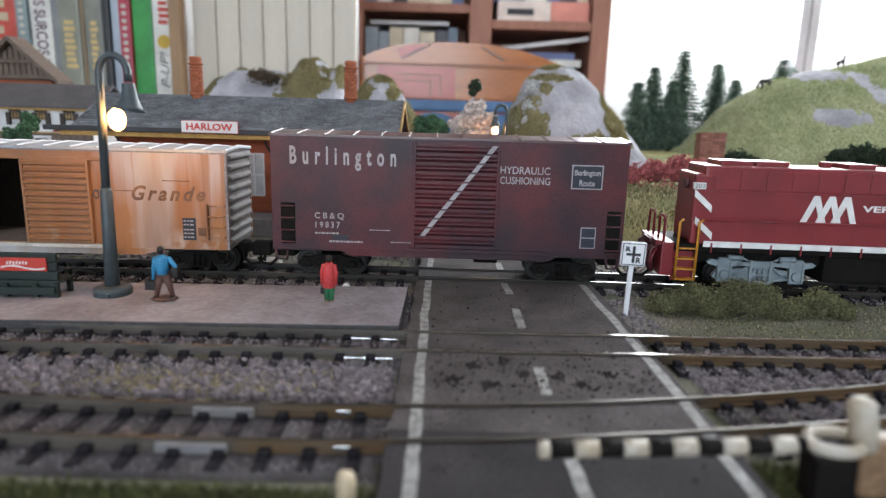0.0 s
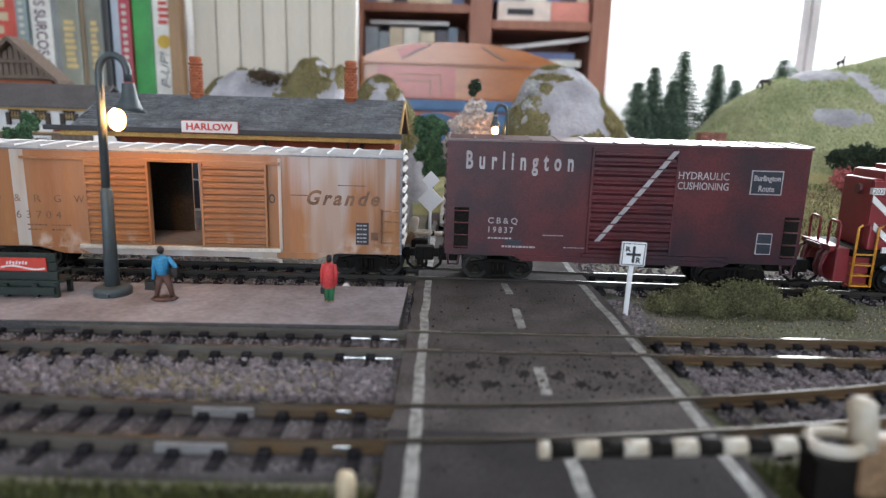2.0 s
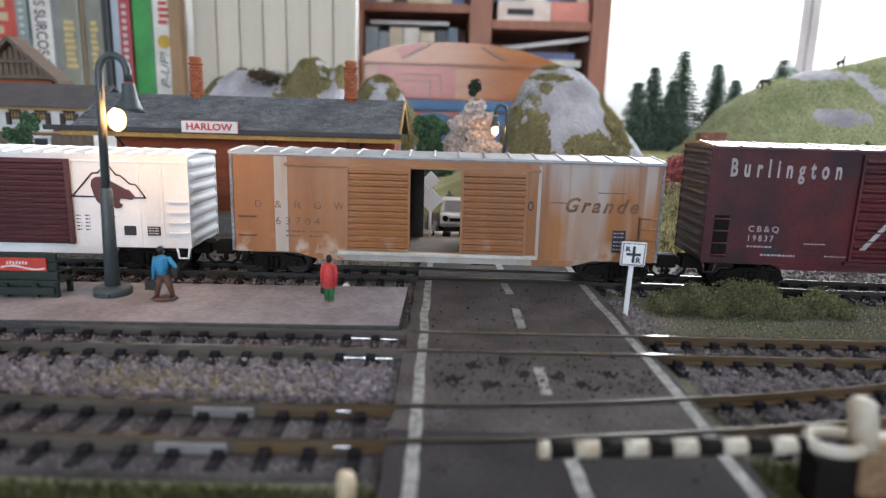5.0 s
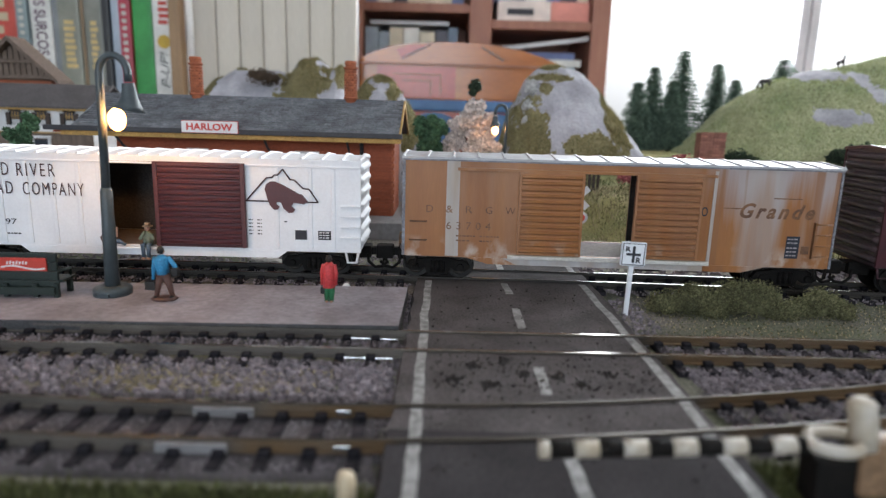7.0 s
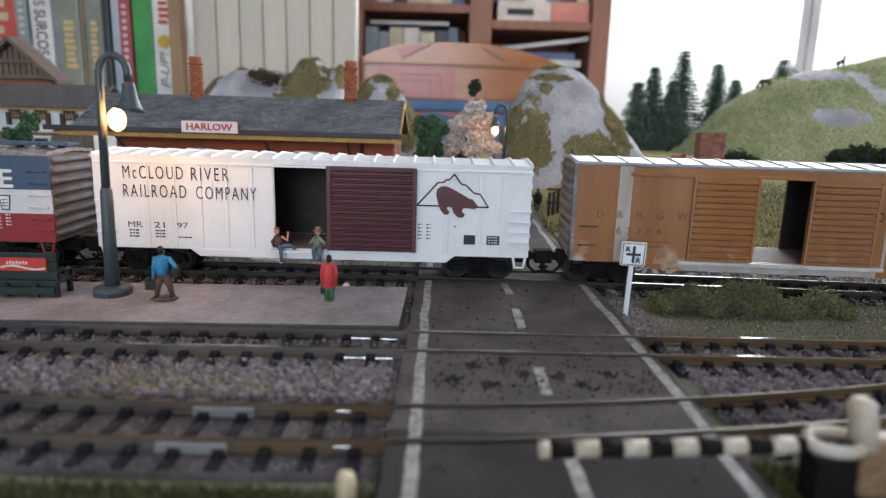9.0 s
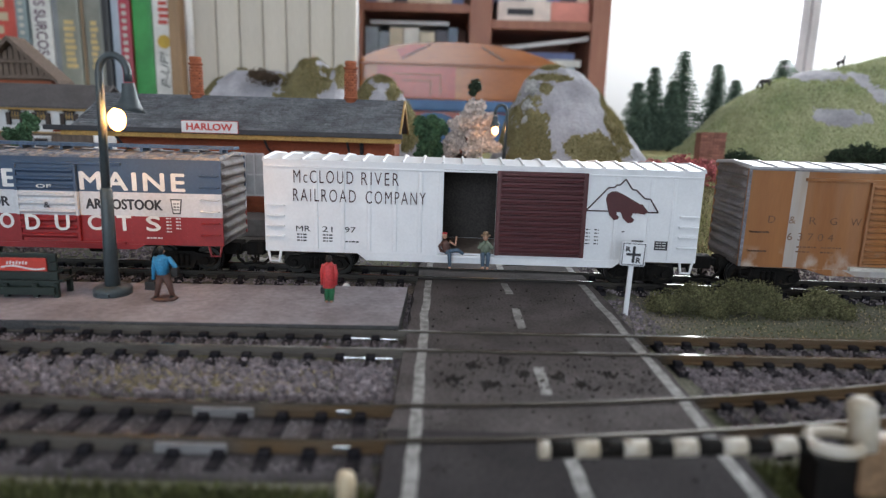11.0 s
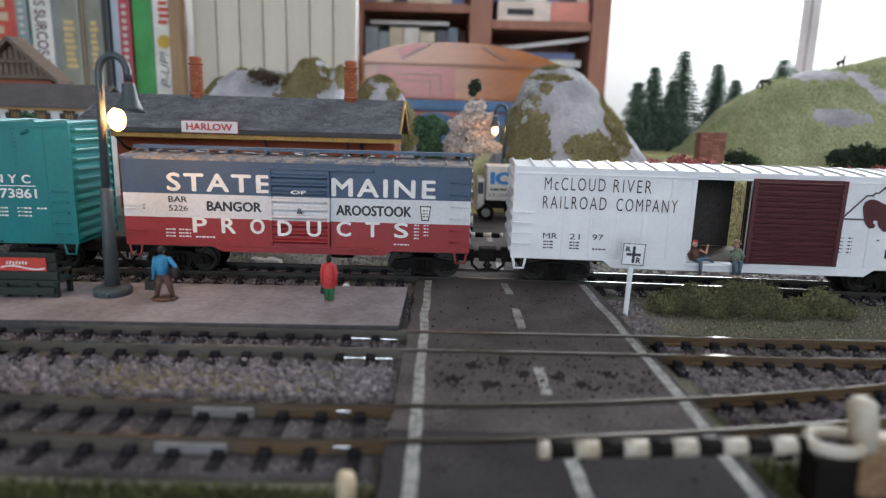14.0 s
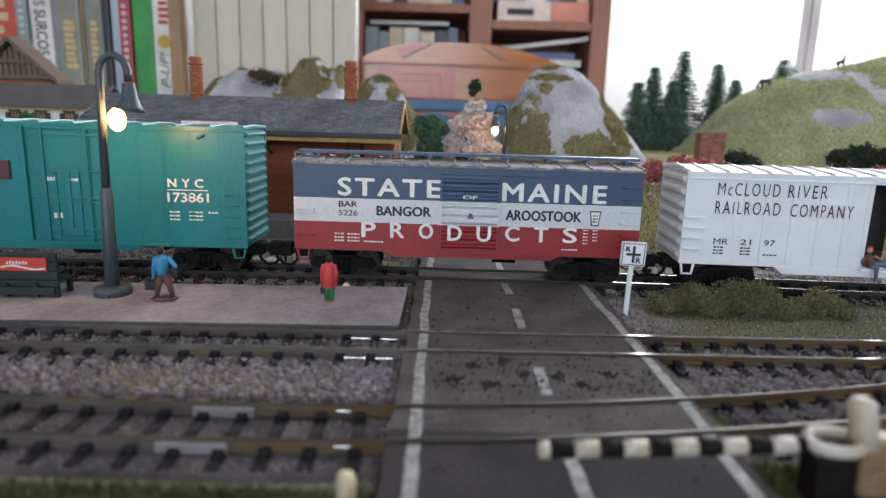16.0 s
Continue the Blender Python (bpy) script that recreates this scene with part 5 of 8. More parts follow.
bars([(-0.0555, -0.0515, z, 0.0006) for z in (0.0195, 0.0180, 0.0166)] + [(-0.0500, -0.0450, z, 0.0006) for z in (0.0195, 0.0180, 0.0166)] + [(-0.0430, -0.0350, 0.0165, 0.0006)]
     + [(0.0490, 0.0510, z, 0.0005) for z in (0.0240, 0.0226, 0.0212, 0.0198, 0.0184)] + [(0.0530, 0.0550, z, 0.0005) for z in (0.0240, 0.0226, 0.0212, 0.0198)] + [(0.0405, 0.0470, 0.0155, 0.0006)], NEAR, M["letter_white"], car)
ladder(car, 0.0640, 0.0712, (0.0175, 0.0225, 0.0275, 0.0325, 0.0375, 0.0425), NEAR, M["tricolour"])
ladder(car, -0.0712, -0.0640, (0.0190, 0.0285, 0.0300), NEAR, M["tricolour"])
bm = bmesh.new()                                    # rivet lines beside each panel joint
for k in range(-6, 7):
    x = k * 0.0115
    if -0.012 < x < 0.0145:
        continue
    for i in range(18):
        z = 0.0145 + 0.0019 * i
        box(bm, x - 0.0002, x + 0.0002, NEAR - 0.00012, NEAR, z - 0.0002, z + 0.0002)
tagged(part("rivets", bm, M["tricolour"], car), kind="stuff")

# jade green high boxcar
LN = 0.1785
S0 = 0.0235
car = boxcar("tall jade green boxcar with white lettering", -0.7440, LN, 0.0122, 0.0622, 0.0632, (M["teal"], M["teal"]), 0.0690, end_ribs=12, roof_ribs=13, steps=M["teal"], sill=[(-0.050, 0.046, 0.0104, 0.0124)])
lettering("NYC", 0.0339 + S0, 0.0484 + S0, 0.0376, 0.0410, NEAR, M["letter_white"], car, space=1.7, heavy=0.00016)
lettering("173861", 0.0335 + S0, 0.0504 + S0, 0.0314, 0.0352, NEAR, M["letter_white"], car, heavy=0.00016)
one_box("underline", M["letter_white"], car, 0.0336 + S0, 0.0503 + S0, NEAR - 0.0001, NEAR, 0.0362, 0.0366)
bars([(0.0340 + S0, 0.0385 + S0, z, 0.0007) for z in (0.0268, 0.0252, 0.0236)] + [(0.0420 + S0, 0.0480 + S0, z, 0.0007) for z in (0.0268, 0.0252, 0.0236)] + [(0.050 + S0, 0.054 + S0, 0.0268, 0.0007)], NEAR, M["letter_white"], car)
for x, w in ((-0.0008, 0.0016), (0.0072, 0.0012), (0.0249, 0.0012), (0.0312, 0.0010)):
    one_box("door_post", M["teal"], car, x, x + w, NEAR - 0.0015, NEAR + 0.0002, 0.0140, 0.0612, r=0.0002)
for z in (0.0600, 0.0574, 0.0428, 0.0318, 0.0300, 0.0186, 0.0150):
    one_box("door_bar", M["teal"], car, 0.0022, 0.0312, NEAR - 0.0012, NEAR + 0.0002, z, z + 0.0008, r=0.0002)
one_box("lock_plate", M["teal"], car, 0.0158, 0.0180, NEAR - 0.0014, NEAR + 0.0002, 0.0190, 0.0440, r=0.0003)
for x in (0.0120, 0.0215):
    one_box("lock_rod", M["teal"], car, x, x + 0.0006, NEAR - 0.0014, NEAR + 0.0002, 0.0155, 0.0428, r=0.0002)
one_box("door_track", M["teal"], car, -0.040, 0.058, NEAR - 0.0012, NEAR + 0.0002, 0.0124, 0.0134, r=0.0002)
one_box("eave_strip", M["teal"], car, -0.0892, 0.0892, NEAR - 0.0006, NEAR + 0.0002, 0.0604, 0.0612, r=0.0002)
one_box("plug_door", M["teal"], car, -0.0190 + S0, 0.0030 + S0, NEAR - 0.0006, NEAR + 0.0001, 0.0160, 0.0595, r=0.0003)
bars([(-0.0150 + S0, -0.0105 + S0, 0.0390, 0.0016), (-0.0065 + S0, -0.0020 + S0, 0.0390, 0.0012), (-0.0135 + S0, -0.0100 + S0, 0.0235, 0.0022)], NEAR - 0.0006, M["letter_white"], car)
one_box("brown_plate", M["maroon_dark"], car, -0.0360 + S0, -0.0297 + S0, NEAR - 0.0012, NEAR, 0.0392, 0.0470, r=0.0003)
bm = bmesh.new()
for x in (0.0216, 0.0227, 0.0321, 0.0332, 0.0428, 0.0439, 0.0552):
    for i in range(26):
        z = 0.0145 + 0.0018 * i
        bbox(bm, x + S0 - 0.00028, x + S0 + 0.00028, NEAR - 0.00034, NEAR, z - 0.00028, z + 0.00028, 0.00011)
tagged(part("rivets", bm, M["teal"], car), kind="stuff")
ladder(car, 0.0575 + S0, 0.0630 + S0, (0.0165, 0.0210, 0.0255, 0.0300, 0.0345), NEAR, M["teal"])
bm = bmesh.new()
tube(bm, [(0.047 + S0, NEAR - 0.0006, 0.0578), (0.050 + S0, NEAR - 0.0006, 0.0592)], 0.0006, 6)
part("lift_ring", bm, M["teal"], car)


# red diesel locomotive
def locomotive():
    loco = tagged(new("diesel_locomotive"), "red diesel locomotive with white stripes and yellow handrails", "locomotive", group="freight train")
    c = 0.1980                                       # its middle; local x runs from -0.1 to 0.1
    bm = bmesh.new()
    bbox(bm, -0.0990, 0.0990, -0.0165, 0.0165, 0.0165, 0.0195, 0.0004)
    part("walkway", bm, M["black"], loco)
    one_box("white_sill", M["letter_white"], loco, -0.0880, 0.0880, -0.0172, -0.0163, 0.0188, 0.0212)
    for k in range(14):
        x = -0.085 + 0.0122 * k
        one_box("stanchion", M["loco_red"], loco, x, x + 0.0006, -0.0176, -0.0170, 0.0165, 0.0205)
    bm = bmesh.new()
    bbox(bm, -0.0922, -0.0850, -0.0112, 0.0112, 0.0195, 0.0490, 0.0012)
    bbox(bm, -0.0885, 0.0750, -0.0118, 0.0118, 0.0195, 0.0525, 0.0014)
    part("hood", bm, M["loco_red"], loco)
    bm = bmesh.new()
    bbox(bm, -0.0930, 0.0750, -0.0152, -0.0110, 0.0195, 0.0300, 0.0008)
    part("running_board_panel", bm, M["loco_red"], loco)
    for x0, x1 in ((-0.0812, -0.0680), (-0.0666, -0.0532), (-0.0290, -0.0180), (0.002, 0.014)):
        one_box("roof_hatch", M["loco_red"], loco, x0, x1, -0.0085, 0.0085, 0.0522, 0.0545, r=0.0005)
    one_box("exhaust", M["loco_red"], loco, -0.0360, -0.0325, -0.002, 0.002, 0.0522, 0.0548, r=0.0004)
    one_box("number_board", M["letter_white"], loco, -0.0927, -0.0878, -0.0124, -0.0105, 0.0425, 0.0452)
    lettering("202", -0.0924, -0.0881, 0.0429, 0.0448, -0.0124, M["letter_black"], loco)
    for z, yy in ((0.0235, -0.0153), (0.0345, -0.0118)):
        bm = bmesh.new()
        prism(bm, [(-0.0920, z + 0.0048), (-0.0920, z + 0.0078), (-0.0845, z + 0.0012), (-0.0845, z - 0.0018)], yy - 0.0006, yy)
        part("end_stripe", bm, M["letter_white"], loco, "white diagonal end stripe")
    one_box("end_door", M["loco_red"], loco, -0.0920, -0.0850, -0.0119, -0.0100, 0.0195, 0.0480, r=0.0003)
    for k in range(3):                               # three white peaks
        bm = bmesh.new()
        x = -0.0478 + 0.0062 * k
        prism(bm, [(x, 0.0292), (x + 0.0026, 0.0292), (x + 0.0059, 0.0372), (x + 0.0085, 0.0292), (x + 0.0111, 0.0292), (x + 0.0070, 0.0415), (x + 0.0049, 0.0415)], -0.0121 - 0.00004 * k, -0.0117)
        part("peak_mark", bm, M["letter_white"], loco, "white peak mark")
    lettering("VERMONT", -0.0228, 0.0084, 0.0350, 0.0377, -0.0118, M["letter_white"], loco, bold=0.03)
    for x in (-0.0985, -0.0905):
        bm = bmesh.new()
        tube(bm, [(x, -0.0172, 0.0040), (x, -0.0172, 0.0290), (x + 0.0015, -0.0172, 0.0302)], 0.0006, 6)
        part("handrail", bm, M["yellow"], loco, "yellow handrail")
    for z in (0.0040, 0.0085, 0.0130, 0.0175):
        one_box("step", M["yellow"], loco, -0.0985, -0.0905, -0.0175, -0.0130, z, z + 0.0006)
    one_box("step_back", M["loco_red"], loco, -0.0990, -0.0900, -0.0135, -0.0125, 0.0030, 0.0195)
    bm = bmesh.new()
    tube(bm, [(-0.0905, -0.0172, 0.0300), (-0.05, -0.0172, 0.0302), (0.08, -0.0172, 0.0302)], 0.0004, 6)
    part("handrail", bm, M["loco_red"], loco)
    for yy in (-0.0120, 0.0120):
        bm = bmesh.new()
        e = 1 if yy > 0 else -1
        tube(bm, [(-0.1030, yy, 0.0170), (-0.1030, yy, 0.0290), (-0.1030, yy - e * 0.0012, 0.0304), (-0.1030, yy - e * 0.0070, 0.0304), (-0.1030, yy - e * 0.0080, 0.0292), (-0.1030, yy - e * 0.0080, 0.0200)], 0.0006, 6)
        part("end_rail", bm, M["loco_red"], loco, "red hooped end rail")
    for yy in (-0.0100, -0.0060, 0.0060, 0.0100):    # hoses and cocks on the end beam
        bm = bmesh.new()
        tube(bm, [(-0.1042, yy, 0.0180), (-0.1072, yy, 0.0160), (-0.1078, yy + 0.001, 0.0100), (-0.1060, yy + 0.001, 0.0060)], [0.0009, 0.0008, 0.0007, 0.0010], 7)
        part("brake_hose", bm, M["maroon_dark"], loco)
    one_box("anticlimber", M["maroon_dark"], loco, -0.1072, -0.1040, -0.0060, 0.0060, 0.0178, 0.0196, r=0.0003)
    bm = bmesh.new()
    tube(bm, [(-0.0920, -0.0030, 0.0440), (-0.0938, -0.0030, 0.0440)], 0.0022, 14)
    part("headlight", bm, M["maroon_dark"], loco)
    for k in range(9):                               # louvred doors along the hood
        x = -0.084 + 0.0105 * k
        one_box("hood_door", M["loco_red"], loco, x, x + 0.0100, -0.01215, -0.0116, 0.0425, 0.0505, r=0.0002)
    one_box("hood_strip", M["loco_red"], loco, -0.0880, 0.0750, -0.0123, -0.0116, 0.0412, 0.0419)
    bm = bmesh.new()
    bbox(bm, -0.1040, -0.0980, -0.0140, 0.0140, 0.0050, 0.0195, 0.0006)
    box(bm, -0.1060, -0.1030, -0.0120, 0.0120, 0.0180, 0.0200)
    for yy in (-0.008, -0.004, 0.004, 0.008):
        tube(bm, [(-0.1045, yy, 0.016), (-0.1065, yy, 0.011), (-0.1060, yy, 0.006)], 0.0007, 6)
    part("pilot", bm, M["loco_red"], loco)
    one_box("fuel_tank", M["black"], loco, -0.0360, 0.0360, -0.0140, 0.0140, 0.0040, 0.0165, r=0.002)
    one_box("frame_beam", M["black"], loco, -0.0980, 0.0980, -0.0100, 0.0100, 0.0110, 0.0166)
    bm = bmesh.new()
    bbox(bm, 0.0750, 0.0960, -0.0150, 0.0150, 0.0195, 0.0540, 0.0012)
    part("cab", bm, M["loco_red"], loco)
    for x in (-0.0620, 0.0620):
        bogie(loco, x, M["bogie_silver"], base=0.0300, deep=True)
    coupler(loco, -0.1040, -1)
    moving.append((loco, c))


locomotive()


# ---- small figures ----
def figure(name, label, mats, m, build):
    """A painted miniature in one mesh."""
    bm = bmesh.new()
    build(bm)
    ob = tagged(finish(name, bm, [M[k] for k in mats]), label, "figurine")
    ob.matrix_basis = m
    return ob


def sit_one(bm):                                     # leaning back, one knee up
    x, y, z = -0.0140, -0.0190, 0.0126
    blob(bm, (x, y, z + 0.0016), (0.0017, 0.0017, 0.0016), 1, 2)
    tube(bm, [(x, y, z + 0.001), (x - 0.0006, y + 0.0004, z + 0.0045), (x - 0.0010, y + 0.0004, z + 0.0062)], [0.0017, 0.0019, 0.0009], 10, 0)
    blob(bm, (x - 0.0010, y, z + 0.0078), (0.0011, 0.0012, 0.0014), 2, 2)
    blob(bm, (x - 0.0010, y, z + 0.0090), (0.0012, 0.0013, 0.0005), 3, 2)
    tube(bm, [(x - 0.0014, y, z + 0.0055), (x - 0.0032, y, z + 0.0032), (x - 0.0022, y - 0.0005, z + 0.0010)], [0.0007, 0.0006, 0.0005], 8, 0)
    tube(bm, [(x + 0.0012, y, z + 0.0055), (x + 0.0036, y - 0.001, z + 0.0042), (x + 0.0040, y - 0.001, z + 0.0080)], [0.0007, 0.0006, 0.0004], 8, 2)
    tube(bm, [(x + 0.0004, y, z + 0.0012), (x + 0.0045, y - 0.0010, z + 0.0022), (x + 0.0070, y - 0.0008, z + 0.0005)], [0.0010, 0.0009, 0.0006], 8, 1)
    tube(bm, [(x - 0.0002, y, z + 0.0010), (x + 0.0012, y - 0.0030, z + 0.0008), (x + 0.0014, y - 0.0028, z - 0.0048)], [0.0010, 0.0009, 0.0006], 8, 1)
    blob(bm, (x + 0.0014, y - 0.0033, z - 0.0050), (0.0006, 0.0012, 0.0005), 2, 1)


def sit_two(bm):                                     # upright with a hat
    x, y, z = 0.0022, -0.0190, 0.0126
    blob(bm, (x, y, z + 0.0015), (0.0019, 0.0018, 0.0016), 1, 2)
    tube(bm, [(x, y, z + 0.001), (x, y, z + 0.0045), (x, y, z + 0.0062)], [0.0020, 0.0023, 0.0009], 10, 0)
    blob(bm, (x, y - 0.0002, z + 0.0076), (0.0011, 0.0012, 0.0014), 2, 2)
    tube(bm, [(x, y, z + 0.0084), (x, y, z + 0.0087)], 0.0021, 12, 3)
    tube(bm, [(x, y, z + 0.0087), (x, y, z + 0.0101)], [0.0013, 0.0011], 10, 3)
    for e in (-1, 1):
        tube(bm, [(x + e * 0.0020, y, z + 0.0052), (x + e * 0.0028, y - 0.0012, z + 0.0034), (x + e * 0.0004, y - 0.0022, z + 0.0066)], [0.0008, 0.0007, 0.0005], 8, 0)
        tube(bm, [(x + e * 0.0009, y, z + 0.0010), (x + e * 0.0012, y - 0.0030, z + 0.0012), (x + e * 0.0010, y - 0.0028, z - 0.0042)], [0.0011, 0.0010, 0.0007], 8, 1)
        blob(bm, (x + e * 0.0010, y - 0.0034, z - 0.0046), (0.0007, 0.0013, 0.0006), 2, 1)


riders = [figure("seated_figurine", "tiny painted figure in red shirt and denim lounging in doorway", ("fig_brown", "fig_denim", "skin", "fig_red"), Matrix(), sit_one),
          figure("seated_figurine", "tiny painted figure in grey-green with tan hat on doorsill", ("fig_sage", "fig_denim", "skin", "fig_tan"), Matrix(), sit_two)]
for r in riders:
    moving.append((r, -0.3797))


def man(bm):                                         # walking, bag in each hand, on a round base
    blob(bm, (0, 0, 0.0004), (0.0050, 0.0040, 0.0009), 1, 2)
    for e, fx in ((-1, -0.0026), (1, 0.0027)):
        tube(bm, [(fx * 1.05, 0.0006 * e, 0.0008), (fx * 0.75, 0.0003 * e, 0.0050), (fx * 0.35, 0, 0.0092)], [0.0008, 0.0011, 0.0016], 9, 1)
        blob(bm, (fx * 1.05, -0.0004, 0.0011), (0.0009, 0.0016, 0.0007), 3, 1)
    blob(bm, (0, 0, 0.0096), (0.0023, 0.0017, 0.0018), 1, 2)
    tube(bm, [(0, 0, 0.0096), (-0.0001, 0, 0.0125), (-0.0003, 0, 0.0152), (-0.0004, 0, 0.0166)], [0.0021, 0.0024, 0.0027, 0.0010], 12, 0)
    blob(bm, (-0.0004, 0, 0.0184), (0.0013, 0.0014, 0.0016), 3, 2)
    blob(bm, (-0.0003, 0.0006, 0.0178), (0.0011, 0.0012, 0.0010), 2, 2)
    tube(bm, [(-0.0024, 0, 0.0158), (-0.0032, 0, 0.0120), (-0.0036, 0, 0.0075)], [0.0009, 0.0009, 0.0006], 8, 0)
    tube(bm, [(0.0022, 0, 0.0158), (0.0044, 0, 0.0128), (0.0052, 0, 0.0098)], [0.0009, 0.0009, 0.0006], 8, 0)
    bbox(bm, -0.0064, -0.0026, -0.0014, 0.0008, 0.0036, 0.0068, 0.0004, 3)
    tube(bm, [(-0.0052, -0.0003, 0.0068), (-0.0045, -0.0003, 0.0078), (-0.0036, -0.0003, 0.0068)], 0.0003, 5, 3)
    bbox(bm, 0.0036, 0.0060, -0.0016, 0.0008, 0.0090, 0.0122, 0.0004, 3)


def woman(bm):                                       # coat, trousers, small bag
    for e in (-1, 1):
        tube(bm, [(e * 0.0010, 0, 0.0004), (e * 0.0011, 0, 0.0040), (e * 0.0012, 0, 0.0075)], [0.0009, 0.0013, 0.0015], 9, 1)
        blob(bm, (e * 0.0010, -0.0006, 0.0005), (0.0007, 0.0013, 0.0005), 2, 1)
    tube(bm, [(0, 0, 0.0058), (0, 0, 0.0085), (0, 0, 0.0120), (0, 0, 0.0140), (0, 0, 0.0152)], [0.0027, 0.0026, 0.0025, 0.0026, 0.0010], 14, 0)
    for e in (-1, 1):
        tube(bm, [(e * 0.0022, 0, 0.0142), (e * 0.0030, 0, 0.0110), (e * 0.0029, -0.0002, 0.0066)], [0.0009, 0.0009, 0.0006], 8, 0)
    blob(bm, (0, 0.0002, 0.0164), (0.0013, 0.0014, 0.0016), 3, 2)
    blob(bm, (0, 0.0006, 0.0158), (0.0010, 0.0011, 0.0011), 2, 2)
    bbox(bm, -0.0036, -0.0016, -0.0012, 0.0010, 0.0034, 0.0058, 0.0003, 3)
    bmesh.ops.scale(bm, vec=(0.86, 0.9, 1.0), verts=bm.verts)


figure("standing_figurine", "painted miniature in blue shirt carrying dark bags on platform", ("fig_blue", "fig_brown", "skin", "fig_dark"), pose(-0.1012, 0.2160, 0.001), man)
figure("standing_figurine", "painted miniature in red coat and green trousers on platform", ("fig_red", "fig_green", "skin", "fig_dark"), pose(-0.0414, 0.2182, 0.001), woman)
bm = bmesh.new()
blob(bm, (-0.0390, 0.2425, 0.0005), (0.0016, 0.0014, 0.0013), 0, 2)
tagged(finish("pebble", bm, M["white_paint"]), "small shiny white pebble at the platform edge", "pebble")


bm = bmesh.new()
for k, (dx, dy) in enumerate(((0, 0), (0.004, 0.002), (0.0075, -0.001), (-0.003, 0.002))):
    blob(bm, (-0.0905 + dx, 0.300 + dy, GROUND + 0.0008), (0.0034, 0.0022, 0.0016), 0, 2, 0.2, random.Random(k))
tagged(finish("paper_scrap", bm, M["white_dirty"]), "crumpled pale scrap lying behind the main line", "scrap")


# ---- street lamps ----
def street_lamp(label, x, y, z, scale, m_bulb, side=1, lean=0.0, inset=0.0045):
    ob = tagged(new("street_lamp"), label, "street lamp", group="street lamps")
    k = scale
    bm = bmesh.new()
    tube(bm, [(0, 0, 0), (0, 0, 0.0022 * k), (0, 0, 0.0030 * k), (0, 0, 0.0034 * k)], [0.0067 * k, 0.0067 * k, 0.0060 * k, 0.0040 * k], 24)
    box(bm, -0.002 * k, 0.002 * k, -0.0072 * k, -0.006 * k, 0.0004 * k, 0.0016 * k, 0)
    part("base", bm, M["lamp_grey"], ob)
    bm = bmesh.new()
    tube(bm, [(0, 0, 0.003 * k), (0.0002 * k, 0, 0.020 * k), (0.0006 * k, 0, 0.0385 * k), (0.0006 * k, 0, 0.0398 * k)], [0.0026 * k, 0.0023 * k, 0.0021 * k, 0.0016 * k], 16)
    part("lower_post", bm, M["lamp_grey"], ob)
    bm = bmesh.new()
    r = 0.0050 * k
    pts = [(0.0006 * k, 0, 0.0396 * k), (0.0016 * k, 0, 0.0795 * k)]
    cx, cz = 0.0016 * k + r * side, 0.0800 * k
    for a in range(0, 181, 18):
        pts.append((cx - side * r * math.cos(radians(a)), 0, cz + 1.15 * r * math.sin(radians(a))))
    pts.append((cx + side * r, 0, cz - 0.003 * k))
    tube(bm, pts, [0.0015 * k, 0.0014 * k] + [0.0013 * k] * (len(pts) - 2), 12)
    part("swan_neck", bm, M["lamp_grey"], ob)
    hx = cx + side * r
    bm = bmesh.new()
    tube(bm, [(hx - side * 0.0002, 0, cz - 0.0036 * k), (hx, 0, cz - 0.0056 * k), (hx, 0, cz - 0.0085 * k), (hx - side * 0.0002, 0, cz - 0.0110 * k), (hx - side * 0.0004, 0, cz - 0.0126 * k), (hx - side * 0.0004, 0, cz - 0.0120 * k)],
         [0.0021 * k, 0.0023 * k, 0.0028 * k, 0.0040 * k, 0.0056 * k, 0.0050 * k], 24, cap=False)
    part("shade", bm, M["lamp_grey"], ob, "bell-shaped grey shade")
    bm = bmesh.new()
    blob(bm, (hx - side * inset * k, -0.001 * k, cz - 0.0160 * k), (0.0029 * k, 0.0029 * k, 0.0040 * k), 0, 3)
    glass = part("bulb", bm, M["bulb_glass"], ob, "glowing warm bulb")
    glass.visible_shadow = False
    bm = bmesh.new()
    blob(bm, (hx - side * inset * k, -0.001 * k, cz - 0.0160 * k), (0.0016 * k, 0.0016 * k, 0.0025 * k), 0, 2)
    part("filament", bm, m_bulb, glass, "bright filament")
    ob.matrix_basis = pose(x, y, z, 0, lean, 0)
    return ob


street_lamp("blue-grey cast street lamp with glowing warm bulb on platform", -0.1228, 0.2213, 0.001, 1.0, M["bulb"])
street_lamp("small street lamp glowing beside the road behind the train", 0.0435, 0.47, 0.006, 0.86, M["bulb_far"], side=-1, inset=0.0002)


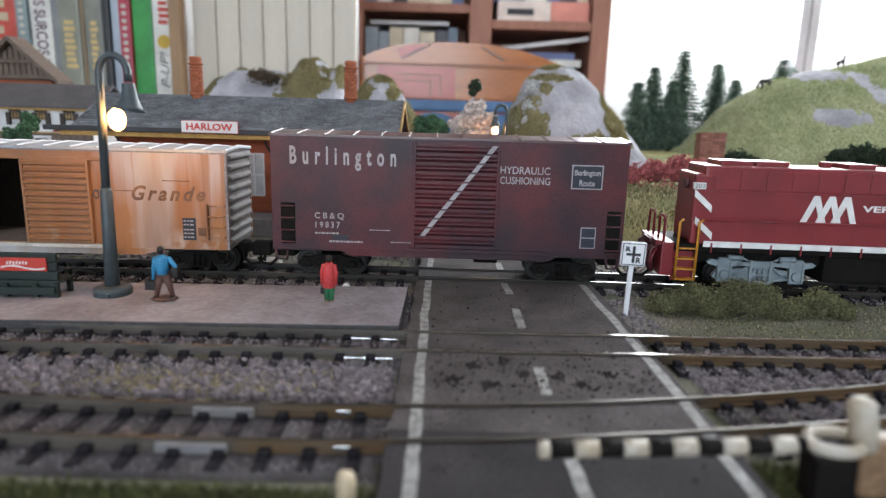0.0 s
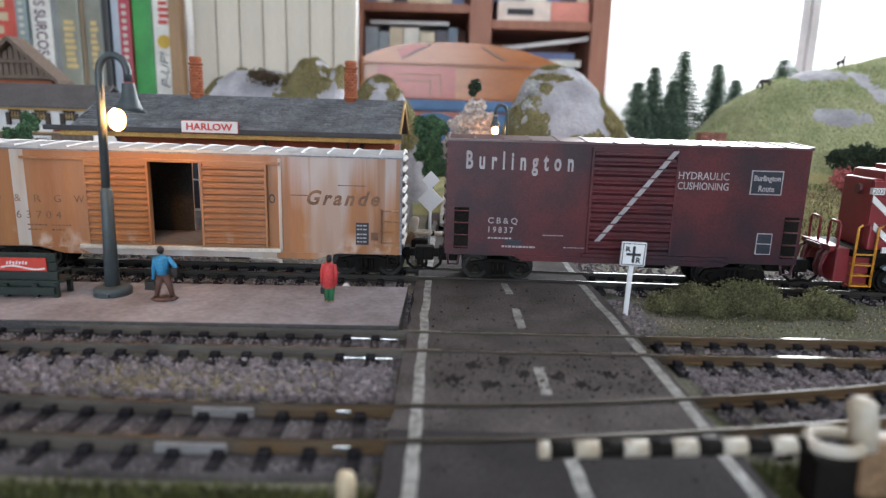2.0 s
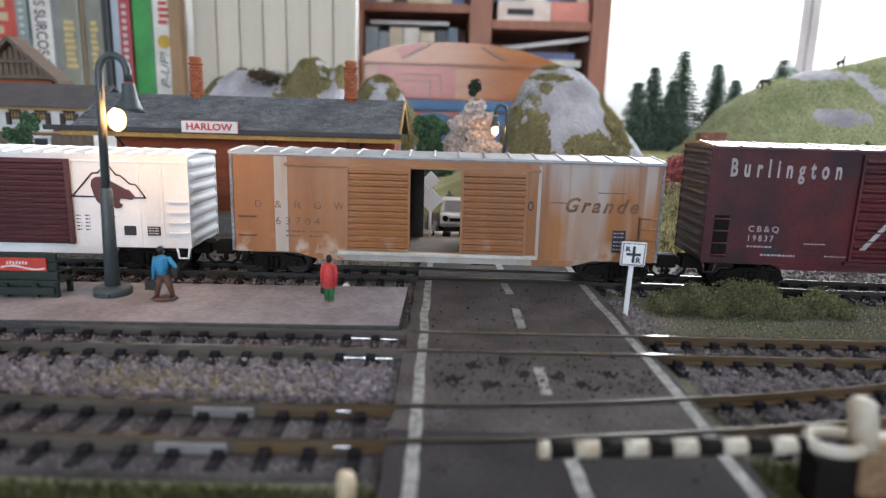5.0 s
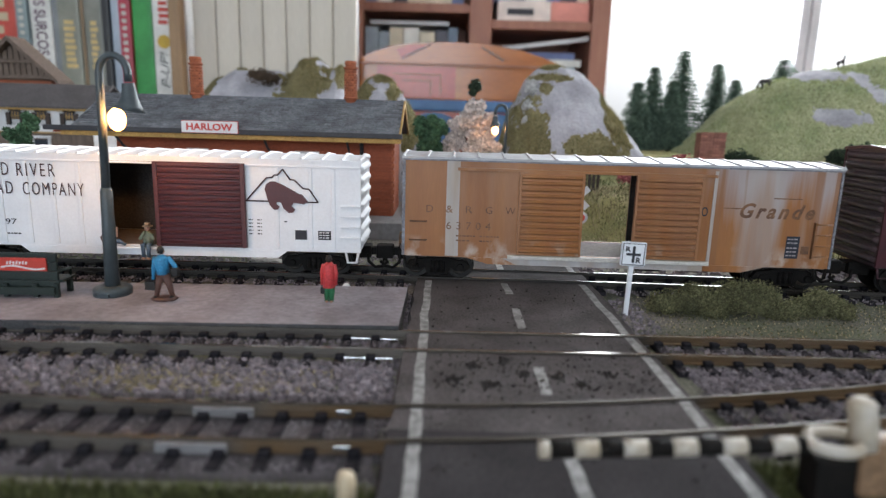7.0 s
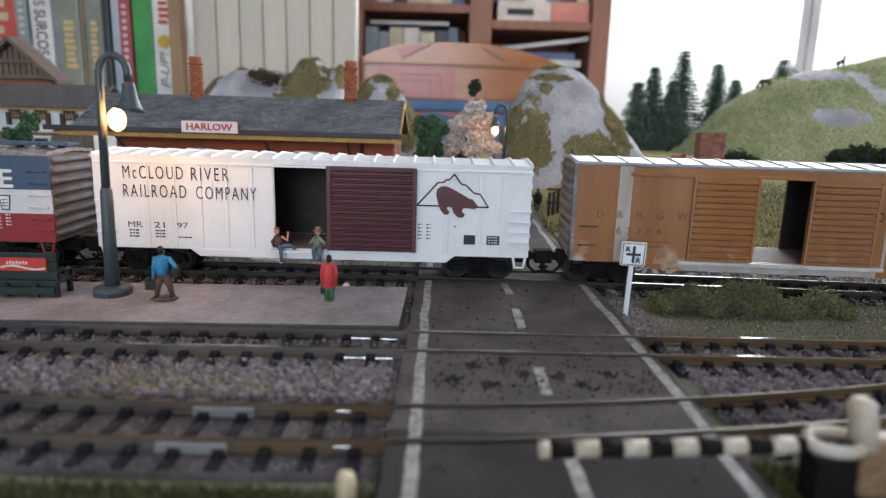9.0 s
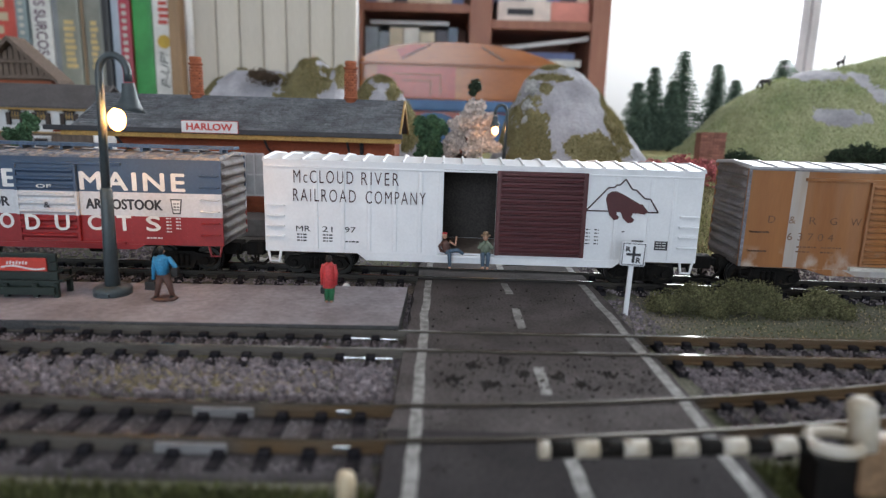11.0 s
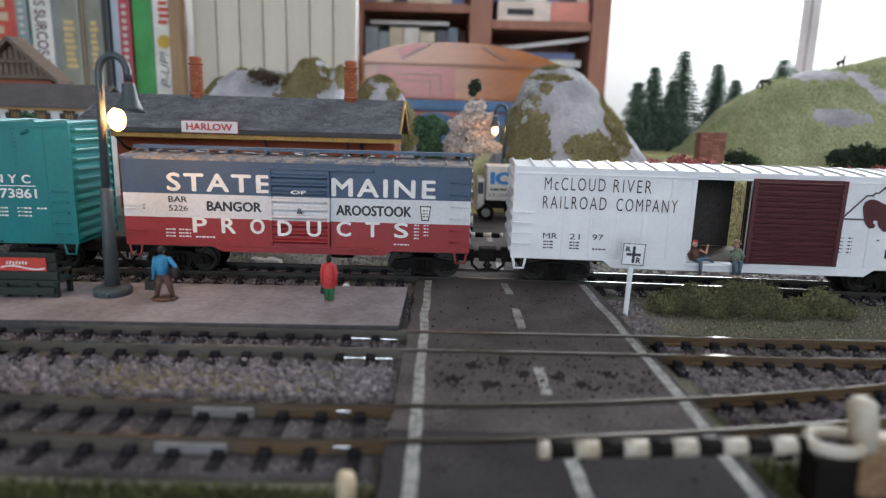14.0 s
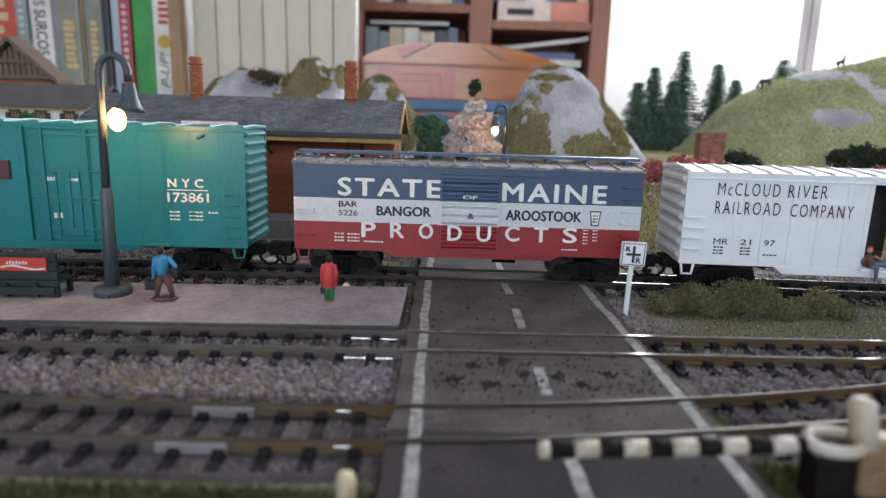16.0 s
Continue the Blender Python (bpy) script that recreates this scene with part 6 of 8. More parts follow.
# ---- platform bench ----
def bench():
    ob = tagged(new("bench"), "dark green slatted platform bench with red enamel advertisement", "bench")
    for z in (0.0028, 0.0062, 0.0096, 0.0130):
        one_box("back_slat", M["bench_green"], ob, -0.0175, 0.0130, -0.0010, 0.0002, z, z + 0.0031, r=0.0003)
    for yy in (0.0004, 0.0034, 0.0064):
        one_box("seat_slat", M["bench_green"], ob, -0.0175, 0.0140, yy, yy + 0.0027, 0.0050, 0.0060, r=0.0002)
    for x in (-0.0168, -0.0060, 0.0045, 0.0118):
        for yy in (-0.0022, 0.0062):
            one_box("leg", M["bench_green"], ob, x, x + 0.0016, yy, yy + 0.0016, 0.0, 0.0050)
    for x in (-0.0172, 0.0126):
        bm = bmesh.new()
        tube(bm, [(x, 0.0080, 0.0058), (x, 0.0080, 0.0088), (x, 0.0002, 0.0092)], 0.0006, 6)
        part("armrest", bm, M["bench_green"], ob)
    one_box("apron", M["bench_green"], ob, -0.0172, 0.0126, -0.0032, -0.0012, 0.0012, 0.0040)
    pl = one_box("plaque", M["enamel_red"], ob, -0.0068, 0.0098, -0.0016, -0.0010, 0.0096, 0.0144, r=0.0001, label="red enamel plaque with white script shapes")
    bm = bmesh.new()
    for k in range(7):
        x = -0.0042 + 0.0011 * k
        prism(bm, [(x, 0.0121), (x + 0.0006, 0.0121), (x + 0.0008, 0.0131 + 0.0004 * (k % 2)), (x + 0.0002, 0.0131)], -0.00172, -0.0016)
    n = 14
    for k in range(n):
        xa, xb = -0.0062 + 0.0155 * k / n, -0.0062 + 0.0155 * (k + 1) / n
        za, zb = 0.0106 + 0.0006 * math.sin(k / n * 6.0), 0.0106 + 0.0006 * math.sin((k + 1) / n * 6.0)
        prism(bm, [(xa, za), (xb, zb), (xb, zb + 0.0006), (xa, za + 0.0006)], -0.00172, -0.0016)
    part("white_ribbon", bm, M["letter_white"], pl)
    ob.matrix_basis = pose(-0.1524, 0.2160, 0.001, 0, 0, 2)


bench()


# ---- crossing sign ----
def crossing_sign():
    ob = tagged(new("crossing_sign"), "small white railroad crossing sign on white post", "sign")
    bm = bmesh.new()
    bbox(bm, -0.0009, 0.0009, -0.0007, 0.0007, -0.0016, 0.0190, 0.0002)
    part("post", bm, M["white_paint"], ob)
    bm = bmesh.new()
    bbox(bm, -0.0052, 0.0052, -0.0016, -0.0006, 0.0160, 0.0264, 0.0008)
    bd = part("board", bm, M["white_paint"], ob)
    bm = bmesh.new()
    for a0, a1, b0, b1 in ((-0.0046, 0.0046, 0.0165, 0.0168), (-0.0046, 0.0046, 0.0255, 0.0258), (-0.0046, -0.0043, 0.0168, 0.0255), (0.0043, 0.0046, 0.0168, 0.0255)):
        box(bm, a0, a1, -0.0018, -0.0016, b0, b1)
    part("border", bm, M["letter_black"], bd)
    bm = bmesh.new()
    box(bm, -0.0030, 0.0030, -0.0018, -0.0016, 0.0205, 0.0216)
    box(bm, -0.0005, 0.0006, -0.0018, -0.0016, 0.0175, 0.0205)
    box(bm, -0.0005, 0.0006, -0.0018, -0.0016, 0.0216, 0.0246)
    part("cross", bm, M["letter_black"], bd, "black cross")
    lettering("R", -0.0034, -0.0012, 0.0222, 0.0244, -0.0016, M["letter_black"], bd, bold=0.04)
    lettering("R", 0.0012, 0.0034, 0.0174, 0.0199, -0.0016, M["letter_black"], bd, bold=0.04)
    bd.matrix_basis = Matrix.Translation((0, 0, 0.0042)) @ Matrix.Diagonal((0.9, 1, 0.9, 1))
    ob.matrix_basis = pose(0.0716, 0.2296, -0.0030, 0, 1.5, -4)


crossing_sign()


# ---- crossing gates ----
# hinge block tan, darkened with the block's own shade put into the colour
M["hinge_shaded_tan"] = material("shaded_tan_plastic", (0.22, 0.135, 0.08), 0.5, 0, (0.15, 0.09, 0.05), 120, 1200, 0.05)
M["ivory"] = material("ivory_white_plastic", (0.48, 0.45, 0.41), 0.45, 0, (0.38, 0.32, 0.24), 150, 1500, 0.05, fine_amount=0.06)

def gate(label, x, y, z, length, seg, r, tilt, rz, near=True):
    ob = tagged(new("crossing_gate"), label, "crossing gate", group="crossing gates")
    x_ = 0.0
    k = 0
    while x_ < length - 0.0005:
        w_ = min(0.0020 if k == 0 else seg, length - x_)
        bm = bmesh.new()
        tube(bm, [(x_, 0, 0), (x_ + w_, 0, 0)], r, 14)
        part("arm_segment", bm, M["ivory"] if k % 2 == 0 else M["black"], ob, "ivory white band" if k % 2 == 0 else "black band")
        x_ += w_
        k += 1
    end = length
    bm = bmesh.new()
    pts = [(end + 0.0044 + 0.0046 * math.cos(a_), 0.0040 * math.sin(a_), 0.0006) for a_ in [math.pi + 2 * math.pi * i / 18 for i in range(19)]]
    tube(bm, pts, r * 0.72, 10)
    part("bracket", bm, M["ivory"], ob, "ivory plastic bracket ring")
    bm = bmesh.new()
    bbox(bm, end + 0.0085, end + 0.0175, -0.0022, 0.0040, -0.0105, 0.0012, 0.0022)
    part("hinge_block", bm, M["hinge_shaded_tan"], ob, "rounded hinge block in shaded tan")
    bm = bmesh.new()
    tube(bm, [(end + 0.0098, 0, -0.0005), (end + 0.0096, 0, 0.0040), (end + 0.0090, 0, 0.0066), (end + 0.0087, 0, 0.0082), (end + 0.0086, 0, 0.0090), (end + 0.0086, 0, 0.0094)],
         [0.0026, 0.0024, 0.0025, 0.0024, 0.0016, 0.0006], 14)
    part("counterweight", bm, M["ivory"], ob, "ivory rounded counterweight")
    bm = bmesh.new()
    bbox(bm, end + 0.0014, end + 0.0104, -0.0010, 0.0055, -(z - GROUND) - 0.0002, -0.0026, 0.0010)
    part("post", bm, M["black"], ob, "black plastic gate post")
    ob.matrix_basis = pose(x, y, z, 0, tilt, rz)
    return ob


gate("lowered crossing gate with black and white banded arm", 0.0189, 0.1048, 0.0084, 0.0502, 0.00455, 0.00160, -2.9, 0)
gate("lowered crossing gate with banded arm behind the train", 0.0330, 0.335, 0.0062, 0.0400, 0.0045, 0.0014, 0, 180)
bm = bmesh.new()
tube(bm, [(-0.0170, 0.1040, GROUND), (-0.0170, 0.1040, 0.0015), (-0.0169, 0.1040, 0.0027), (-0.0168, 0.1040, 0.0031)], [0.0019, 0.0019, 0.0016, 0.0007], 14)
tagged(finish("peg", bm, M["beige"]), "short ivory peg at the layout edge", "peg")


# ---- foliage ----
def clump(bm, c, r, n, size, rng, mi=0, hollow=0.35):
    """Many small leaves filling the outer part of an ellipsoid."""
    for _ in range(n):
        d = Vector((rng.gauss(0, 1), rng.gauss(0, 1), rng.gauss(0, 1))).normalized() * (hollow + (1 - hollow) * rng.random() ** 0.6)
        p = Vector((c[0] + d.x * r[0], c[1] + d.y * r[1], c[2] + d.z * r[2]))
        s = size * rng.uniform(0.6, 1.5)
        u = Vector((rng.gauss(0, 1), rng.gauss(0, 1), rng.gauss(0, 1))).normalized()
        w = u.orthogonal().normalized()
        t = u.cross(w)
        v = [bm.verts.new(p + s * q) for q in (w, -0.5 * w + 0.87 * t, -0.5 * w - 0.87 * t, u * 0.9)]
        for f in ((0, 1, 3), (1, 2, 3), (2, 0, 3)):
            bm.faces.new([v[i] for i in f]).material_index = mi


def bush(label, lobes, n, size, mat, seed, name="bush", mats=None):
    rng = random.Random(seed)
    bm = bmesh.new()
    for c, r in lobes:
        blob(bm, c, (r[0] * 0.5, r[1] * 0.5, r[2] * 0.5), 0, 2, 0.15, rng)
        for _ in range(16):
            d = Vector((rng.gauss(0, 1), rng.gauss(0, 1), abs(rng.gauss(0, 0.8)))).normalized()
            q = (c[0] + d.x * r[0] * 0.62, c[1] + d.y * r[1] * 0.62, c[2] + d.z * r[2] * 0.62)
            f = rng.uniform(0.24, 0.42)
            clump(bm, q, [k * f for k in r], n // 16, size, rng, hollow=0.2)
        clump(bm, c, [k * 1.12 for k in r], n // 8, size * 0.9, rng, hollow=0.7)
    return tagged(finish(name, bm, mat, recalc=False), label, "bush")


bush("olive-green lichen bush beside the crossing sign", [((0.0900, 0.2350, -0.0020), (0.0085, 0.008, 0.0066)), ((0.1000, 0.2360, -0.0005), (0.0090, 0.008, 0.0078)), ((0.1060, 0.2325, -0.003), (0.0060, 0.006, 0.0050))], 6750, 0.00044, M["moss"], 31)
bush("dense olive lichen bush on the verge", [((0.1155, 0.2345, 0.0), (0.0105, 0.009, 0.0096)), ((0.1255, 0.2355, 0.0), (0.0095, 0.008, 0.0088)), ((0.1330, 0.2335, -0.003), (0.0070, 0.007, 0.0058))], 7650, 0.00044, M["moss"], 32)
bush("low straggling olive bush on the verge", [((0.1420, 0.2360, -0.003), (0.0070, 0.006, 0.0058)), ((0.1510, 0.2365, -0.001), (0.0078, 0.007, 0.0080)), ((0.1580, 0.2345, -0.003), (0.0055, 0.006, 0.0056))], 4650, 0.00044, M["moss"], 33)



def tree(label, x, y, z, trunk_h, lobes, n, size, mat, seed, name="tree"):
    rng = random.Random(seed)
    ob = tagged(new(name), label, "tree")
    bm = bmesh.new()
    tube(bm, [(0, 0, -0.003), (0.0006, 0, trunk_h * 0.5), (0, 0.0005, trunk_h)], [0.0022, 0.0015, 0.0008], 8)
    for c, r in lobes:
        tube(bm, [(0, 0, trunk_h * 0.55), (c[0] * 0.5, c[1] * 0.5, (trunk_h * 0.6 + c[2]) / 2), c], [0.0011, 0.0008, 0.0003], 6)
    part("trunk", bm, M["bark"], ob)
    bm = bmesh.new()
    for c, r in lobes:
        for _ in range(12):
            d = Vector((rng.gauss(0, 1), rng.gauss(0, 1), rng.gauss(0, 1))).normalized() * rng.uniform(0.3, 1.0)
            q = (c[0] + d.x * r[0] * 0.75, c[1] + d.y * r[1] * 0.75, c[2] + d.z * r[2] * 0.75)
            clump(bm, q, [k * 0.34 for k in r], n // 12, size, rng)
    crown = finish("crown", bm, mat, ob, recalc=False)
    ob.matrix_basis = pose(x, y, z)
    return ob


tree("blossoming pale pink model tree with loose clumpy crown", 0.0195, 0.500, terrain(0.0195, 0.5), 0.060,
     [((0.003, 0, 0.073), (0.011, 0.011, 0.012)), ((-0.007, -0.002, 0.063), (0.013, 0.012, 0.012)), ((0.010, 0.001, 0.063), (0.014, 0.013, 0.012)), ((0.001, -0.005, 0.058), (0.017, 0.012, 0.013)), ((-0.012, 0.002, 0.049), (0.014, 0.010, 0.011)), ((0.016, 0, 0.050), (0.014, 0.010, 0.012)), ((0.002, -0.004, 0.046), (0.016, 0.010, 0.011)), ((-0.014, 0, 0.040), (0.011, 0.010, 0.009))],
     1500, 0.00150, M["blossom"], 41)
tree("round dark green leafy model tree", -0.0110, 0.500, terrain(-0.011, 0.5), 0.030,
     [((0, 0, 0.062), (0.016, 0.014, 0.017)), ((-0.003, -0.002, 0.048), (0.018, 0.014, 0.015)), ((0.004, 0.0, 0.034), (0.016, 0.012, 0.013))], 2600, 0.0012, M["leaf_green"], 42)
tree("small dark green tree behind the blossom", 0.0245, 0.600, terrain(0.0245, 0.6), 0.055, [((0, 0, 0.086), (0.0085, 0.007, 0.009)), ((0.001, 0, 0.070), (0.009, 0.008, 0.011))], 1100, 0.0012, M["leaf_dark"], 43)
tree("small bright green tree by the white house", -0.2755, 0.405, GROUND, 0.030, [((0, 0, 0.052), (0.014, 0.010, 0.012)), ((0.004, 0, 0.062), (0.009, 0.008, 0.008))], 1100, 0.0011, M["leaf_green"], 44)
bush("dusty red flowering bush on the embankment", [((0.160, 0.475, 0.031), (0.015, 0.010, 0.012)), ((0.178, 0.470, 0.033), (0.016, 0.010, 0.014)), ((0.197, 0.480, 0.033), (0.014, 0.010, 0.012)), ((0.146, 0.480, 0.028), (0.012, 0.008, 0.010)), ((0.214, 0.482, 0.029), (0.010, 0.008, 0.010))], 900, 0.0013, M["red_flower"], 45)
bush("spreading red flowering bush below the hill", [((0.306, 0.470, 0.028), (0.014, 0.010, 0.013)), ((0.326, 0.466, 0.029), (0.016, 0.010, 0.014)), ((0.349, 0.472, 0.028), (0.015, 0.010, 0.013)), ((0.372, 0.478, 0.027), (0.014, 0.010, 0.012))], 1100, 0.0013, M["red_flower"], 55)
bush("grey-green bushes behind the red bush", [((0.318, 0.500, 0.046), (0.012, 0.009, 0.009)), ((0.336, 0.505, 0.049), (0.014, 0.009, 0.010)), ((0.358, 0.503, 0.047), (0.014, 0.009, 0.009))], 800, 0.0013, M["leaf_dark"], 56)
bush("small dark bush beside the brick stack", [((0.262, 0.560, 0.040), (0.013, 0.010, 0.009)), ((0.272, 0.555, 0.037), (0.010, 0.010, 0.007))], 700, 0.0013, M["leaf_dark"], 46)
bush("dark low bushes at the foot of the hill", [((0.352, 0.540, 0.036), (0.016, 0.010, 0.009)), ((0.372, 0.545, 0.038), (0.015, 0.010, 0.010)), ((0.390, 0.540, 0.037), (0.013, 0.010, 0.008))], 700, 0.0013, M["leaf_dark"], 47)
bush("white flowering creeper on the rock", [((0.0755, 0.572, 0.096), (0.006, 0.005, 0.010)), ((0.0720, 0.567, 0.080), (0.005, 0.004, 0.009)), ((0.070, 0.560, 0.068), (0.003, 0.003, 0.005))], 260, 0.0013, M["white_flower"], 48)


def conifer(label, x, y, height, radius, seed):
    rng = random.Random(seed)
    base = terrain(x, y)
    ob = tagged(new("conifer"), label, "conifer tree", group="conifers on the ridge")
    bm = bmesh.new()
    tube(bm, [(0, 0, -0.004), (0, 0, height * 0.97)], [0.0024, 0.0005], 8)
    part("trunk", bm, M["bark"], ob)
    bm = bmesh.new()
    z = height * 0.06
    while z < height * 0.985:
        t = 1 - (z - height * 0.06) / (height * 0.94)
        rr = radius * (0.12 + 0.88 * t ** 0.85) * rng.uniform(0.82, 1.1)
        for k in range(int(14 + 40 * t)):               # a whorl of drooping boughs
            a = rng.uniform(0, 6.283)
            L = rr * rng.uniform(0.72, 1.18)
            steps = max(3, int(L / 0.0024))
            for i in range(steps):
                d = L * (i + 0.6) / steps
                p = Vector((math.cos(a) * d, math.sin(a) * d, z - d * 0.22 + d * d / max(L, 0.001) * 0.12 + rng.uniform(-1, 1) * 0.0007))
                s = 0.0026 * (1.2 - 0.55 * i / steps)
                b = a + rng.choice((-0.8, 0.8, 0.0)) + rng.uniform(-0.3, 0.3)
                u = Vector((math.cos(b), math.sin(b), rng.uniform(-0.45, 0.15))) * s * 1.9
                w = Vector((-math.sin(b), math.cos(b), rng.uniform(-0.3, 0.3))) * s * 0.5
                v = [bm.verts.new(p + q) for q in (u, w, -w, Vector((0, 0, s * 0.7)))]
                bm.faces.new((v[0], v[1], v[3]))
                bm.faces.new((v[0], v[3], v[2]))
        z += max(0.0034, height * 0.034)
    finish("crown", bm, M["conifer"], ob, recalc=False)
    ob.matrix_basis = pose(x, y, base)


CON_Y = 0.745
for k, (x, top, w) in enumerate(((0.2233, 0.1185, 0.026), (0.2441, 0.1370, 0.024), (0.2809, 0.1565, 0.033), (0.2640, 0.120, 0.026), (0.3183, 0.1410, 0.027), (0.3455, 0.1240, 0.022), (0.3915, 0.1475, 0.040))):
    conifer("dark green bottle-brush model conifer", x, CON_Y + 0.01 * (k % 3), top - terrain(x, CON_Y), w, 60 + k)


# ---- rock hills ----
def hill(label, ridge, y, front, back, mats, seed, patches, flocked=False, rough=0.006, foot=GROUND, blade=None, count=0):
    """A hill whose crest follows (x, z) knots at depth y. Patches are ovals (x, z, half width, half height) that swap rock and flock."""
    bm = bmesh.new()
    x0, x1 = ridge[0][0], ridge[-1][0]
    nx = int((x1 - x0) / 0.0013) + 2
    ny = 130

    def crest(x):
        for (a, za), (b, zb) in zip(ridge, ridge[1:]):
            if x <= b:
                t = (x - a) / (b - a)
                t = t * t * (3 - 2 * t) * 0.5 + t * 0.5
                return za + (zb - za) * t
        return ridge[-1][1]

    def on_flock(p):
        wob = 0.35 * noise.fractal((p[0] * 70, p[1] * 50, p[2] * 70 + seed), 0.8, 2.0, 4) + 0.12 * noise.noise((p[0] * 420, p[1] * 420, p[2] * 420))
        inside = any(((p[0] - c) / w) ** 2 + ((p[2] - h) / k) ** 2 < 1 + 2.6 * wob for c, h, w, k in patches)
        return inside != flocked
    g = []
    for j in range(ny + 1):
        v = -1 + 2 * j / ny
        row = []
        for i in range(nx + 1):
            x = x0 + (x1 - x0) * i / nx
            yy = y + (v * front if v < 0 else v * back)
            zc = crest(x)
            fall = (1 - abs(v) ** 1.6) if v < 0 else (1 - v ** 1.8)
            low = min(foot, terrain(x, yy)) - 0.004
            q = noise.fractal((x * 26, yy * 26, seed), 0.9, 2.1, 5)
            ridged = 0.5 - abs(noise.noise((x * 45, yy * 14, seed + 9)))
            z = low + (zc - low) * max(0, fall) + rough * (q + 0.8 * ridged) * max(0, fall) * (0.12 + 0.88 * min(1, abs(v) * 3))
            row.append(bm.verts.new((x + 0.25 * rough * noise.noise((yy * 60, x * 60, seed)), yy, z)))
        g.append(row)
    turf = []
    for j in range(ny):
        for i in range(nx):
            f = bm.faces.new((g[j][i], g[j][i + 1], g[j + 1][i + 1], g[j + 1][i]))
            f.smooth = True
            c = (g[j][i].co + g[j + 1][i + 1].co) / 2
            if on_flock(c):
                f.material_index = 1
                if j < ny * 0.56:
                    turf.append((c.x, c.y, c.z))
    from_above = [[v.co.z for v in row] for row in g]

    def height(px, py):
        v = (py - y) / (front if py < y else back)
        j = min(ny - 1, max(0, int((v + 1) / 2 * ny)))
        i = min(nx - 1, max(0, int((px - x0) / (x1 - x0) * nx)))
        return from_above[j][i] - 0.0006
    tagged(finish("hill", bm, mats, recalc=False), label, "model hill", group="plaster hills")
    if count:
        blades("short fuzzy flock over the " + label.split(" with")[0], lambda r: (lambda c: (c[0] + r.uniform(-0.0015, 0.0015), c[1] + r.uniform(-0.0015, 0.0015)))(turf[r.randrange(len(turf))]),
               count, 0.0014, 0.0040, blade, seed, height, 0.0004)
    return height


ROCK = material("lilac_grey_plaster_rock", (0.40, 0.39, 0.43), 0.9, 0, (0.25, 0.245, 0.275), 34, 420, 0.4, 0.6, fine_amount=0.12, distance=0.002)
OLIVE = material("olive_flock", (0.150, 0.128, 0.062), 0.95, 0, (0.225, 0.195, 0.100), 40, 600, 0.8, 0.6, fine_amount=0.4, distance=0.002)
GREEN = material("pale_green_flock", (0.215, 0.245, 0.125), 0.95, 0, (0.31, 0.315, 0.18), 30, 500, 0.8, 0.7, fine_amount=0.4, distance=0.002)
M["olive_fuzz"] = translucent(island_colours(material("olive_flock_fibres", (0.24, 0.205, 0.10), 0.9, 0, (0.155, 0.13, 0.06), 40, 900, 0.0), 0.4), 0.6)
M["hill_grass"] = translucent(island_colours(material("pale_green_hill_grass", (0.27, 0.30, 0.14), 0.9, 0, (0.19, 0.22, 0.095), 25, 900, 0.0), 0.4), 0.6)
hill("grey plaster mountain with olive flock behind the station", [(-0.300, 0.0), (-0.2665, 0.088), (-0.2533, 0.103), (-0.2279, 0.116), (-0.2125, 0.112), (-0.1876, 0.1150), (-0.1722, 0.110), (-0.1595, 0.1265), (-0.144, 0.1285), (-0.1287, 0.120), (-0.1163, 0.1225), (-0.104, 0.095), (-0.08, 0.02)],
     0.70, 0.11, 0.10, [ROCK, OLIVE], 1.3, ((-0.150, 0.100, 0.027, 0.026), (-0.152, 0.124, 0.012, 0.008), (-0.256, 0.093, 0.010, 0.022), (-0.112, 0.112, 0.008, 0.014), (-0.228, 0.117, 0.011, 0.003)), rough=0.007, blade=M["olive_fuzz"], count=7000)
hill("small plaster crag with olive flock", [(-0.112, 0.0), (-0.0865, 0.090), (-0.0758, 0.1023), (-0.0641, 0.1073), (-0.0545, 0.1035), (-0.0437, 0.0913), (-0.0272, 0.0656), (-0.012, 0.0)],
     0.60, 0.07, 0.06, [ROCK, OLIVE], 4.1, ((-0.080, 0.090, 0.012, 0.020), (-0.062, 0.105, 0.018, 0.006), (-0.050, 0.088, 0.005, 0.014), (-0.034, 0.060, 0.012, 0.022)), rough=0.005, blade=M["olive_fuzz"], count=4500)
hill("steep grey plaster peak with olive flock", [(0.040, 0.0), (0.052, 0.045), (0.0621, 0.0814), (0.0768, 0.1095), (0.0844, 0.117), (0.0925, 0.1195), (0.1031, 0.1195), (0.1222, 0.1155), (0.1367, 0.1035), (0.1546, 0.082), (0.170, 0.061), (0.1772, 0.043), (0.195, 0.012)],
     0.61, 0.10, 0.10, [ROCK, OLIVE], 7.7, ((0.097, 0.1195, 0.013, 0.0035), (0.092, 0.108, 0.020, 0.0035), (0.070, 0.055, 0.020, 0.034), (0.126, 0.040, 0.028, 0.022), (0.152, 0.070, 0.012, 0.036), (0.089, 0.098, 0.005, 0.006)), rough=0.007, foot=0.03, blade=M["olive_fuzz"], count=12000)
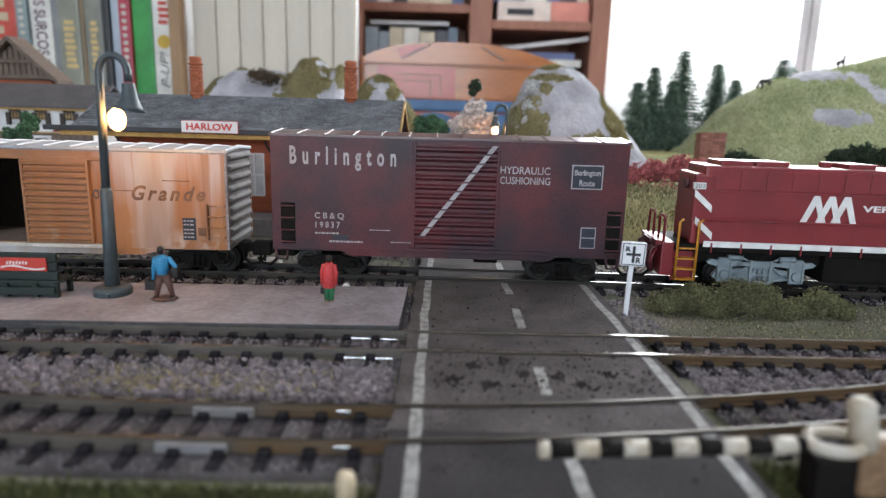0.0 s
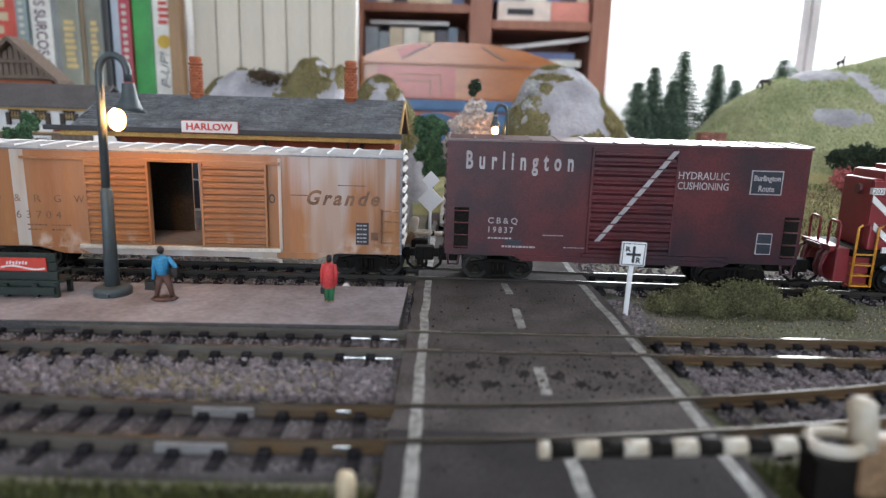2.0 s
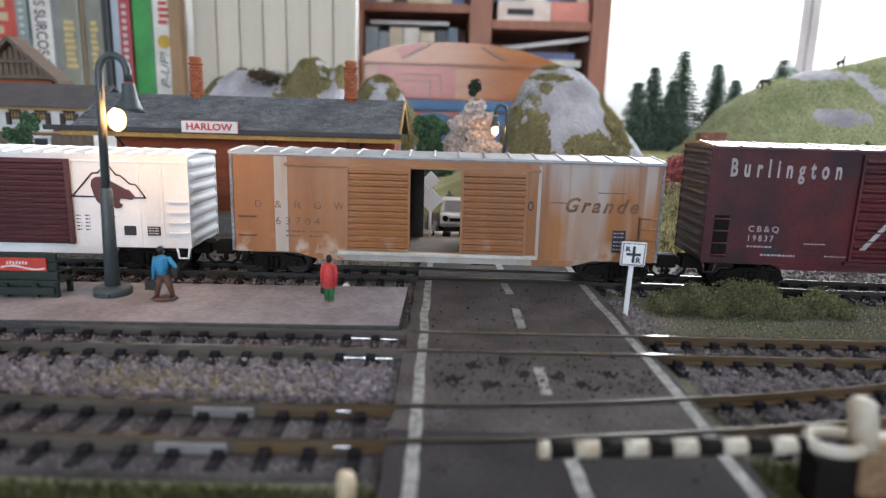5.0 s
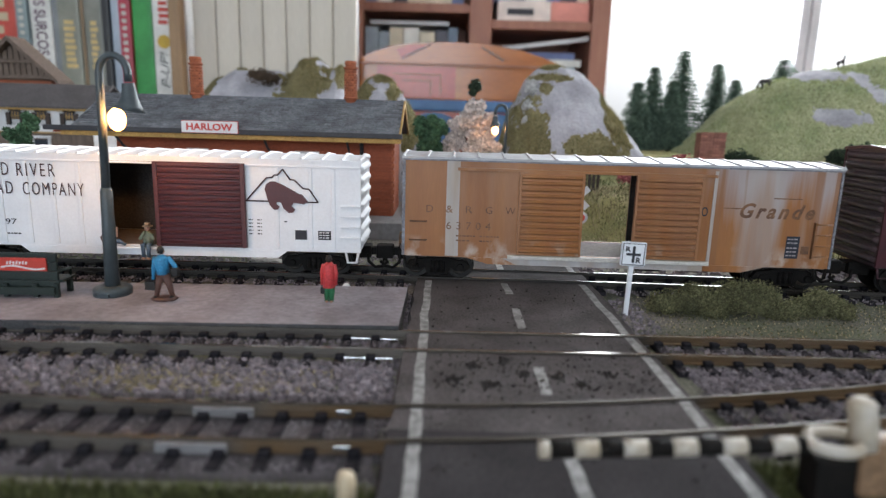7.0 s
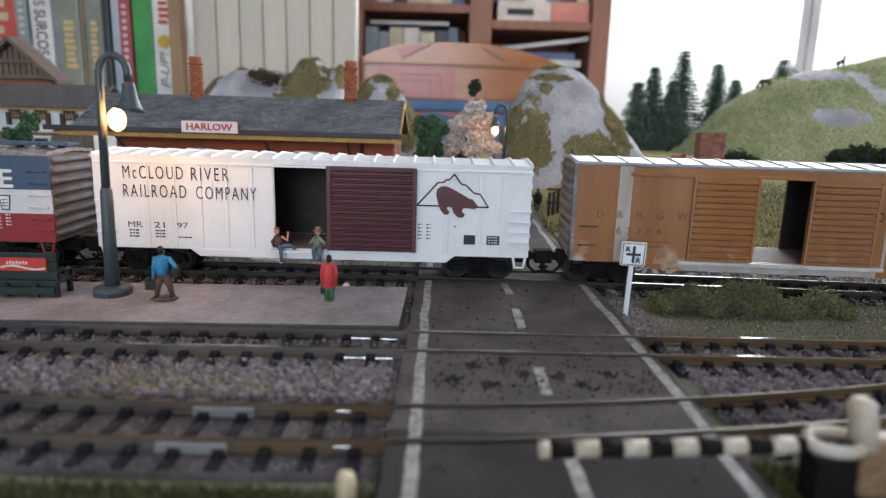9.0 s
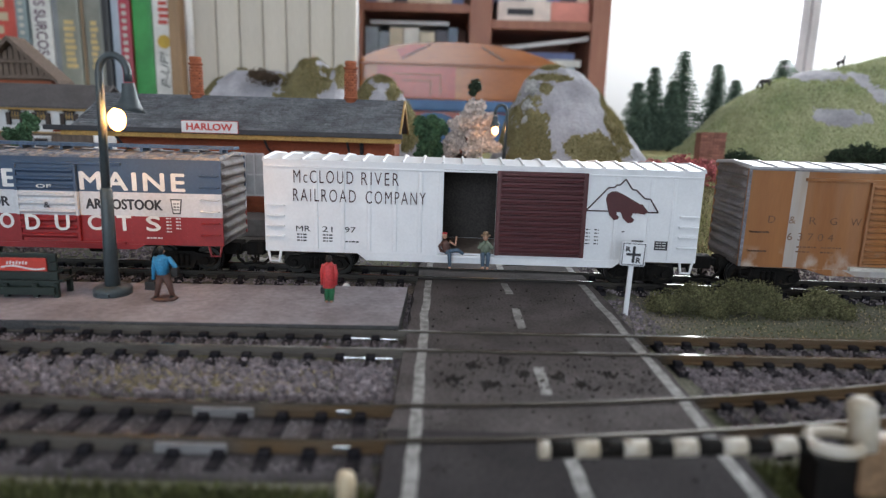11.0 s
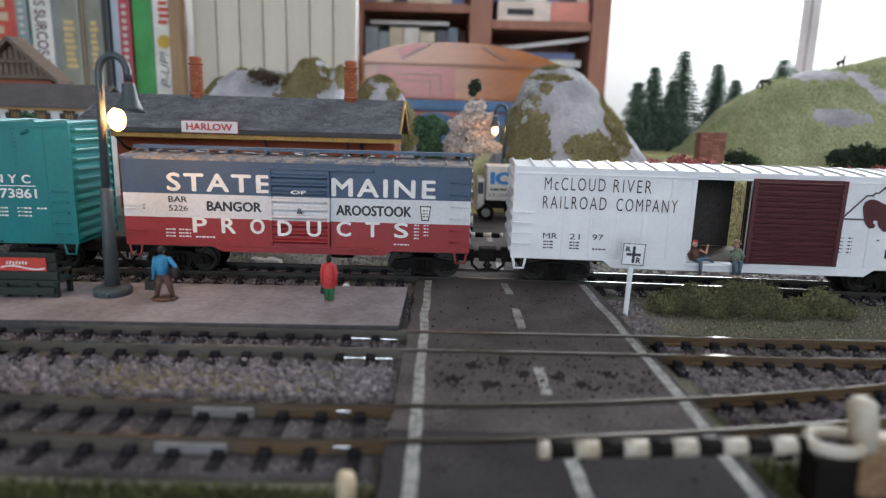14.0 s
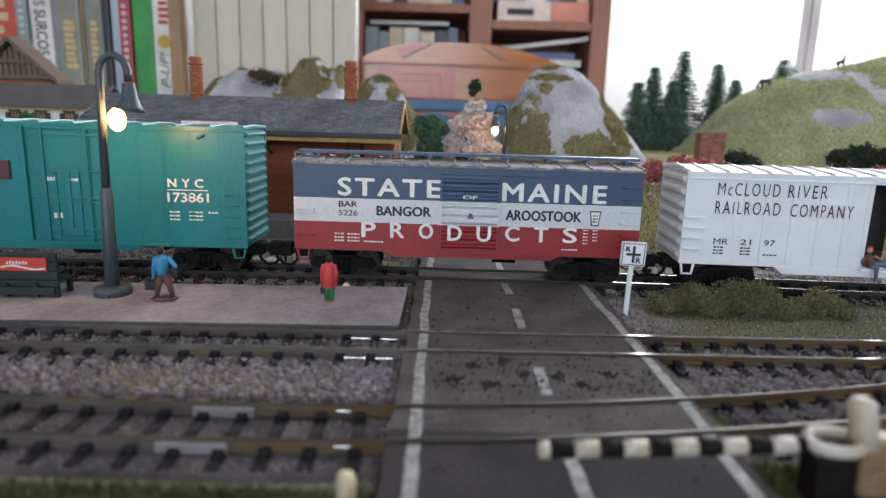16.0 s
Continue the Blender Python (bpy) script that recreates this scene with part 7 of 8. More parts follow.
on_hill = hill("broad green hill with grey rock faces", [(0.245, 0.02), (0.268, 0.050), (0.2834, 0.0681), (0.3014, 0.0919), (0.3176, 0.1038), (0.345, 0.1180), (0.3787, 0.1285), (0.399, 0.1300), (0.4246, 0.1351), (0.451, 0.1435), (0.50, 0.150), (0.58, 0.13), (0.68, 0.05)],
     0.665, 0.14, 0.14, [ROCK, GREEN], 2.2, ((0.368, 0.1225, 0.030, 0.0085), (0.366, 0.080, 0.024, 0.0085), (0.432, 0.098, 0.024, 0.020), (0.405, 0.118, 0.010, 0.009)), True, rough=0.006, foot=0.02, blade=M["hill_grass"], count=30000)


bush("brown twiggy clump on the plaster mountain", [((-0.196, 0.665, 0.106), (0.014, 0.010, 0.009)), ((-0.184, 0.662, 0.104), (0.009, 0.008, 0.007))], 1200, 0.0012, M["bark"], 49)
# little animals on the hill
def hound(bm, head_up=True):
    tube(bm, [(-0.0052, 0, 0.0078), (-0.0040, 0, 0.0082), (-0.0005, 0, 0.0080), (0.0030, 0, 0.0086), (0.0046, 0, 0.0092)], [0.0009, 0.0021, 0.0020, 0.0024, 0.0012], 10)
    if head_up:
        tube(bm, [(0.0036, 0, 0.0094), (0.0054, 0, 0.0112), (0.0062, 0, 0.0124)], [0.0018, 0.0014, 0.0011], 8)
        blob(bm, (0.0072, 0, 0.0130), (0.0021, 0.0011, 0.0012), 0, 2)
        for e in (-1, 1):
            tube(bm, [(0.0064, e * 0.0006, 0.0136), (0.0060, e * 0.0011, 0.0160)], [0.0006, 0.0002], 5)
    else:
        tube(bm, [(0.0036, 0, 0.0090), (0.0062, 0, 0.0072), (0.0074, 0, 0.0050)], [0.0016, 0.0012, 0.0010], 8)
        blob(bm, (0.0082, 0, 0.0040), (0.0014, 0.0010, 0.0019), 0, 2)
    for px in (-0.0038, 0.0034):
        for e in (-1, 1):
            tube(bm, [(px, e * 0.0012, 0.0080), (px - 0.0004, e * 0.0013, 0.0040), (px + 0.0003, e * 0.0013, 0.0)], [0.0012, 0.0006, 0.0005], 6)
    tube(bm, [(-0.0050, 0, 0.0086), (-0.0066, 0, 0.0076), (-0.0072, 0, 0.0050)], [0.0006, 0.0005, 0.0003], 6)


bm = bmesh.new()
hound(bm)
bmesh.ops.scale(bm, vec=(0.72, 0.9, 0.80), verts=bm.verts)
ob = tagged(finish("animal_figurine", bm, M["fig_dark"]), "tiny dark animal figurine standing on the hill", "figurine")
ob.matrix_basis = pose(0.4085, 0.667, on_hill(0.4085, 0.667) + 0.0004, 0, -16, 0)
bm = bmesh.new()
hound(bm, False)
ob = tagged(finish("animal_figurine", bm, M["fig_dark"]), "small dark grazing animal figurine on the slope", "figurine")
ob.matrix_basis = pose(0.3290, 0.660, on_hill(0.3290, 0.660) - 0.0006, 0, 10, 180)


# ---- station ----
def station():
    ob = tagged(new("station_building"), "red-brown timber station with grey slate roof and ochre trim", "building")
    ridge_y, ridge_z, eave_y, eave_z = 0.412, 0.0785, 0.372, 0.0585
    xl, xr = -0.2220, -0.0280
    # base and walls
    one_box("plinth", M["grey_plastic"], ob, -0.240, -0.024, 0.366, 0.466, GROUND, 0.0060, r=0.0006)
    wx0, wx1, wy, wz0, wz1 = -0.2080, -0.0330, 0.394, 0.0060, 0.0600
    openings = [(-0.1960, -0.1790, 0.018, 0.045), (-0.1640, -0.1500, 0.006, 0.046), (-0.1285, -0.1150, 0.0165, 0.0440), (-0.0960, -0.0800, 0.006, 0.046), (-0.0715, -0.0625, 0.016, 0.043)]
    bm = bmesh.new()
    x = wx0
    for a, b, c, d in openings:
        box(bm, x, a, wy, wy + 0.002, wz0, wz1)
        box(bm, a, b, wy, wy + 0.002, d, wz1)
        if c > wz0:
            box(bm, a, b, wy, wy + 0.002, wz0, c)
        x = b
    box(bm, x, wx1, wy, wy + 0.002, wz0, wz1)
    part("front_wall", bm, M["brick_red"], ob)
    z = wz0 + 0.0012
    while z < wz1 - 0.002:                          # clapboards, cut at the openings
        runs, x = [], wx0
        for a, b, c, d in openings:
            if c - 0.0010 < z < d:
                runs.append((x, a))
                x = b
        runs.append((x, wx1))
        for a, b in runs:
            one_box("clapboard", M["brick_red"], ob, a, b, wy - 0.0006, wy + 0.0001, z, z + 0.0017)
        z += 0.0022
    for x_ in (wx0, wx1 - 0.002):
        bm = bmesh.new()
        prism(bm, [(wy + 0.002, wz0), (0.440, wz0), (0.440, wz1), (ridge_y, ridge_z - 0.002), (wy + 0.002, wz1)], x_, x_ + 0.002)
        for v in bm.verts:
            v.co = Vector((v.co.y, v.co.x, v.co.z))
        part("end_wall", bm, M["brick_red"], ob)
    for k in range(12):
        z = 0.0075 + 0.0042 * k
        one_box("corner_block", M["brick_orange"], ob, wx1 - 0.0012, wx1 + 0.0008, wy - 0.0010, wy + 0.0022, z, z + 0.0030)
    one_box("back_wall", M["brick_red"], ob, wx0, wx1, 0.440, 0.442, wz0, wz1)
    for a, b, c, d in openings:
        win = one_box("window", M["render_white"], ob, a, b, wy + 0.0008, wy + 0.0012, d - 0.0012, d)
        for p0, p1, q0, q1 in ((a, a + 0.0010, c, d), (b - 0.0010, b, c, d), ((a + b) / 2 - 0.0004, (a + b) / 2 + 0.0004, c, d), (a, b, c, c + 0.0012), (a, b, (c + d) / 2 - 0.0004, (c + d) / 2 + 0.0004)):
            one_box("window_frame", M["render_white"], win, p0, p1, wy - 0.0002, wy + 0.0010, q0, q1)
        one_box("pane", M["navy"] if c < 0.01 else plain("net_curtain_pane", (0.50, 0.50, 0.52)), win, a, b, wy + 0.0013, wy + 0.0016, c, d)
    # roof
    for sgn, nm in ((-1, "roof_front"), (1, "roof_back")):
        bm = bmesh.new()
        ey = eave_y if sgn < 0 else 2 * ridge_y - eave_y
        rows = 15
        for k in range(rows):                       # courses of slates, each lapping the one below
            t0, t1 = k / rows, (k + 1) / rows
            ya, yb = ey + (ridge_y - ey) * t0, ey + (ridge_y - ey) * t1
            za, zb = eave_z + (ridge_z - eave_z) * t0, eave_z + (ridge_z - eave_z) * t1
            n = 46
            rr = random.Random(k * 7 + sgn)
            for i in range(n):
                x_a = xl + (xr - xl) * (i + 0.5 * (k % 2) * 0.98) / (n + 0.5)
                x_b = x_a + (xr - xl) / (n + 0.5) * 0.96
                dz = rr.uniform(0, 0.00022)
                v = [bm.verts.new(p) for p in ((x_a, ya, za + 0.0006 + dz), (x_b, ya, za + 0.0006 + dz), (x_b, yb, zb + 0.0001), (x_a, yb, zb + 0.0001), (x_a, ya, za - 0.0002), (x_b, ya, za - 0.0002))]
                bm.faces.new(v[:4])
                bm.faces.new((v[4], v[5], v[1], v[0]))
        prism_pts = [(ey, eave_z - 0.0003), (ridge_y, ridge_z - 0.0003), (ridge_y, ridge_z - 0.0014), (ey, eave_z - 0.0014)]
        a = [bm.verts.new((xl, p[0], p[1])) for p in prism_pts]
        b = [bm.verts.new((xr, p[0], p[1])) for p in prism_pts]
        for i in range(4):
            bm.faces.new((a[i], a[(i + 1) % 4], b[(i + 1) % 4], b[i]))
        bm.faces.new(a)
        bm.faces.new(b[::-1])
        part(nm, bm, SLATES, ob)
    one_box("ridge_tile", M["slate"], ob, xl, xr, ridge_y - 0.001, ridge_y + 0.001, ridge_z - 0.0006, ridge_z + 0.0007, r=0.0003)
    for x_ in (xl - 0.0010, xr):
        bm = bmesh.new()
        for sgn in (-1, 1):
            ey = ridge_y + sgn * (ridge_y - eave_y)
            v = [bm.verts.new((xx, yy, zz)) for xx in (x_, x_ + 0.0010) for yy, zz in ((ey, eave_z + 0.0006), (ridge_y, ridge_z + 0.0008), (ridge_y, ridge_z - 0.0022), (ey, eave_z - 0.0022))]
            for f in ((0, 1, 2, 3), (7, 6, 5, 4), (0, 4, 5, 1), (1, 5, 6, 2), (2, 6, 7, 3), (3, 7, 4, 0)):
                bm.faces.new([v[i] for i in f])
        part("barge_board", bm, M["trim_yellow"] if x_ > -0.1 else M["slate"], ob, "ochre barge board" if x_ > -0.1 else "")
    # canopy along the front
    one_box("gutter", M["fascia"], ob, -0.2390, -0.0262, 0.3700, 0.3745, 0.0558, 0.0588, r=0.0004)
    one_box("canopy_beam", M["trim_yellow"], ob, -0.2300, -0.0268, 0.3722, 0.3750, 0.0530, 0.0557, r=0.0002)
    one_box("canopy_ceiling", M["brick_red"], ob, -0.2360, -0.0300, 0.3750, 0.3940, 0.0545, 0.0555)
    for x_ in (-0.200, -0.110, -0.060):
        bm = bmesh.new()
        tube(bm, [(x_, 0.3938, 0.044), (x_, 0.386, 0.047), (x_, 0.377, 0.0535)], 0.0008, 6)
        part("bracket", bm, M["fascia"], ob)
    bm = bmesh.new()
    tube(bm, [(-0.0530, 0.3922, 0.006), (-0.0530, 0.3922, 0.0545)], 0.0012, 8)
    part("downpipe", bm, M["fascia"], ob)
    # chimneys with knobbly brick courses
    bm = bmesh.new()
    bbox(bm, -0.0006, 0.0006, -0.0012, 0.0012, -0.0006, 0.0006, 0.0003)
    knob_mesh = bpy.data.meshes.new("brick")
    bm.to_mesh(knob_mesh)
    bm.free()
    knob_mesh.materials.append(BRICKS)
    for cx in (-0.1625, -0.0626):
        ch = new("chimney")
        ch.parent = ob
        cy = ridge_y - 0.0006
        bm = bmesh.new()
        tube(bm, [(cx, cy, 0.0720), (cx, cy, 0.0985)], [0.0036, 0.0036], 8)
        part("shaft", bm, M["brick_orange"], ch)
        for z, r_, h_ in ((0.1010, 0.0040, 0.0014), (0.0978, 0.0047, 0.0016), (0.0958, 0.0042, 0.0012), (0.0792, 0.0047, 0.0016)):
            bm = bmesh.new()
            tube(bm, [(cx, cy, z), (cx, cy, z + h_ * 0.3), (cx, cy, z + h_ * 0.7), (cx, cy, z + h_)], [r_ - 0.0006, r_, r_, r_ - 0.0006], 12)
            part("cap_course", bm, M["brick_orange"], ch)
        bm = bmesh.new()
        tube(bm, [(cx, cy, 0.0985), (cx, cy, 0.1030)], [0.0034, 0.0037], 12)
        part("chimney_pot", bm, M["brick_orange"], ch)
        for k in range(9):
            for i in range(8):
                a = math.pi * (i + 0.5 * (k % 2)) / 4
                b = new("brick", knob_mesh)
                b.parent = ch
                b.matrix_basis = pose(cx + 0.0036 * math.cos(a), cy + 0.0036 * math.sin(a), 0.0816 + 0.0016 * k, 0, 0, math.degrees(a))
    bd = one_box("name_board", M["render_white"], ob, -0.1560, -0.1232, 0.3688, 0.3698, 0.0566, 0.0632, r=0.0001, label="white name board with red lettering")
    one_box("backing", M["enamel_red"], bd, -0.1563, -0.1229, 0.3695, 0.3704, 0.0563, 0.0635)
    lettering("HARLOW", -0.1532, -0.1258, 0.0579, 0.0621, 0.3688, M["letter_red"], bd, bold=0.03)


SLATES = island_colours(M["slate"], 0.22)
BRICKS = object_colours(material("loose_orange_brick", (0.38, 0.125, 0.06), 0.8, 0, (0.29, 0.09, 0.045), 150, 1500, 0.3), 0.25)
station()


# ---- houses behind the station ----
def white_house():
    ob = tagged(new("white_house"), "white rendered house with dark shutters and slate roof", "house")
    xl, xr, y0_, y1_ = -0.400, -0.2825, 0.50, 0.56
    one_box("wall", M["render_white"], ob, xl, xr, y0_, y1_, GROUND, 0.0700)
    bm = bmesh.new()
    prism(bm, [(y0_ - 0.004, 0.0695), (y0_ + 0.030, 0.0880), (y1_ + 0.004, 0.0695), (y1_ + 0.004, 0.0680), (y0_ + 0.030, 0.0862), (y0_ - 0.004, 0.0680)], xl - 0.004, xr + 0.004)
    for v in bm.verts:
        v.co = Vector((v.co.y, v.co.x, v.co.z))
    part("roof", bm, M["slate_far"], ob)
    one_box("eave_trim", M["trim_yellow"], ob, xl, xr + 0.002, y0_ - 0.0035, y0_ - 0.0015, 0.0664, 0.0680)
    one_box("string_course", M["trim_yellow"], ob, xl, xr, y0_ - 0.0020, y0_, 0.0486, 0.0496)
    one_box("lower_wall", M["weathered_wood"], ob, xl, xr, y0_ - 0.0012, y0_ - 0.0001, 0.0062, 0.0485)
    for x in (-0.3850, -0.3640, -0.3430, -0.3225, -0.3000):
        w = one_box("window", M["navy"], ob, x - 0.0040, x + 0.0040, y0_ - 0.0008, y0_ + 0.0002, 0.0550, 0.0662)
        for e in (-1, 1):
            a, b = sorted((x + e * 0.0040, x + e * 0.0072))
            one_box("shutter", M["shutter"], w, a, b, y0_ - 0.0018, y0_ - 0.0006, 0.0545, 0.0645)
        one_box("lintel", M["shutter"], w, x - 0.0048, x + 0.0048, y0_ - 0.0016, y0_ - 0.0006, 0.0650, 0.0668)
        for dx in (-0.0022, 0.0, 0.0022):
            one_box("sash", M["trim_yellow"], w, x + dx - 0.0003, x + dx + 0.0003, y0_ - 0.0012, y0_ - 0.0008, 0.0590, 0.0650)
        one_box("sash", M["trim_yellow"], w, x - 0.0038, x + 0.0038, y0_ - 0.0013, y0_ - 0.0008, 0.0614, 0.0620)
        one_box("curtain", plain("net_curtain_pane", (0.50, 0.50, 0.52)), w, x - 0.0030, x + 0.0030, y0_ - 0.0011, y0_ - 0.0008, 0.0552, 0.0588)
    for x in (-0.3720, -0.3235):
        g = one_box("window", M["navy"], ob, x - 0.0055, x + 0.0055, y0_ - 0.0020, y0_ - 0.0012, 0.0330, 0.0432)
        one_box("lintel", M["render_white"], g, x - 0.0085, x + 0.0085, y0_ - 0.0034, y0_ - 0.0012, 0.0445, 0.0466, r=0.0003)
        for e in (-1, 1):
            a, b = sorted((x + e * 0.0056, x + e * 0.0074))
            one_box("pilaster", M["render_white"], g, a, b, y0_ - 0.0030, y0_ - 0.0012, 0.0330, 0.0445)


white_house()


def timber_house():
    ob = tagged(new("timber_house"), "weathered brown timber house with steep gable", "house")
    y0_, y1_ = 0.60, 0.616
    apex, ax = 0.1325, -0.4060
    one_box("wall", plain("orange_red_wall", (0.34, 0.10, 0.05), 0.7), ob, -0.440, -0.376, y0_ + 0.002, y1_, GROUND, 0.0940)
    bm = bmesh.new()
    prism(bm, [(-0.445, 0.0935), (-0.367, 0.0935), (ax, apex - 0.003)], y0_, y0_ + 0.002)
    part("gable", bm, M["weathered_wood"], ob)
    for k in range(15):
        x = -0.444 + 0.0054 * k
        top = min(apex - 0.006, 0.0935 + (1 - abs(x + 0.002 - ax) / 0.042) * 0.034)
        if top > 0.097:
            one_box("plank", M["weathered_wood"], ob, x, x + 0.0040, y0_ - 0.0012, y0_, 0.0945, top)
    for sgn in (-1, 1):
        bm = bmesh.new()
        ex = ax + sgn * 0.0435
        v = [bm.verts.new((xx, yy, zz)) for yy in (y0_ - 0.010, y1_) for xx, zz in ((ax, apex), (ex, 0.0935), (ex, 0.0895), (ax, apex - 0.0045))]
        for f in ((0, 1, 2, 3), (7, 6, 5, 4), (0, 4, 5, 1), (1, 5, 6, 2), (2, 6, 7, 3), (3, 7, 4, 0)):
            bm.faces.new([v[i] for i in f])
        part("roof_slope", bm, M["weathered_wood"], ob)
    for z in (0.0945, 0.1085):
        one_box("rail", M["weathered_wood"], ob, -0.443 + (z - 0.0945), -0.369 - (z - 0.0945), y0_ - 0.004, y0_ - 0.0015, z, z + 0.0035, r=0.0005)


timber_house()

# brick stack on the embankment
st = tagged(new("brick_stack"), "small reddish brick stack on the embankment", "chimney stack")
bx0, bx1, bz0, bz1, by = 0.2240, 0.2464, 0.020, 0.0635, 0.552
stack_brick = object_colours(material("dull_red_brick", (0.30, 0.135, 0.105), 0.85, 0, (0.21, 0.09, 0.07), 150, 1200, 0.3), 0.3)
one_box("core", stack_brick, st, bx0 + 0.0004, bx1 - 0.0004, by, by + 0.012, bz0, bz1 - 0.0008)
bm = bmesh.new()
box(bm, -0.0026, 0.0026, -0.0006, 0.0006, -0.0011, 0.0011)
brick_mesh = bpy.data.meshes.new("brick")
bm.to_mesh(brick_mesh)
bm.free()
brick_mesh.materials.append(stack_brick)
for r in range(13):
    for i in range(4):
        b = new("brick", brick_mesh)
        b.parent = st
        b.location = (bx0 + 0.0028 + 0.0056 * i + (0.0 if r % 2 else 0.0004), by, bz1 - 0.0012 - 0.0027 * r)

# fence and figures beyond the train
fence = tagged(new("picket_fence"), "dark wooden picket fence beside the road", "fence")
for k in range(12):
    x = 0.0775 + 0.0032 * k
    z = terrain(x, 0.46)
    one_box("picket", M["shutter"], fence, x, x + 0.0022, 0.4590, 0.4602, z, z + 0.0190)
for dz in (0.004, 0.014):
    one_box("fence_rail", M["shutter"], fence, 0.0765, 0.1150, 0.4602, 0.4612, terrain(0.09, 0.46) + dz, terrain(0.09, 0.46) + dz + 0.0014)


# ---- crossing signal beyond the tracks ----
def crossing_signal():
    ob = tagged(new("crossing_signal"), "white crossbuck signal with two red lamps beyond the tracks", "crossing signal")
    bm = bmesh.new()
    tube(bm, [(0, 0, -0.0060), (0, 0, 0.0345)], [0.0009, 0.0008], 10)
    part("post", bm, M["white_paint"], ob)
    bm = bmesh.new()
    bbox(bm, -0.0026, 0.0026, -0.0022, 0.0022, -0.0062, -0.0040, 0.0004)
    part("base", bm, M["white_dirty"], ob)
    for k, a in ((0, 42), (1, -42)):
        bm = bmesh.new()
        bbox(bm, -0.0084, 0.0084, -0.0022 + 0.0006 * k, -0.0016 + 0.0006 * k, -0.0019, 0.0019, 0.00025)
        bmesh.ops.transform(bm, matrix=pose(0, 0, 0.0268, 0, a, 0), verts=bm.verts)
        part("cross_board", bm, M["white_paint"], ob)
    bm = bmesh.new()
    bbox(bm, -0.0040, 0.0040, -0.0012, -0.0004, 0.0148, 0.0162, 0.0002)
    part("lamp_bar", bm, M["white_paint"], ob)
    for e in (-1, 1):
        bm = bmesh.new()
        tube(bm, [(e * 0.0035, -0.0012, 0.0155), (e * 0.0035, -0.0019, 0.0155)], [0.0036, 0.0036], 20)
        disc = part("lamp_disc", bm, M["white_paint"], ob, "white round backing")
        bm = bmesh.new()
        blob(bm, (e * 0.0035, -0.0020, 0.0155), (0.0021, 0.0010, 0.0021), 0, 3)
        part("lens", bm, M["enamel_red"], disc, "red signal lens")
    ob.matrix_basis = pose(0.0745, 0.350, 0.0, 0, 1.5, 0)


crossing_signal()
figure("standing_figurine", "painted miniature in dark blue by the road", ("fig_denim", "fig_tan", "skin", "fig_tan"), pose(0.0165, 0.468, terrain(0.0165, 0.468) + 0.0008), man)
figure("standing_figurine", "painted miniature in blue and sand by the road", ("fig_denim", "white_dirty", "skin", "fig_tan"), pose(0.0035, 0.468, terrain(0.0035, 0.468) + 0.0008), woman)
figure("standing_figurine", "painted miniature in dark coat beside the fence", ("fig_dark", "fig_denim", "skin", "fig_dark"), pose(0.0715, 0.470, terrain(0.0715, 0.470) + 0.0008), woman)


# ---- diamond sign and car beyond the train ----
ds = tagged(new("diamond_sign"), "two white diamond boards on a thin white post", "sign")
bm = bmesh.new()
tube(bm, [(0, 0, GROUND), (0, 0, 0.0345)], 0.0008, 8)
part("post", bm, M["white_paint"], ds)
for zc, h in ((0.0238, 0.0073), (0.0348, 0.0051)):
    bm = bmesh.new()
    prism(bm, [(-h, zc), (0, zc - h), (h, zc), (0, zc + h)], -0.0016, -0.0008)
    part("diamond_board", bm, M["white_paint"], ds)
ds.matrix_basis = pose(-0.0078, 0.345, 0)


def car_behind():
    ob = tagged(new("car"), "pale cream model car waiting at the crossing", "car")
    bm = bmesh.new()
    bbox(bm, -0.0085, 0.0085, -0.0230, 0.0230, 0.0028, 0.0098, 0.0016)
    body = part("body", bm, M["white_dirty"], ob)
    bm = bmesh.new()
    prism(bm, [(-0.0105, 0.0096), (0.0150, 0.0096), (0.0120, 0.0160), (-0.0050, 0.0160)], -0.0074, 0.0074)
    for v in bm.verts:
        v.co = Vector((v.co.y, v.co.x, v.co.z))
    part("cabin", bm, M["white_dirty"], ob)
    bm = bmesh.new()
    v = [bm.verts.new(p) for p in ((-0.0064, -0.0104, 0.0102), (0.0064, -0.0104, 0.0102), (0.0060, -0.0058, 0.0154), (-0.0060, -0.0058, 0.0154))]
    w = [bm.verts.new(p.co + Vector((0, -0.0004, 0.0002))) for p in v]
    bm.faces.new(w)
    for i in range(4):
        bm.faces.new((v[i], v[(i + 1) % 4], w[(i + 1) % 4], w[i]))
    part("windscreen", bm, plain("tinted_screen", (0.24, 0.20, 0.20), 0.2), ob)
    for e in (-1, 1):
        bm = bmesh.new()
        tube(bm, [(e * 0.0056, -0.0228, 0.0076), (e * 0.0056, -0.0236, 0.0076)], 0.0016, 12)
        part("headlight", bm, M["black"], ob)
        for yy in (-0.0140, 0.0140):
            bm = bmesh.new()
            tube(bm, [(e * 0.0064, yy, 0.0034), (e * 0.0088, yy, 0.0034)], 0.0034, 16)
            part("wheel", bm, M["black"], ob)
    one_box("grille", M["black"], ob, -0.0036, 0.0036, -0.0236, -0.0229, 0.0060, 0.0080)
    one_box("bumper", M["grey_plastic"], ob, -0.0086, 0.0086, -0.0242, -0.0228, 0.0034, 0.0050, r=0.0003)
    ob.matrix_basis = pose(0.0078, 0.400, -0.0004) @ Matrix.Diagonal((1.22, 1.0, 1.12, 1.0))


car_behind()


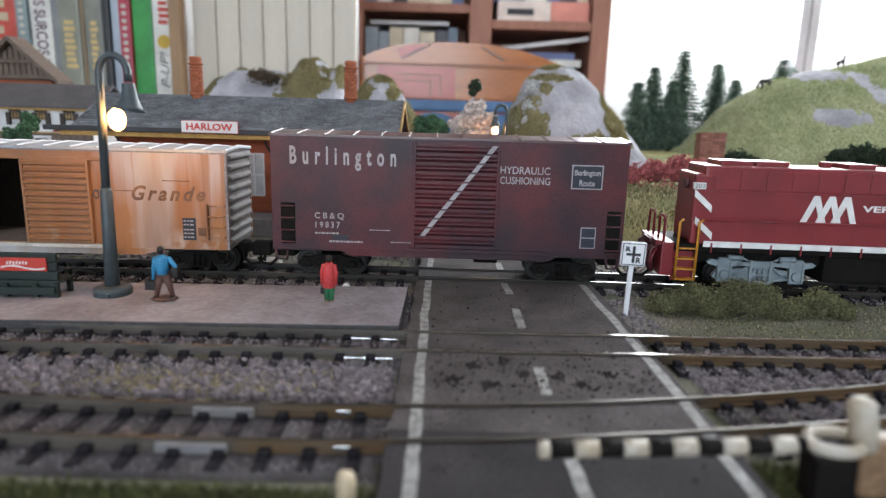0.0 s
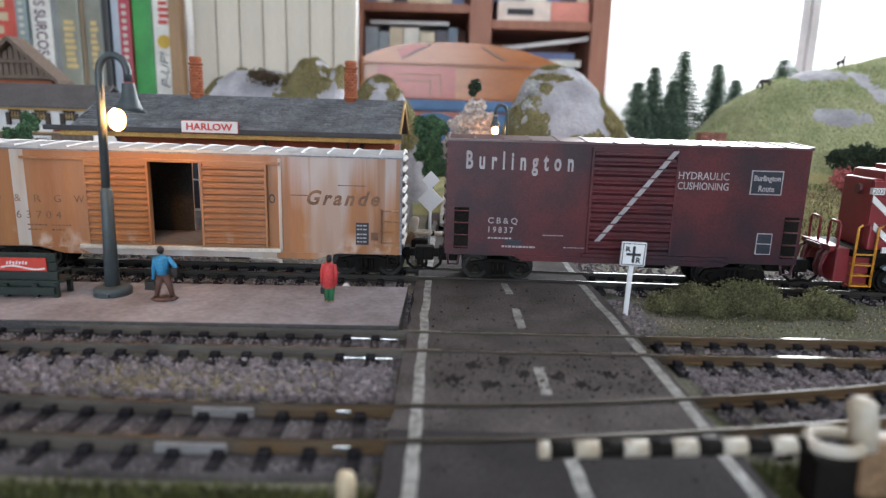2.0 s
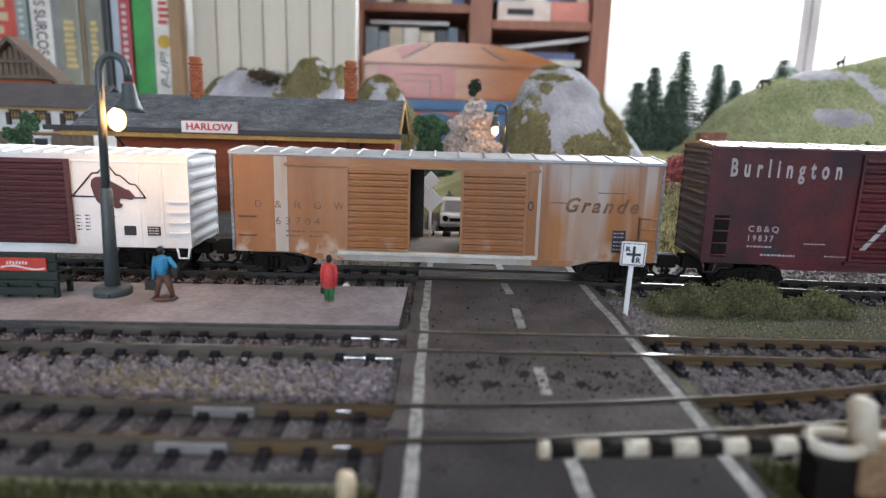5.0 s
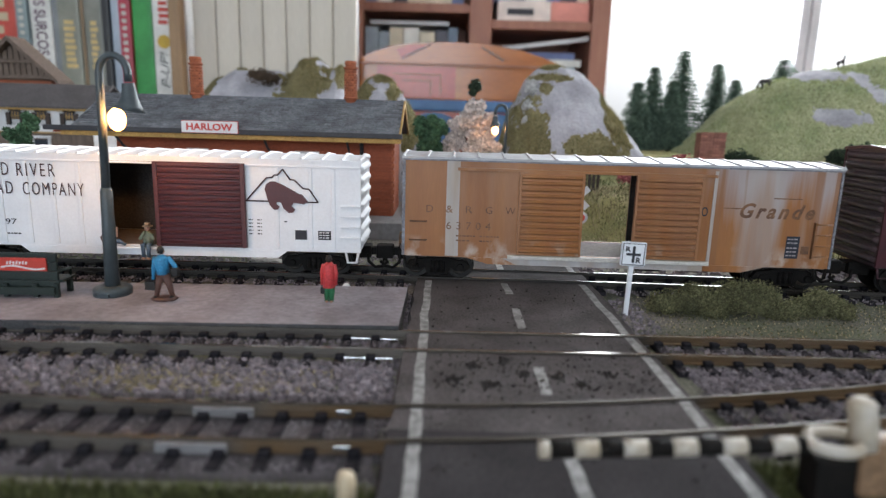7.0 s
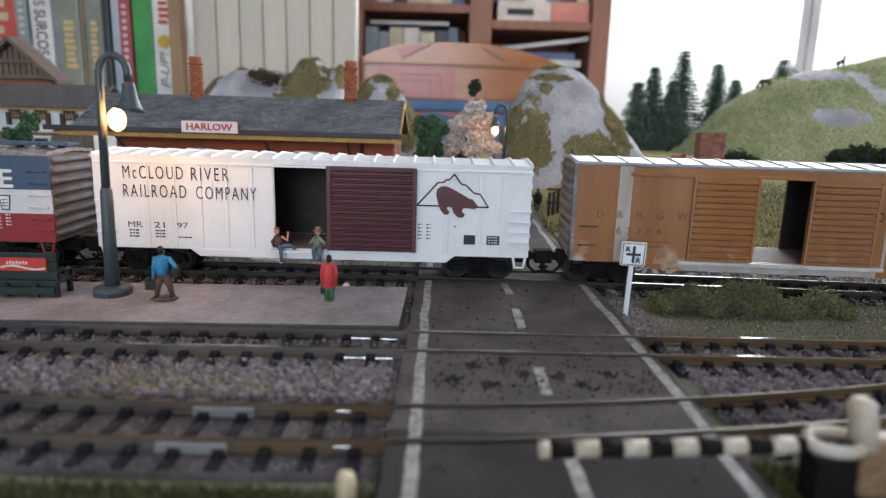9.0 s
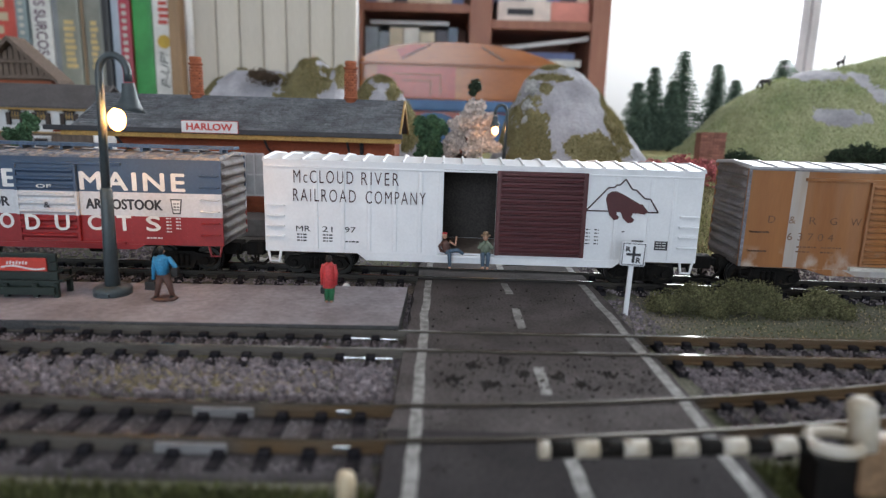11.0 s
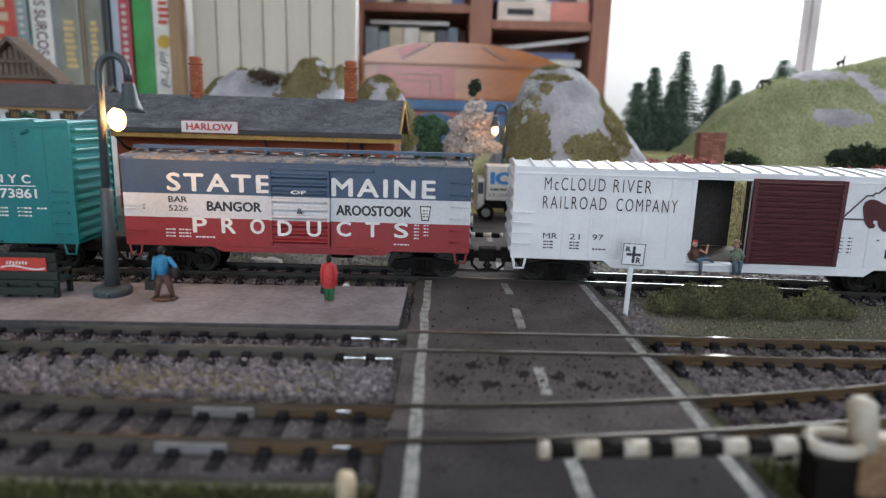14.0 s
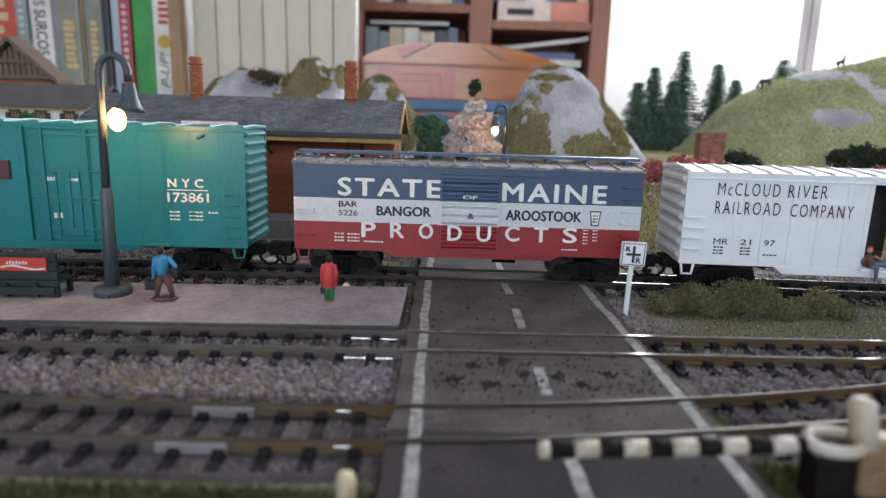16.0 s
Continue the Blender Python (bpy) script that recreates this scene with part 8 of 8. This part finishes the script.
# ---- delivery lorry on the road behind ----
def lorry():
    ob = tagged(new("delivery_lorry"), "white box delivery lorry with blue block mark", "lorry")
    z = 0.0
    bm = bmesh.new()
    bbox(bm, -0.0106, 0.0170, -0.0125, 0.0125, z + 0.0145, z + 0.0385, 0.0010)
    body = part("cargo_box", bm, M["white_dirty"], ob)
    bm = bmesh.new()
    bbox(bm, -0.0160, 0.0180, -0.0080, 0.0080, z + 0.0085, z + 0.0150, 0.0006)
    part("chassis", bm, M["black"], ob)
    bm = bmesh.new()
    bbox(bm, -0.0168, -0.0112, -0.0115, 0.0115, z + 0.0075, z + 0.0300, 0.0016)
    cab = part("cab", bm, M["white_dirty"], ob)
    one_box("side_window", M["navy"], cab, -0.0160, -0.0124, -0.0118, -0.0114, z + 0.0190, z + 0.0270)
    lettering("ICE", -0.0079, 0.0140, z + 0.0258, z + 0.0345, -0.0125, plain("sign_blue", (0.03, 0.17, 0.42)), body, bold=0.06)
    bars([(-0.0075, 0.0125, z + 0.0215, 0.0018)], -0.0125, M["letter_black"], body)
    lettering("ICE COMPANY", -0.0085, 0.0135, z + 0.0172, z + 0.0196, -0.0125, M["letter_black"], body)
    one_box("rear_window", M["navy"], body, 0.0169, 0.0173, -0.0080, 0.0080, z + 0.0260, z + 0.0350)
    for x in (-0.0100, 0.0105):
        for s in (-1, 1):
            bm = bmesh.new()
            tube(bm, [(x, s * 0.0085, z + 0.0058), (x, s * 0.0115, z + 0.0058)], 0.0058, 18)
            wh = part("wheel", bm, M["black"], ob)
            bm = bmesh.new()
            tube(bm, [(x, s * 0.0115, z + 0.0058), (x, s * 0.0118, z + 0.0058)], 0.0030, 12)
            part("hub", bm, M["grey_plastic"], wh)
    ob.matrix_basis = pose(0.0392, 0.4390, max(-0.0008, terrain(0.03, 0.43) + 0.0012), 0, 0, 0)


lorry()


# ---- the furniture behind the layout ----
def book_row():
    shelf = tagged(new("low_bookcase"), "brown wooden bookcase end standing behind the layout", "bookcase")
    one_box("stile", M["light_wood"], shelf, -0.3930, -0.3770, 0.905, 0.925, FLOOR_Z, 0.60, r=0.002)
    one_box("stile", M["light_wood"], shelf, -0.800, -0.784, 0.905, 1.15, FLOOR_Z, 0.60, r=0.002)
    one_box("shelf", M["light_wood"], shelf, -0.784, -0.393, 0.905, 1.15, -0.045, -0.025, r=0.002)
    one_box("back_panel", M["cherry_wood"], shelf, -0.784, -0.393, 1.14, 1.148, FLOOR_Z, 0.60)
    spines = (("red_comic_spine", (0.55, 0.08, 0.06), 0.055), ("teal_grey_spine", (0.22, 0.28, 0.30), 0.0165), ("white_spine", (0.70, 0.68, 0.66), 0.031), ("grey_blue_spine", (0.24, 0.25, 0.27), 0.010),
              ("olive_grey_spine", (0.27, 0.27, 0.23), 0.031), ("tan_edge_spine", (0.30, 0.20, 0.12), 0.004), ("dark_olive_spine", (0.24, 0.24, 0.21), 0.026), ("near_black_spine", (0.03, 0.03, 0.035), 0.010), ("pale_blue_spine", (0.42, 0.48, 0.58), 0.0135),
              ("crimson_spine", (0.42, 0.04, 0.07), 0.0165), ("green_spine", (0.04, 0.30, 0.07), 0.0285), ("white_comic_spine", (0.78, 0.76, 0.74), 0.0300))
    x = -0.3945
    books = []
    for nm, col, w in reversed(spines):
        books.append((x - w, x, nm, col))
        x -= w + 0.0006
    books += [(x - 0.04, x - 0.001, "brown_spine", (0.2, 0.1, 0.06)), (x - 0.085, x - 0.042, "dark_red_spine", (0.25, 0.04, 0.04))]
    rng = random.Random(3)
    for a, b, nm, col in books:
        h = 0.285 + rng.uniform(-0.01, 0.012)
        ob = tagged(new("book"), "upright hardback book with " + nm.replace("_", " "), "book", group="books behind the layout")
        y0_ = 0.925 + rng.uniform(-0.004, 0.004)
        bm = bmesh.new()
        bbox(bm, a, b, y0_, y0_ + 0.20, -0.025, h, min(0.003, (b - a) * 0.2))
        part("cover", bm, plain(nm, col, 0.4), ob)
        one_box("pages", M["white_dirty"], ob, a + 0.0008, b - 0.0008, y0_ + 0.004, y0_ + 0.198, h - 0.0005, h + 0.0008)
        if nm == "white_spine":
            t = lettering("LOS SURCOS DEL", 0.0, 0.130, 0.0, 0.0165, 0.0, plain("spine_purple", (0.12, 0.05, 0.10)), ob, bold=0.02)
            t.matrix_basis = pose(a + 0.0070, y0_, 0.2390, 0, 90, 0)
        elif nm == "white_comic_spine":
            t = lettering("P-UP!", 0.0, 0.050, 0.0, 0.0125, 0.0, plain("spine_black", (0.02, 0.02, 0.02)), ob, slant=0.3)
            t.matrix_basis = pose(a + 0.0205, y0_, 0.1020, 0, -90, 0)
            bm = bmesh.new()
            for k in range(9):
                z = 0.190 + 0.0085 * k
                box(bm, a + 0.009 + 0.001 * (k % 2), a + 0.022 + 0.002 * (k % 3), y0_ - 0.0006, y0_ - 0.0001, z, z + 0.0055)
            part("red_title_bars", bm, M["enamel_red"], ob)
            bm = bmesh.new()
            tube(bm, [(a + 0.0155, y0_ - 0.0001, 0.166), (a + 0.0155, y0_ - 0.0008, 0.166)], 0.0095, 20)
            part("yellow_disc", bm, plain("spine_yellow", (0.65, 0.42, 0.06)), ob)
        elif nm in ("olive_grey_spine", "dark_olive_spine"):
            bm = bmesh.new()
            for k in range(8):
                z = 0.126 + 0.0085 * k
                box(bm, a + 0.008 + 0.001 * (k % 2), b - 0.007 - 0.0015 * (k % 3), y0_ - 0.0006, y0_ - 0.0001, z, z + 0.0060)
            part("gold_title_bars", bm, plain("spine_gold", (0.66, 0.48, 0.22)), ob)
        elif nm == "red_comic_spine":
            bm = bmesh.new()
            for k in range(5):
                z = 0.135 + 0.018 * k
                bbox(bm, a + 0.008, b - 0.012 - 0.004 * (k % 3), y0_ - 0.001, y0_ - 0.0001, z, z + 0.011, 0.0004)
            part("cream_title_bars", bm, M["beige"], ob)
        elif nm in ("crimson_spine", "teal_grey_spine"):
            bm = bmesh.new()
            for k in range(12):
                z = 0.100 + 0.010 * k
                box(bm, a + 0.005, b - 0.005, y0_ - 0.0005, y0_ - 0.0001, z, z + 0.0055)
            part("title_bars", bm, M["white_dirty"], ob)


book_row()

# cream boarded panel
panel = tagged(new("wall_panel"), "cream vertical-board wall panelling", "wall panel", kind="structure")
one_box("backing", M["frame_grey"], panel, -0.3760, -0.1370, 0.962, 0.980, FLOOR_Z, CEIL_Z)
bm = bmesh.new()
bbox(bm, -0.0167, 0.0167, -0.007, 0.007, FLOOR_Z, CEIL_Z, 0.0028)
board_mesh = bpy.data.meshes.new("board")
bmesh.ops.recalc_face_normals(bm, faces=bm.faces[:])
bm.to_mesh(board_mesh)
bm.free()
board_mesh.materials.append(M["panel_cream"])
for k in range(7):
    b = new("board", board_mesh)
    b.parent = panel
    b.location = (-0.1530 - 0.0343 * k, 0.955, 0)


def tall_bookcase():
    ob = tagged(new("bookcase"), "brown cherry bookcase with crowded shelves", "bookcase")
    y0_, y1_ = 1.50, 1.80
    for a, b in ((-0.2180, -0.2000), (0.0460, 0.0980), (0.3290, 0.3720)):
        one_box("upright", M["cherry_wood"], ob, a, b, y0_, y1_, FLOOR_Z, 1.20, r=0.003)
    one_box("back_panel", M["cherry_wood"], ob, -0.2000, 0.3290, 1.78, 1.79, FLOOR_Z, 1.20)
    for a, b, zs in ((-0.2000, 0.0460, (-0.2, 0.06, 0.3095, 0.58, 0.85, 1.18)), (0.0980, 0.3290, (-0.2, 0.03, 0.2770, 0.58, 0.85, 1.18))):
        for z in zs:
            one_box("shelf", M["cherry_wood"], ob, a, b, y0_ + 0.004, 1.78, z, z + 0.020, r=0.002)
    rng = random.Random(12)
    tones = ((0.85, 0.83, 0.78), (0.14, 0.18, 0.24), (0.74, 0.64, 0.50), (0.08, 0.08, 0.10), (0.82, 0.79, 0.73), (0.34, 0.40, 0.46), (0.18, 0.22, 0.42), (0.68, 0.60, 0.46))

    def row(x, x_end, z, hmin, hmax, wmin, wmax, depth):
        k = 0
        while x < x_end - wmin:
            w = min(rng.uniform(wmin, wmax), x_end - x)
            h = rng.uniform(hmin, hmax)
            c = tones[rng.randrange(len(tones))]
            bk = tagged(new("book"), "upright book or box file on the shelf", "book", group="books in the bookcase")
            bm = bmesh.new()
            bbox(bm, x, x + w * 0.96, y0_ + depth, 1.74, z, z + h, 0.002)
            part("cover", bm, plain("shelf_tone_%d" % tones.index(c), c, 0.5), bk)
            if w > 0.022:
                one_box("spine_label", M["letter_white"], bk, x + w * 0.2, x + w * 0.76, y0_ + depth - 0.0012, y0_ + depth - 0.0002, z + h * 0.15, z + h * 0.55)
            x += w
            k += 1

    row(-0.196, 0.036, 0.08, 0.185, 0.200, 0.022, 0.044, 0.008)
    row(-0.196, 0.040, 0.3295, 0.12, 0.2, 0.015, 0.04, 0.02)
    row(0.102, 0.325, 0.297 + 0.045, 0.10, 0.18, 0.02, 0.05, 0.03)
    row(-0.196, 0.040, -0.18, 0.16, 0.22, 0.02, 0.04, 0.03)
    row(0.102, 0.325, -0.18, 0.16, 0.19, 0.02, 0.04, 0.03)
    lay = tagged(new("document"), "long grey folder lying over the upright books", "folder")
    one_box("cover", M["frame_grey"], lay, -0.185, 0.000, 1.512, 1.70, 0.2815, 0.2900, r=0.001)
    bx = tagged(new("game_box"), "long white and red box lying on the shelf", "box")
    one_box("lid", plain("box_cream", (0.82, 0.70, 0.64)), bx, 0.112, 0.235, 1.515, 1.72, 0.2975, 0.3420, r=0.002)
    one_box("lid_end", plain("box_red", (0.72, 0.28, 0.23)), bx, 0.2352, 0.325, 1.515, 1.72, 0.2975, 0.3420, r=0.002)
    one_box("title_bar", M["letter_black"], bx, 0.134, 0.195, 1.5138, 1.5149, 0.3100, 0.3240)
    for k in range(11):
        z = 0.050 + 0.0165 * k
        pp = tagged(new("paper_stack"), "stack of papers and magazines lying on the shelf", "papers", group="stacked papers")
        c = (tones[0], tones[4], tones[5], tones[0], tones[6], tones[2])[k % 6]
        one_box("sheets", plain("shelf_tone_%d" % tones.index(c), c, 0.6), pp, 0.100 + rng.uniform(0, 0.02), 0.325 - rng.uniform(0, 0.04), y0_ + 0.02 + rng.uniform(0, 0.03), 1.74, z, z + 0.0162, r=0.001)
    roll = tagged(new("ruler"), "long grey slat leaning across the papers", "slat")
    bm = bmesh.new()
    v0 = 0.2260
    prism(bm, [(0.100, v0 - 0.0010), (0.325, v0 + 0.0300), (0.325, v0 + 0.0390), (0.100, v0 + 0.0090)], 1.506, 1.512)
    part("blade", bm, M["frame_grey"], roll)


tall_bookcase()


def chest():
    table = tagged(new("side_table"), "blue-painted side table with red arched apron", "table")
    one_box("top", M["table_blue"], table, -0.085, 0.200, 0.950, 1.200, 0.0800, 0.0965, r=0.003)
    one_box("apron", M["chest_red"], table, -0.075, 0.190, 0.960, 0.966, 0.020, 0.0800)
    for x in (-0.070, 0.030, 0.130):
        bm = bmesh.new()
        pts = [(x + 0.05 + 0.045 * math.cos(radians(a)), 0.045 + 0.033 * math.sin(radians(a))) for a in range(0, 181, 15)]
        prism(bm, pts + [(x + 0.005, 0.030), (x + 0.095, 0.030)], 0.955, 0.960)
        part("arch", bm, M["table_blue"], table)
    for x in (-0.075, 0.170):
        for y in (0.97, 1.17):
            one_box("leg", M["table_blue"], table, x, x + 0.02, y, y + 0.02, FLOOR_Z, 0.080, r=0.002)
    ob = tagged(new("wooden_chest"), "orange varnished wooden chest with domed lid and red panel", "chest")
    y0_, y1_ = 0.995, 1.16
    one_box("body", M["chest_orange"], ob, -0.140, 0.172, y0_, y1_, 0.0968, 0.1500, r=0.003)
    bm = bmesh.new()
    arc = [(-0.142, 0.1505), (-0.132, 0.1600), (-0.112, 0.1690), (-0.088, 0.1765), (-0.055, 0.1815), (-0.010, 0.1840), (0.040, 0.1838), (0.078, 0.1805), (0.112, 0.1745), (0.146, 0.1655), (0.168, 0.1570), (0.176, 0.1505)]
    prism(bm, [(-0.142, 0.1480)] + arc + [(0.176, 0.1480)], y0_ - 0.003, y1_)
    part("lid", bm, M["chest_orange"], ob)
    one_box("red_panel", M["chest_red"], ob, -0.110, 0.012, y0_ - 0.002, y0_ - 0.0002, 0.100, 0.1475)
    for a, b, c, d in ((-0.085, -0.012, 0.1345, 0.1360), (-0.012, -0.0105, 0.105, 0.1360), (-0.070, -0.026, 0.1255, 0.1268), (-0.027, -0.0258, 0.105, 0.1268)):
        one_box("inlay_line", M["light_wood"], ob, a, b, y0_ - 0.003, y0_ - 0.0021, c, d)
    for xa, za, xb, zb in ((-0.070, 0.1600, -0.030, 0.1790), (0.052, 0.1780, 0.084, 0.1600)):
        bm = bmesh.new()
        for k in range(9):
            x, z = xa + (xb - xa) * k / 8, za + (zb - za) * k / 8
            blob(bm, (x, y0_ - 0.0034, z), (0.0021, 0.0010, 0.0021), 0, 1)
        part("nail_row", bm, M["grey_plastic"], ob)
    bm = bmesh.new()
    prism(bm, [(-0.072, 0.1575), (-0.028, 0.1790), (-0.060, 0.1790), (-0.080, 0.1720)], y0_ - 0.0034, y0_ - 0.0029)
    part("red_corner", bm, M["chest_red"], ob)
    one_box("lid_edge", M["cherry_wood"], ob, -0.1415, 0.1755, y0_ - 0.0042, y0_ - 0.0029, 0.1495, 0.1520, r=0.0005)


chest()


# ---- movement ----
def motions():
    for ob, s in moving:
        walk(ob, rolling(s))
    for w, x in wheels:
        walk(w, [(k * 0.2, pose(x, 0, WHEEL_R, 0, math.degrees(travel(k * 0.2) / WHEEL_R), 0)) for k in range(81)])


motions()
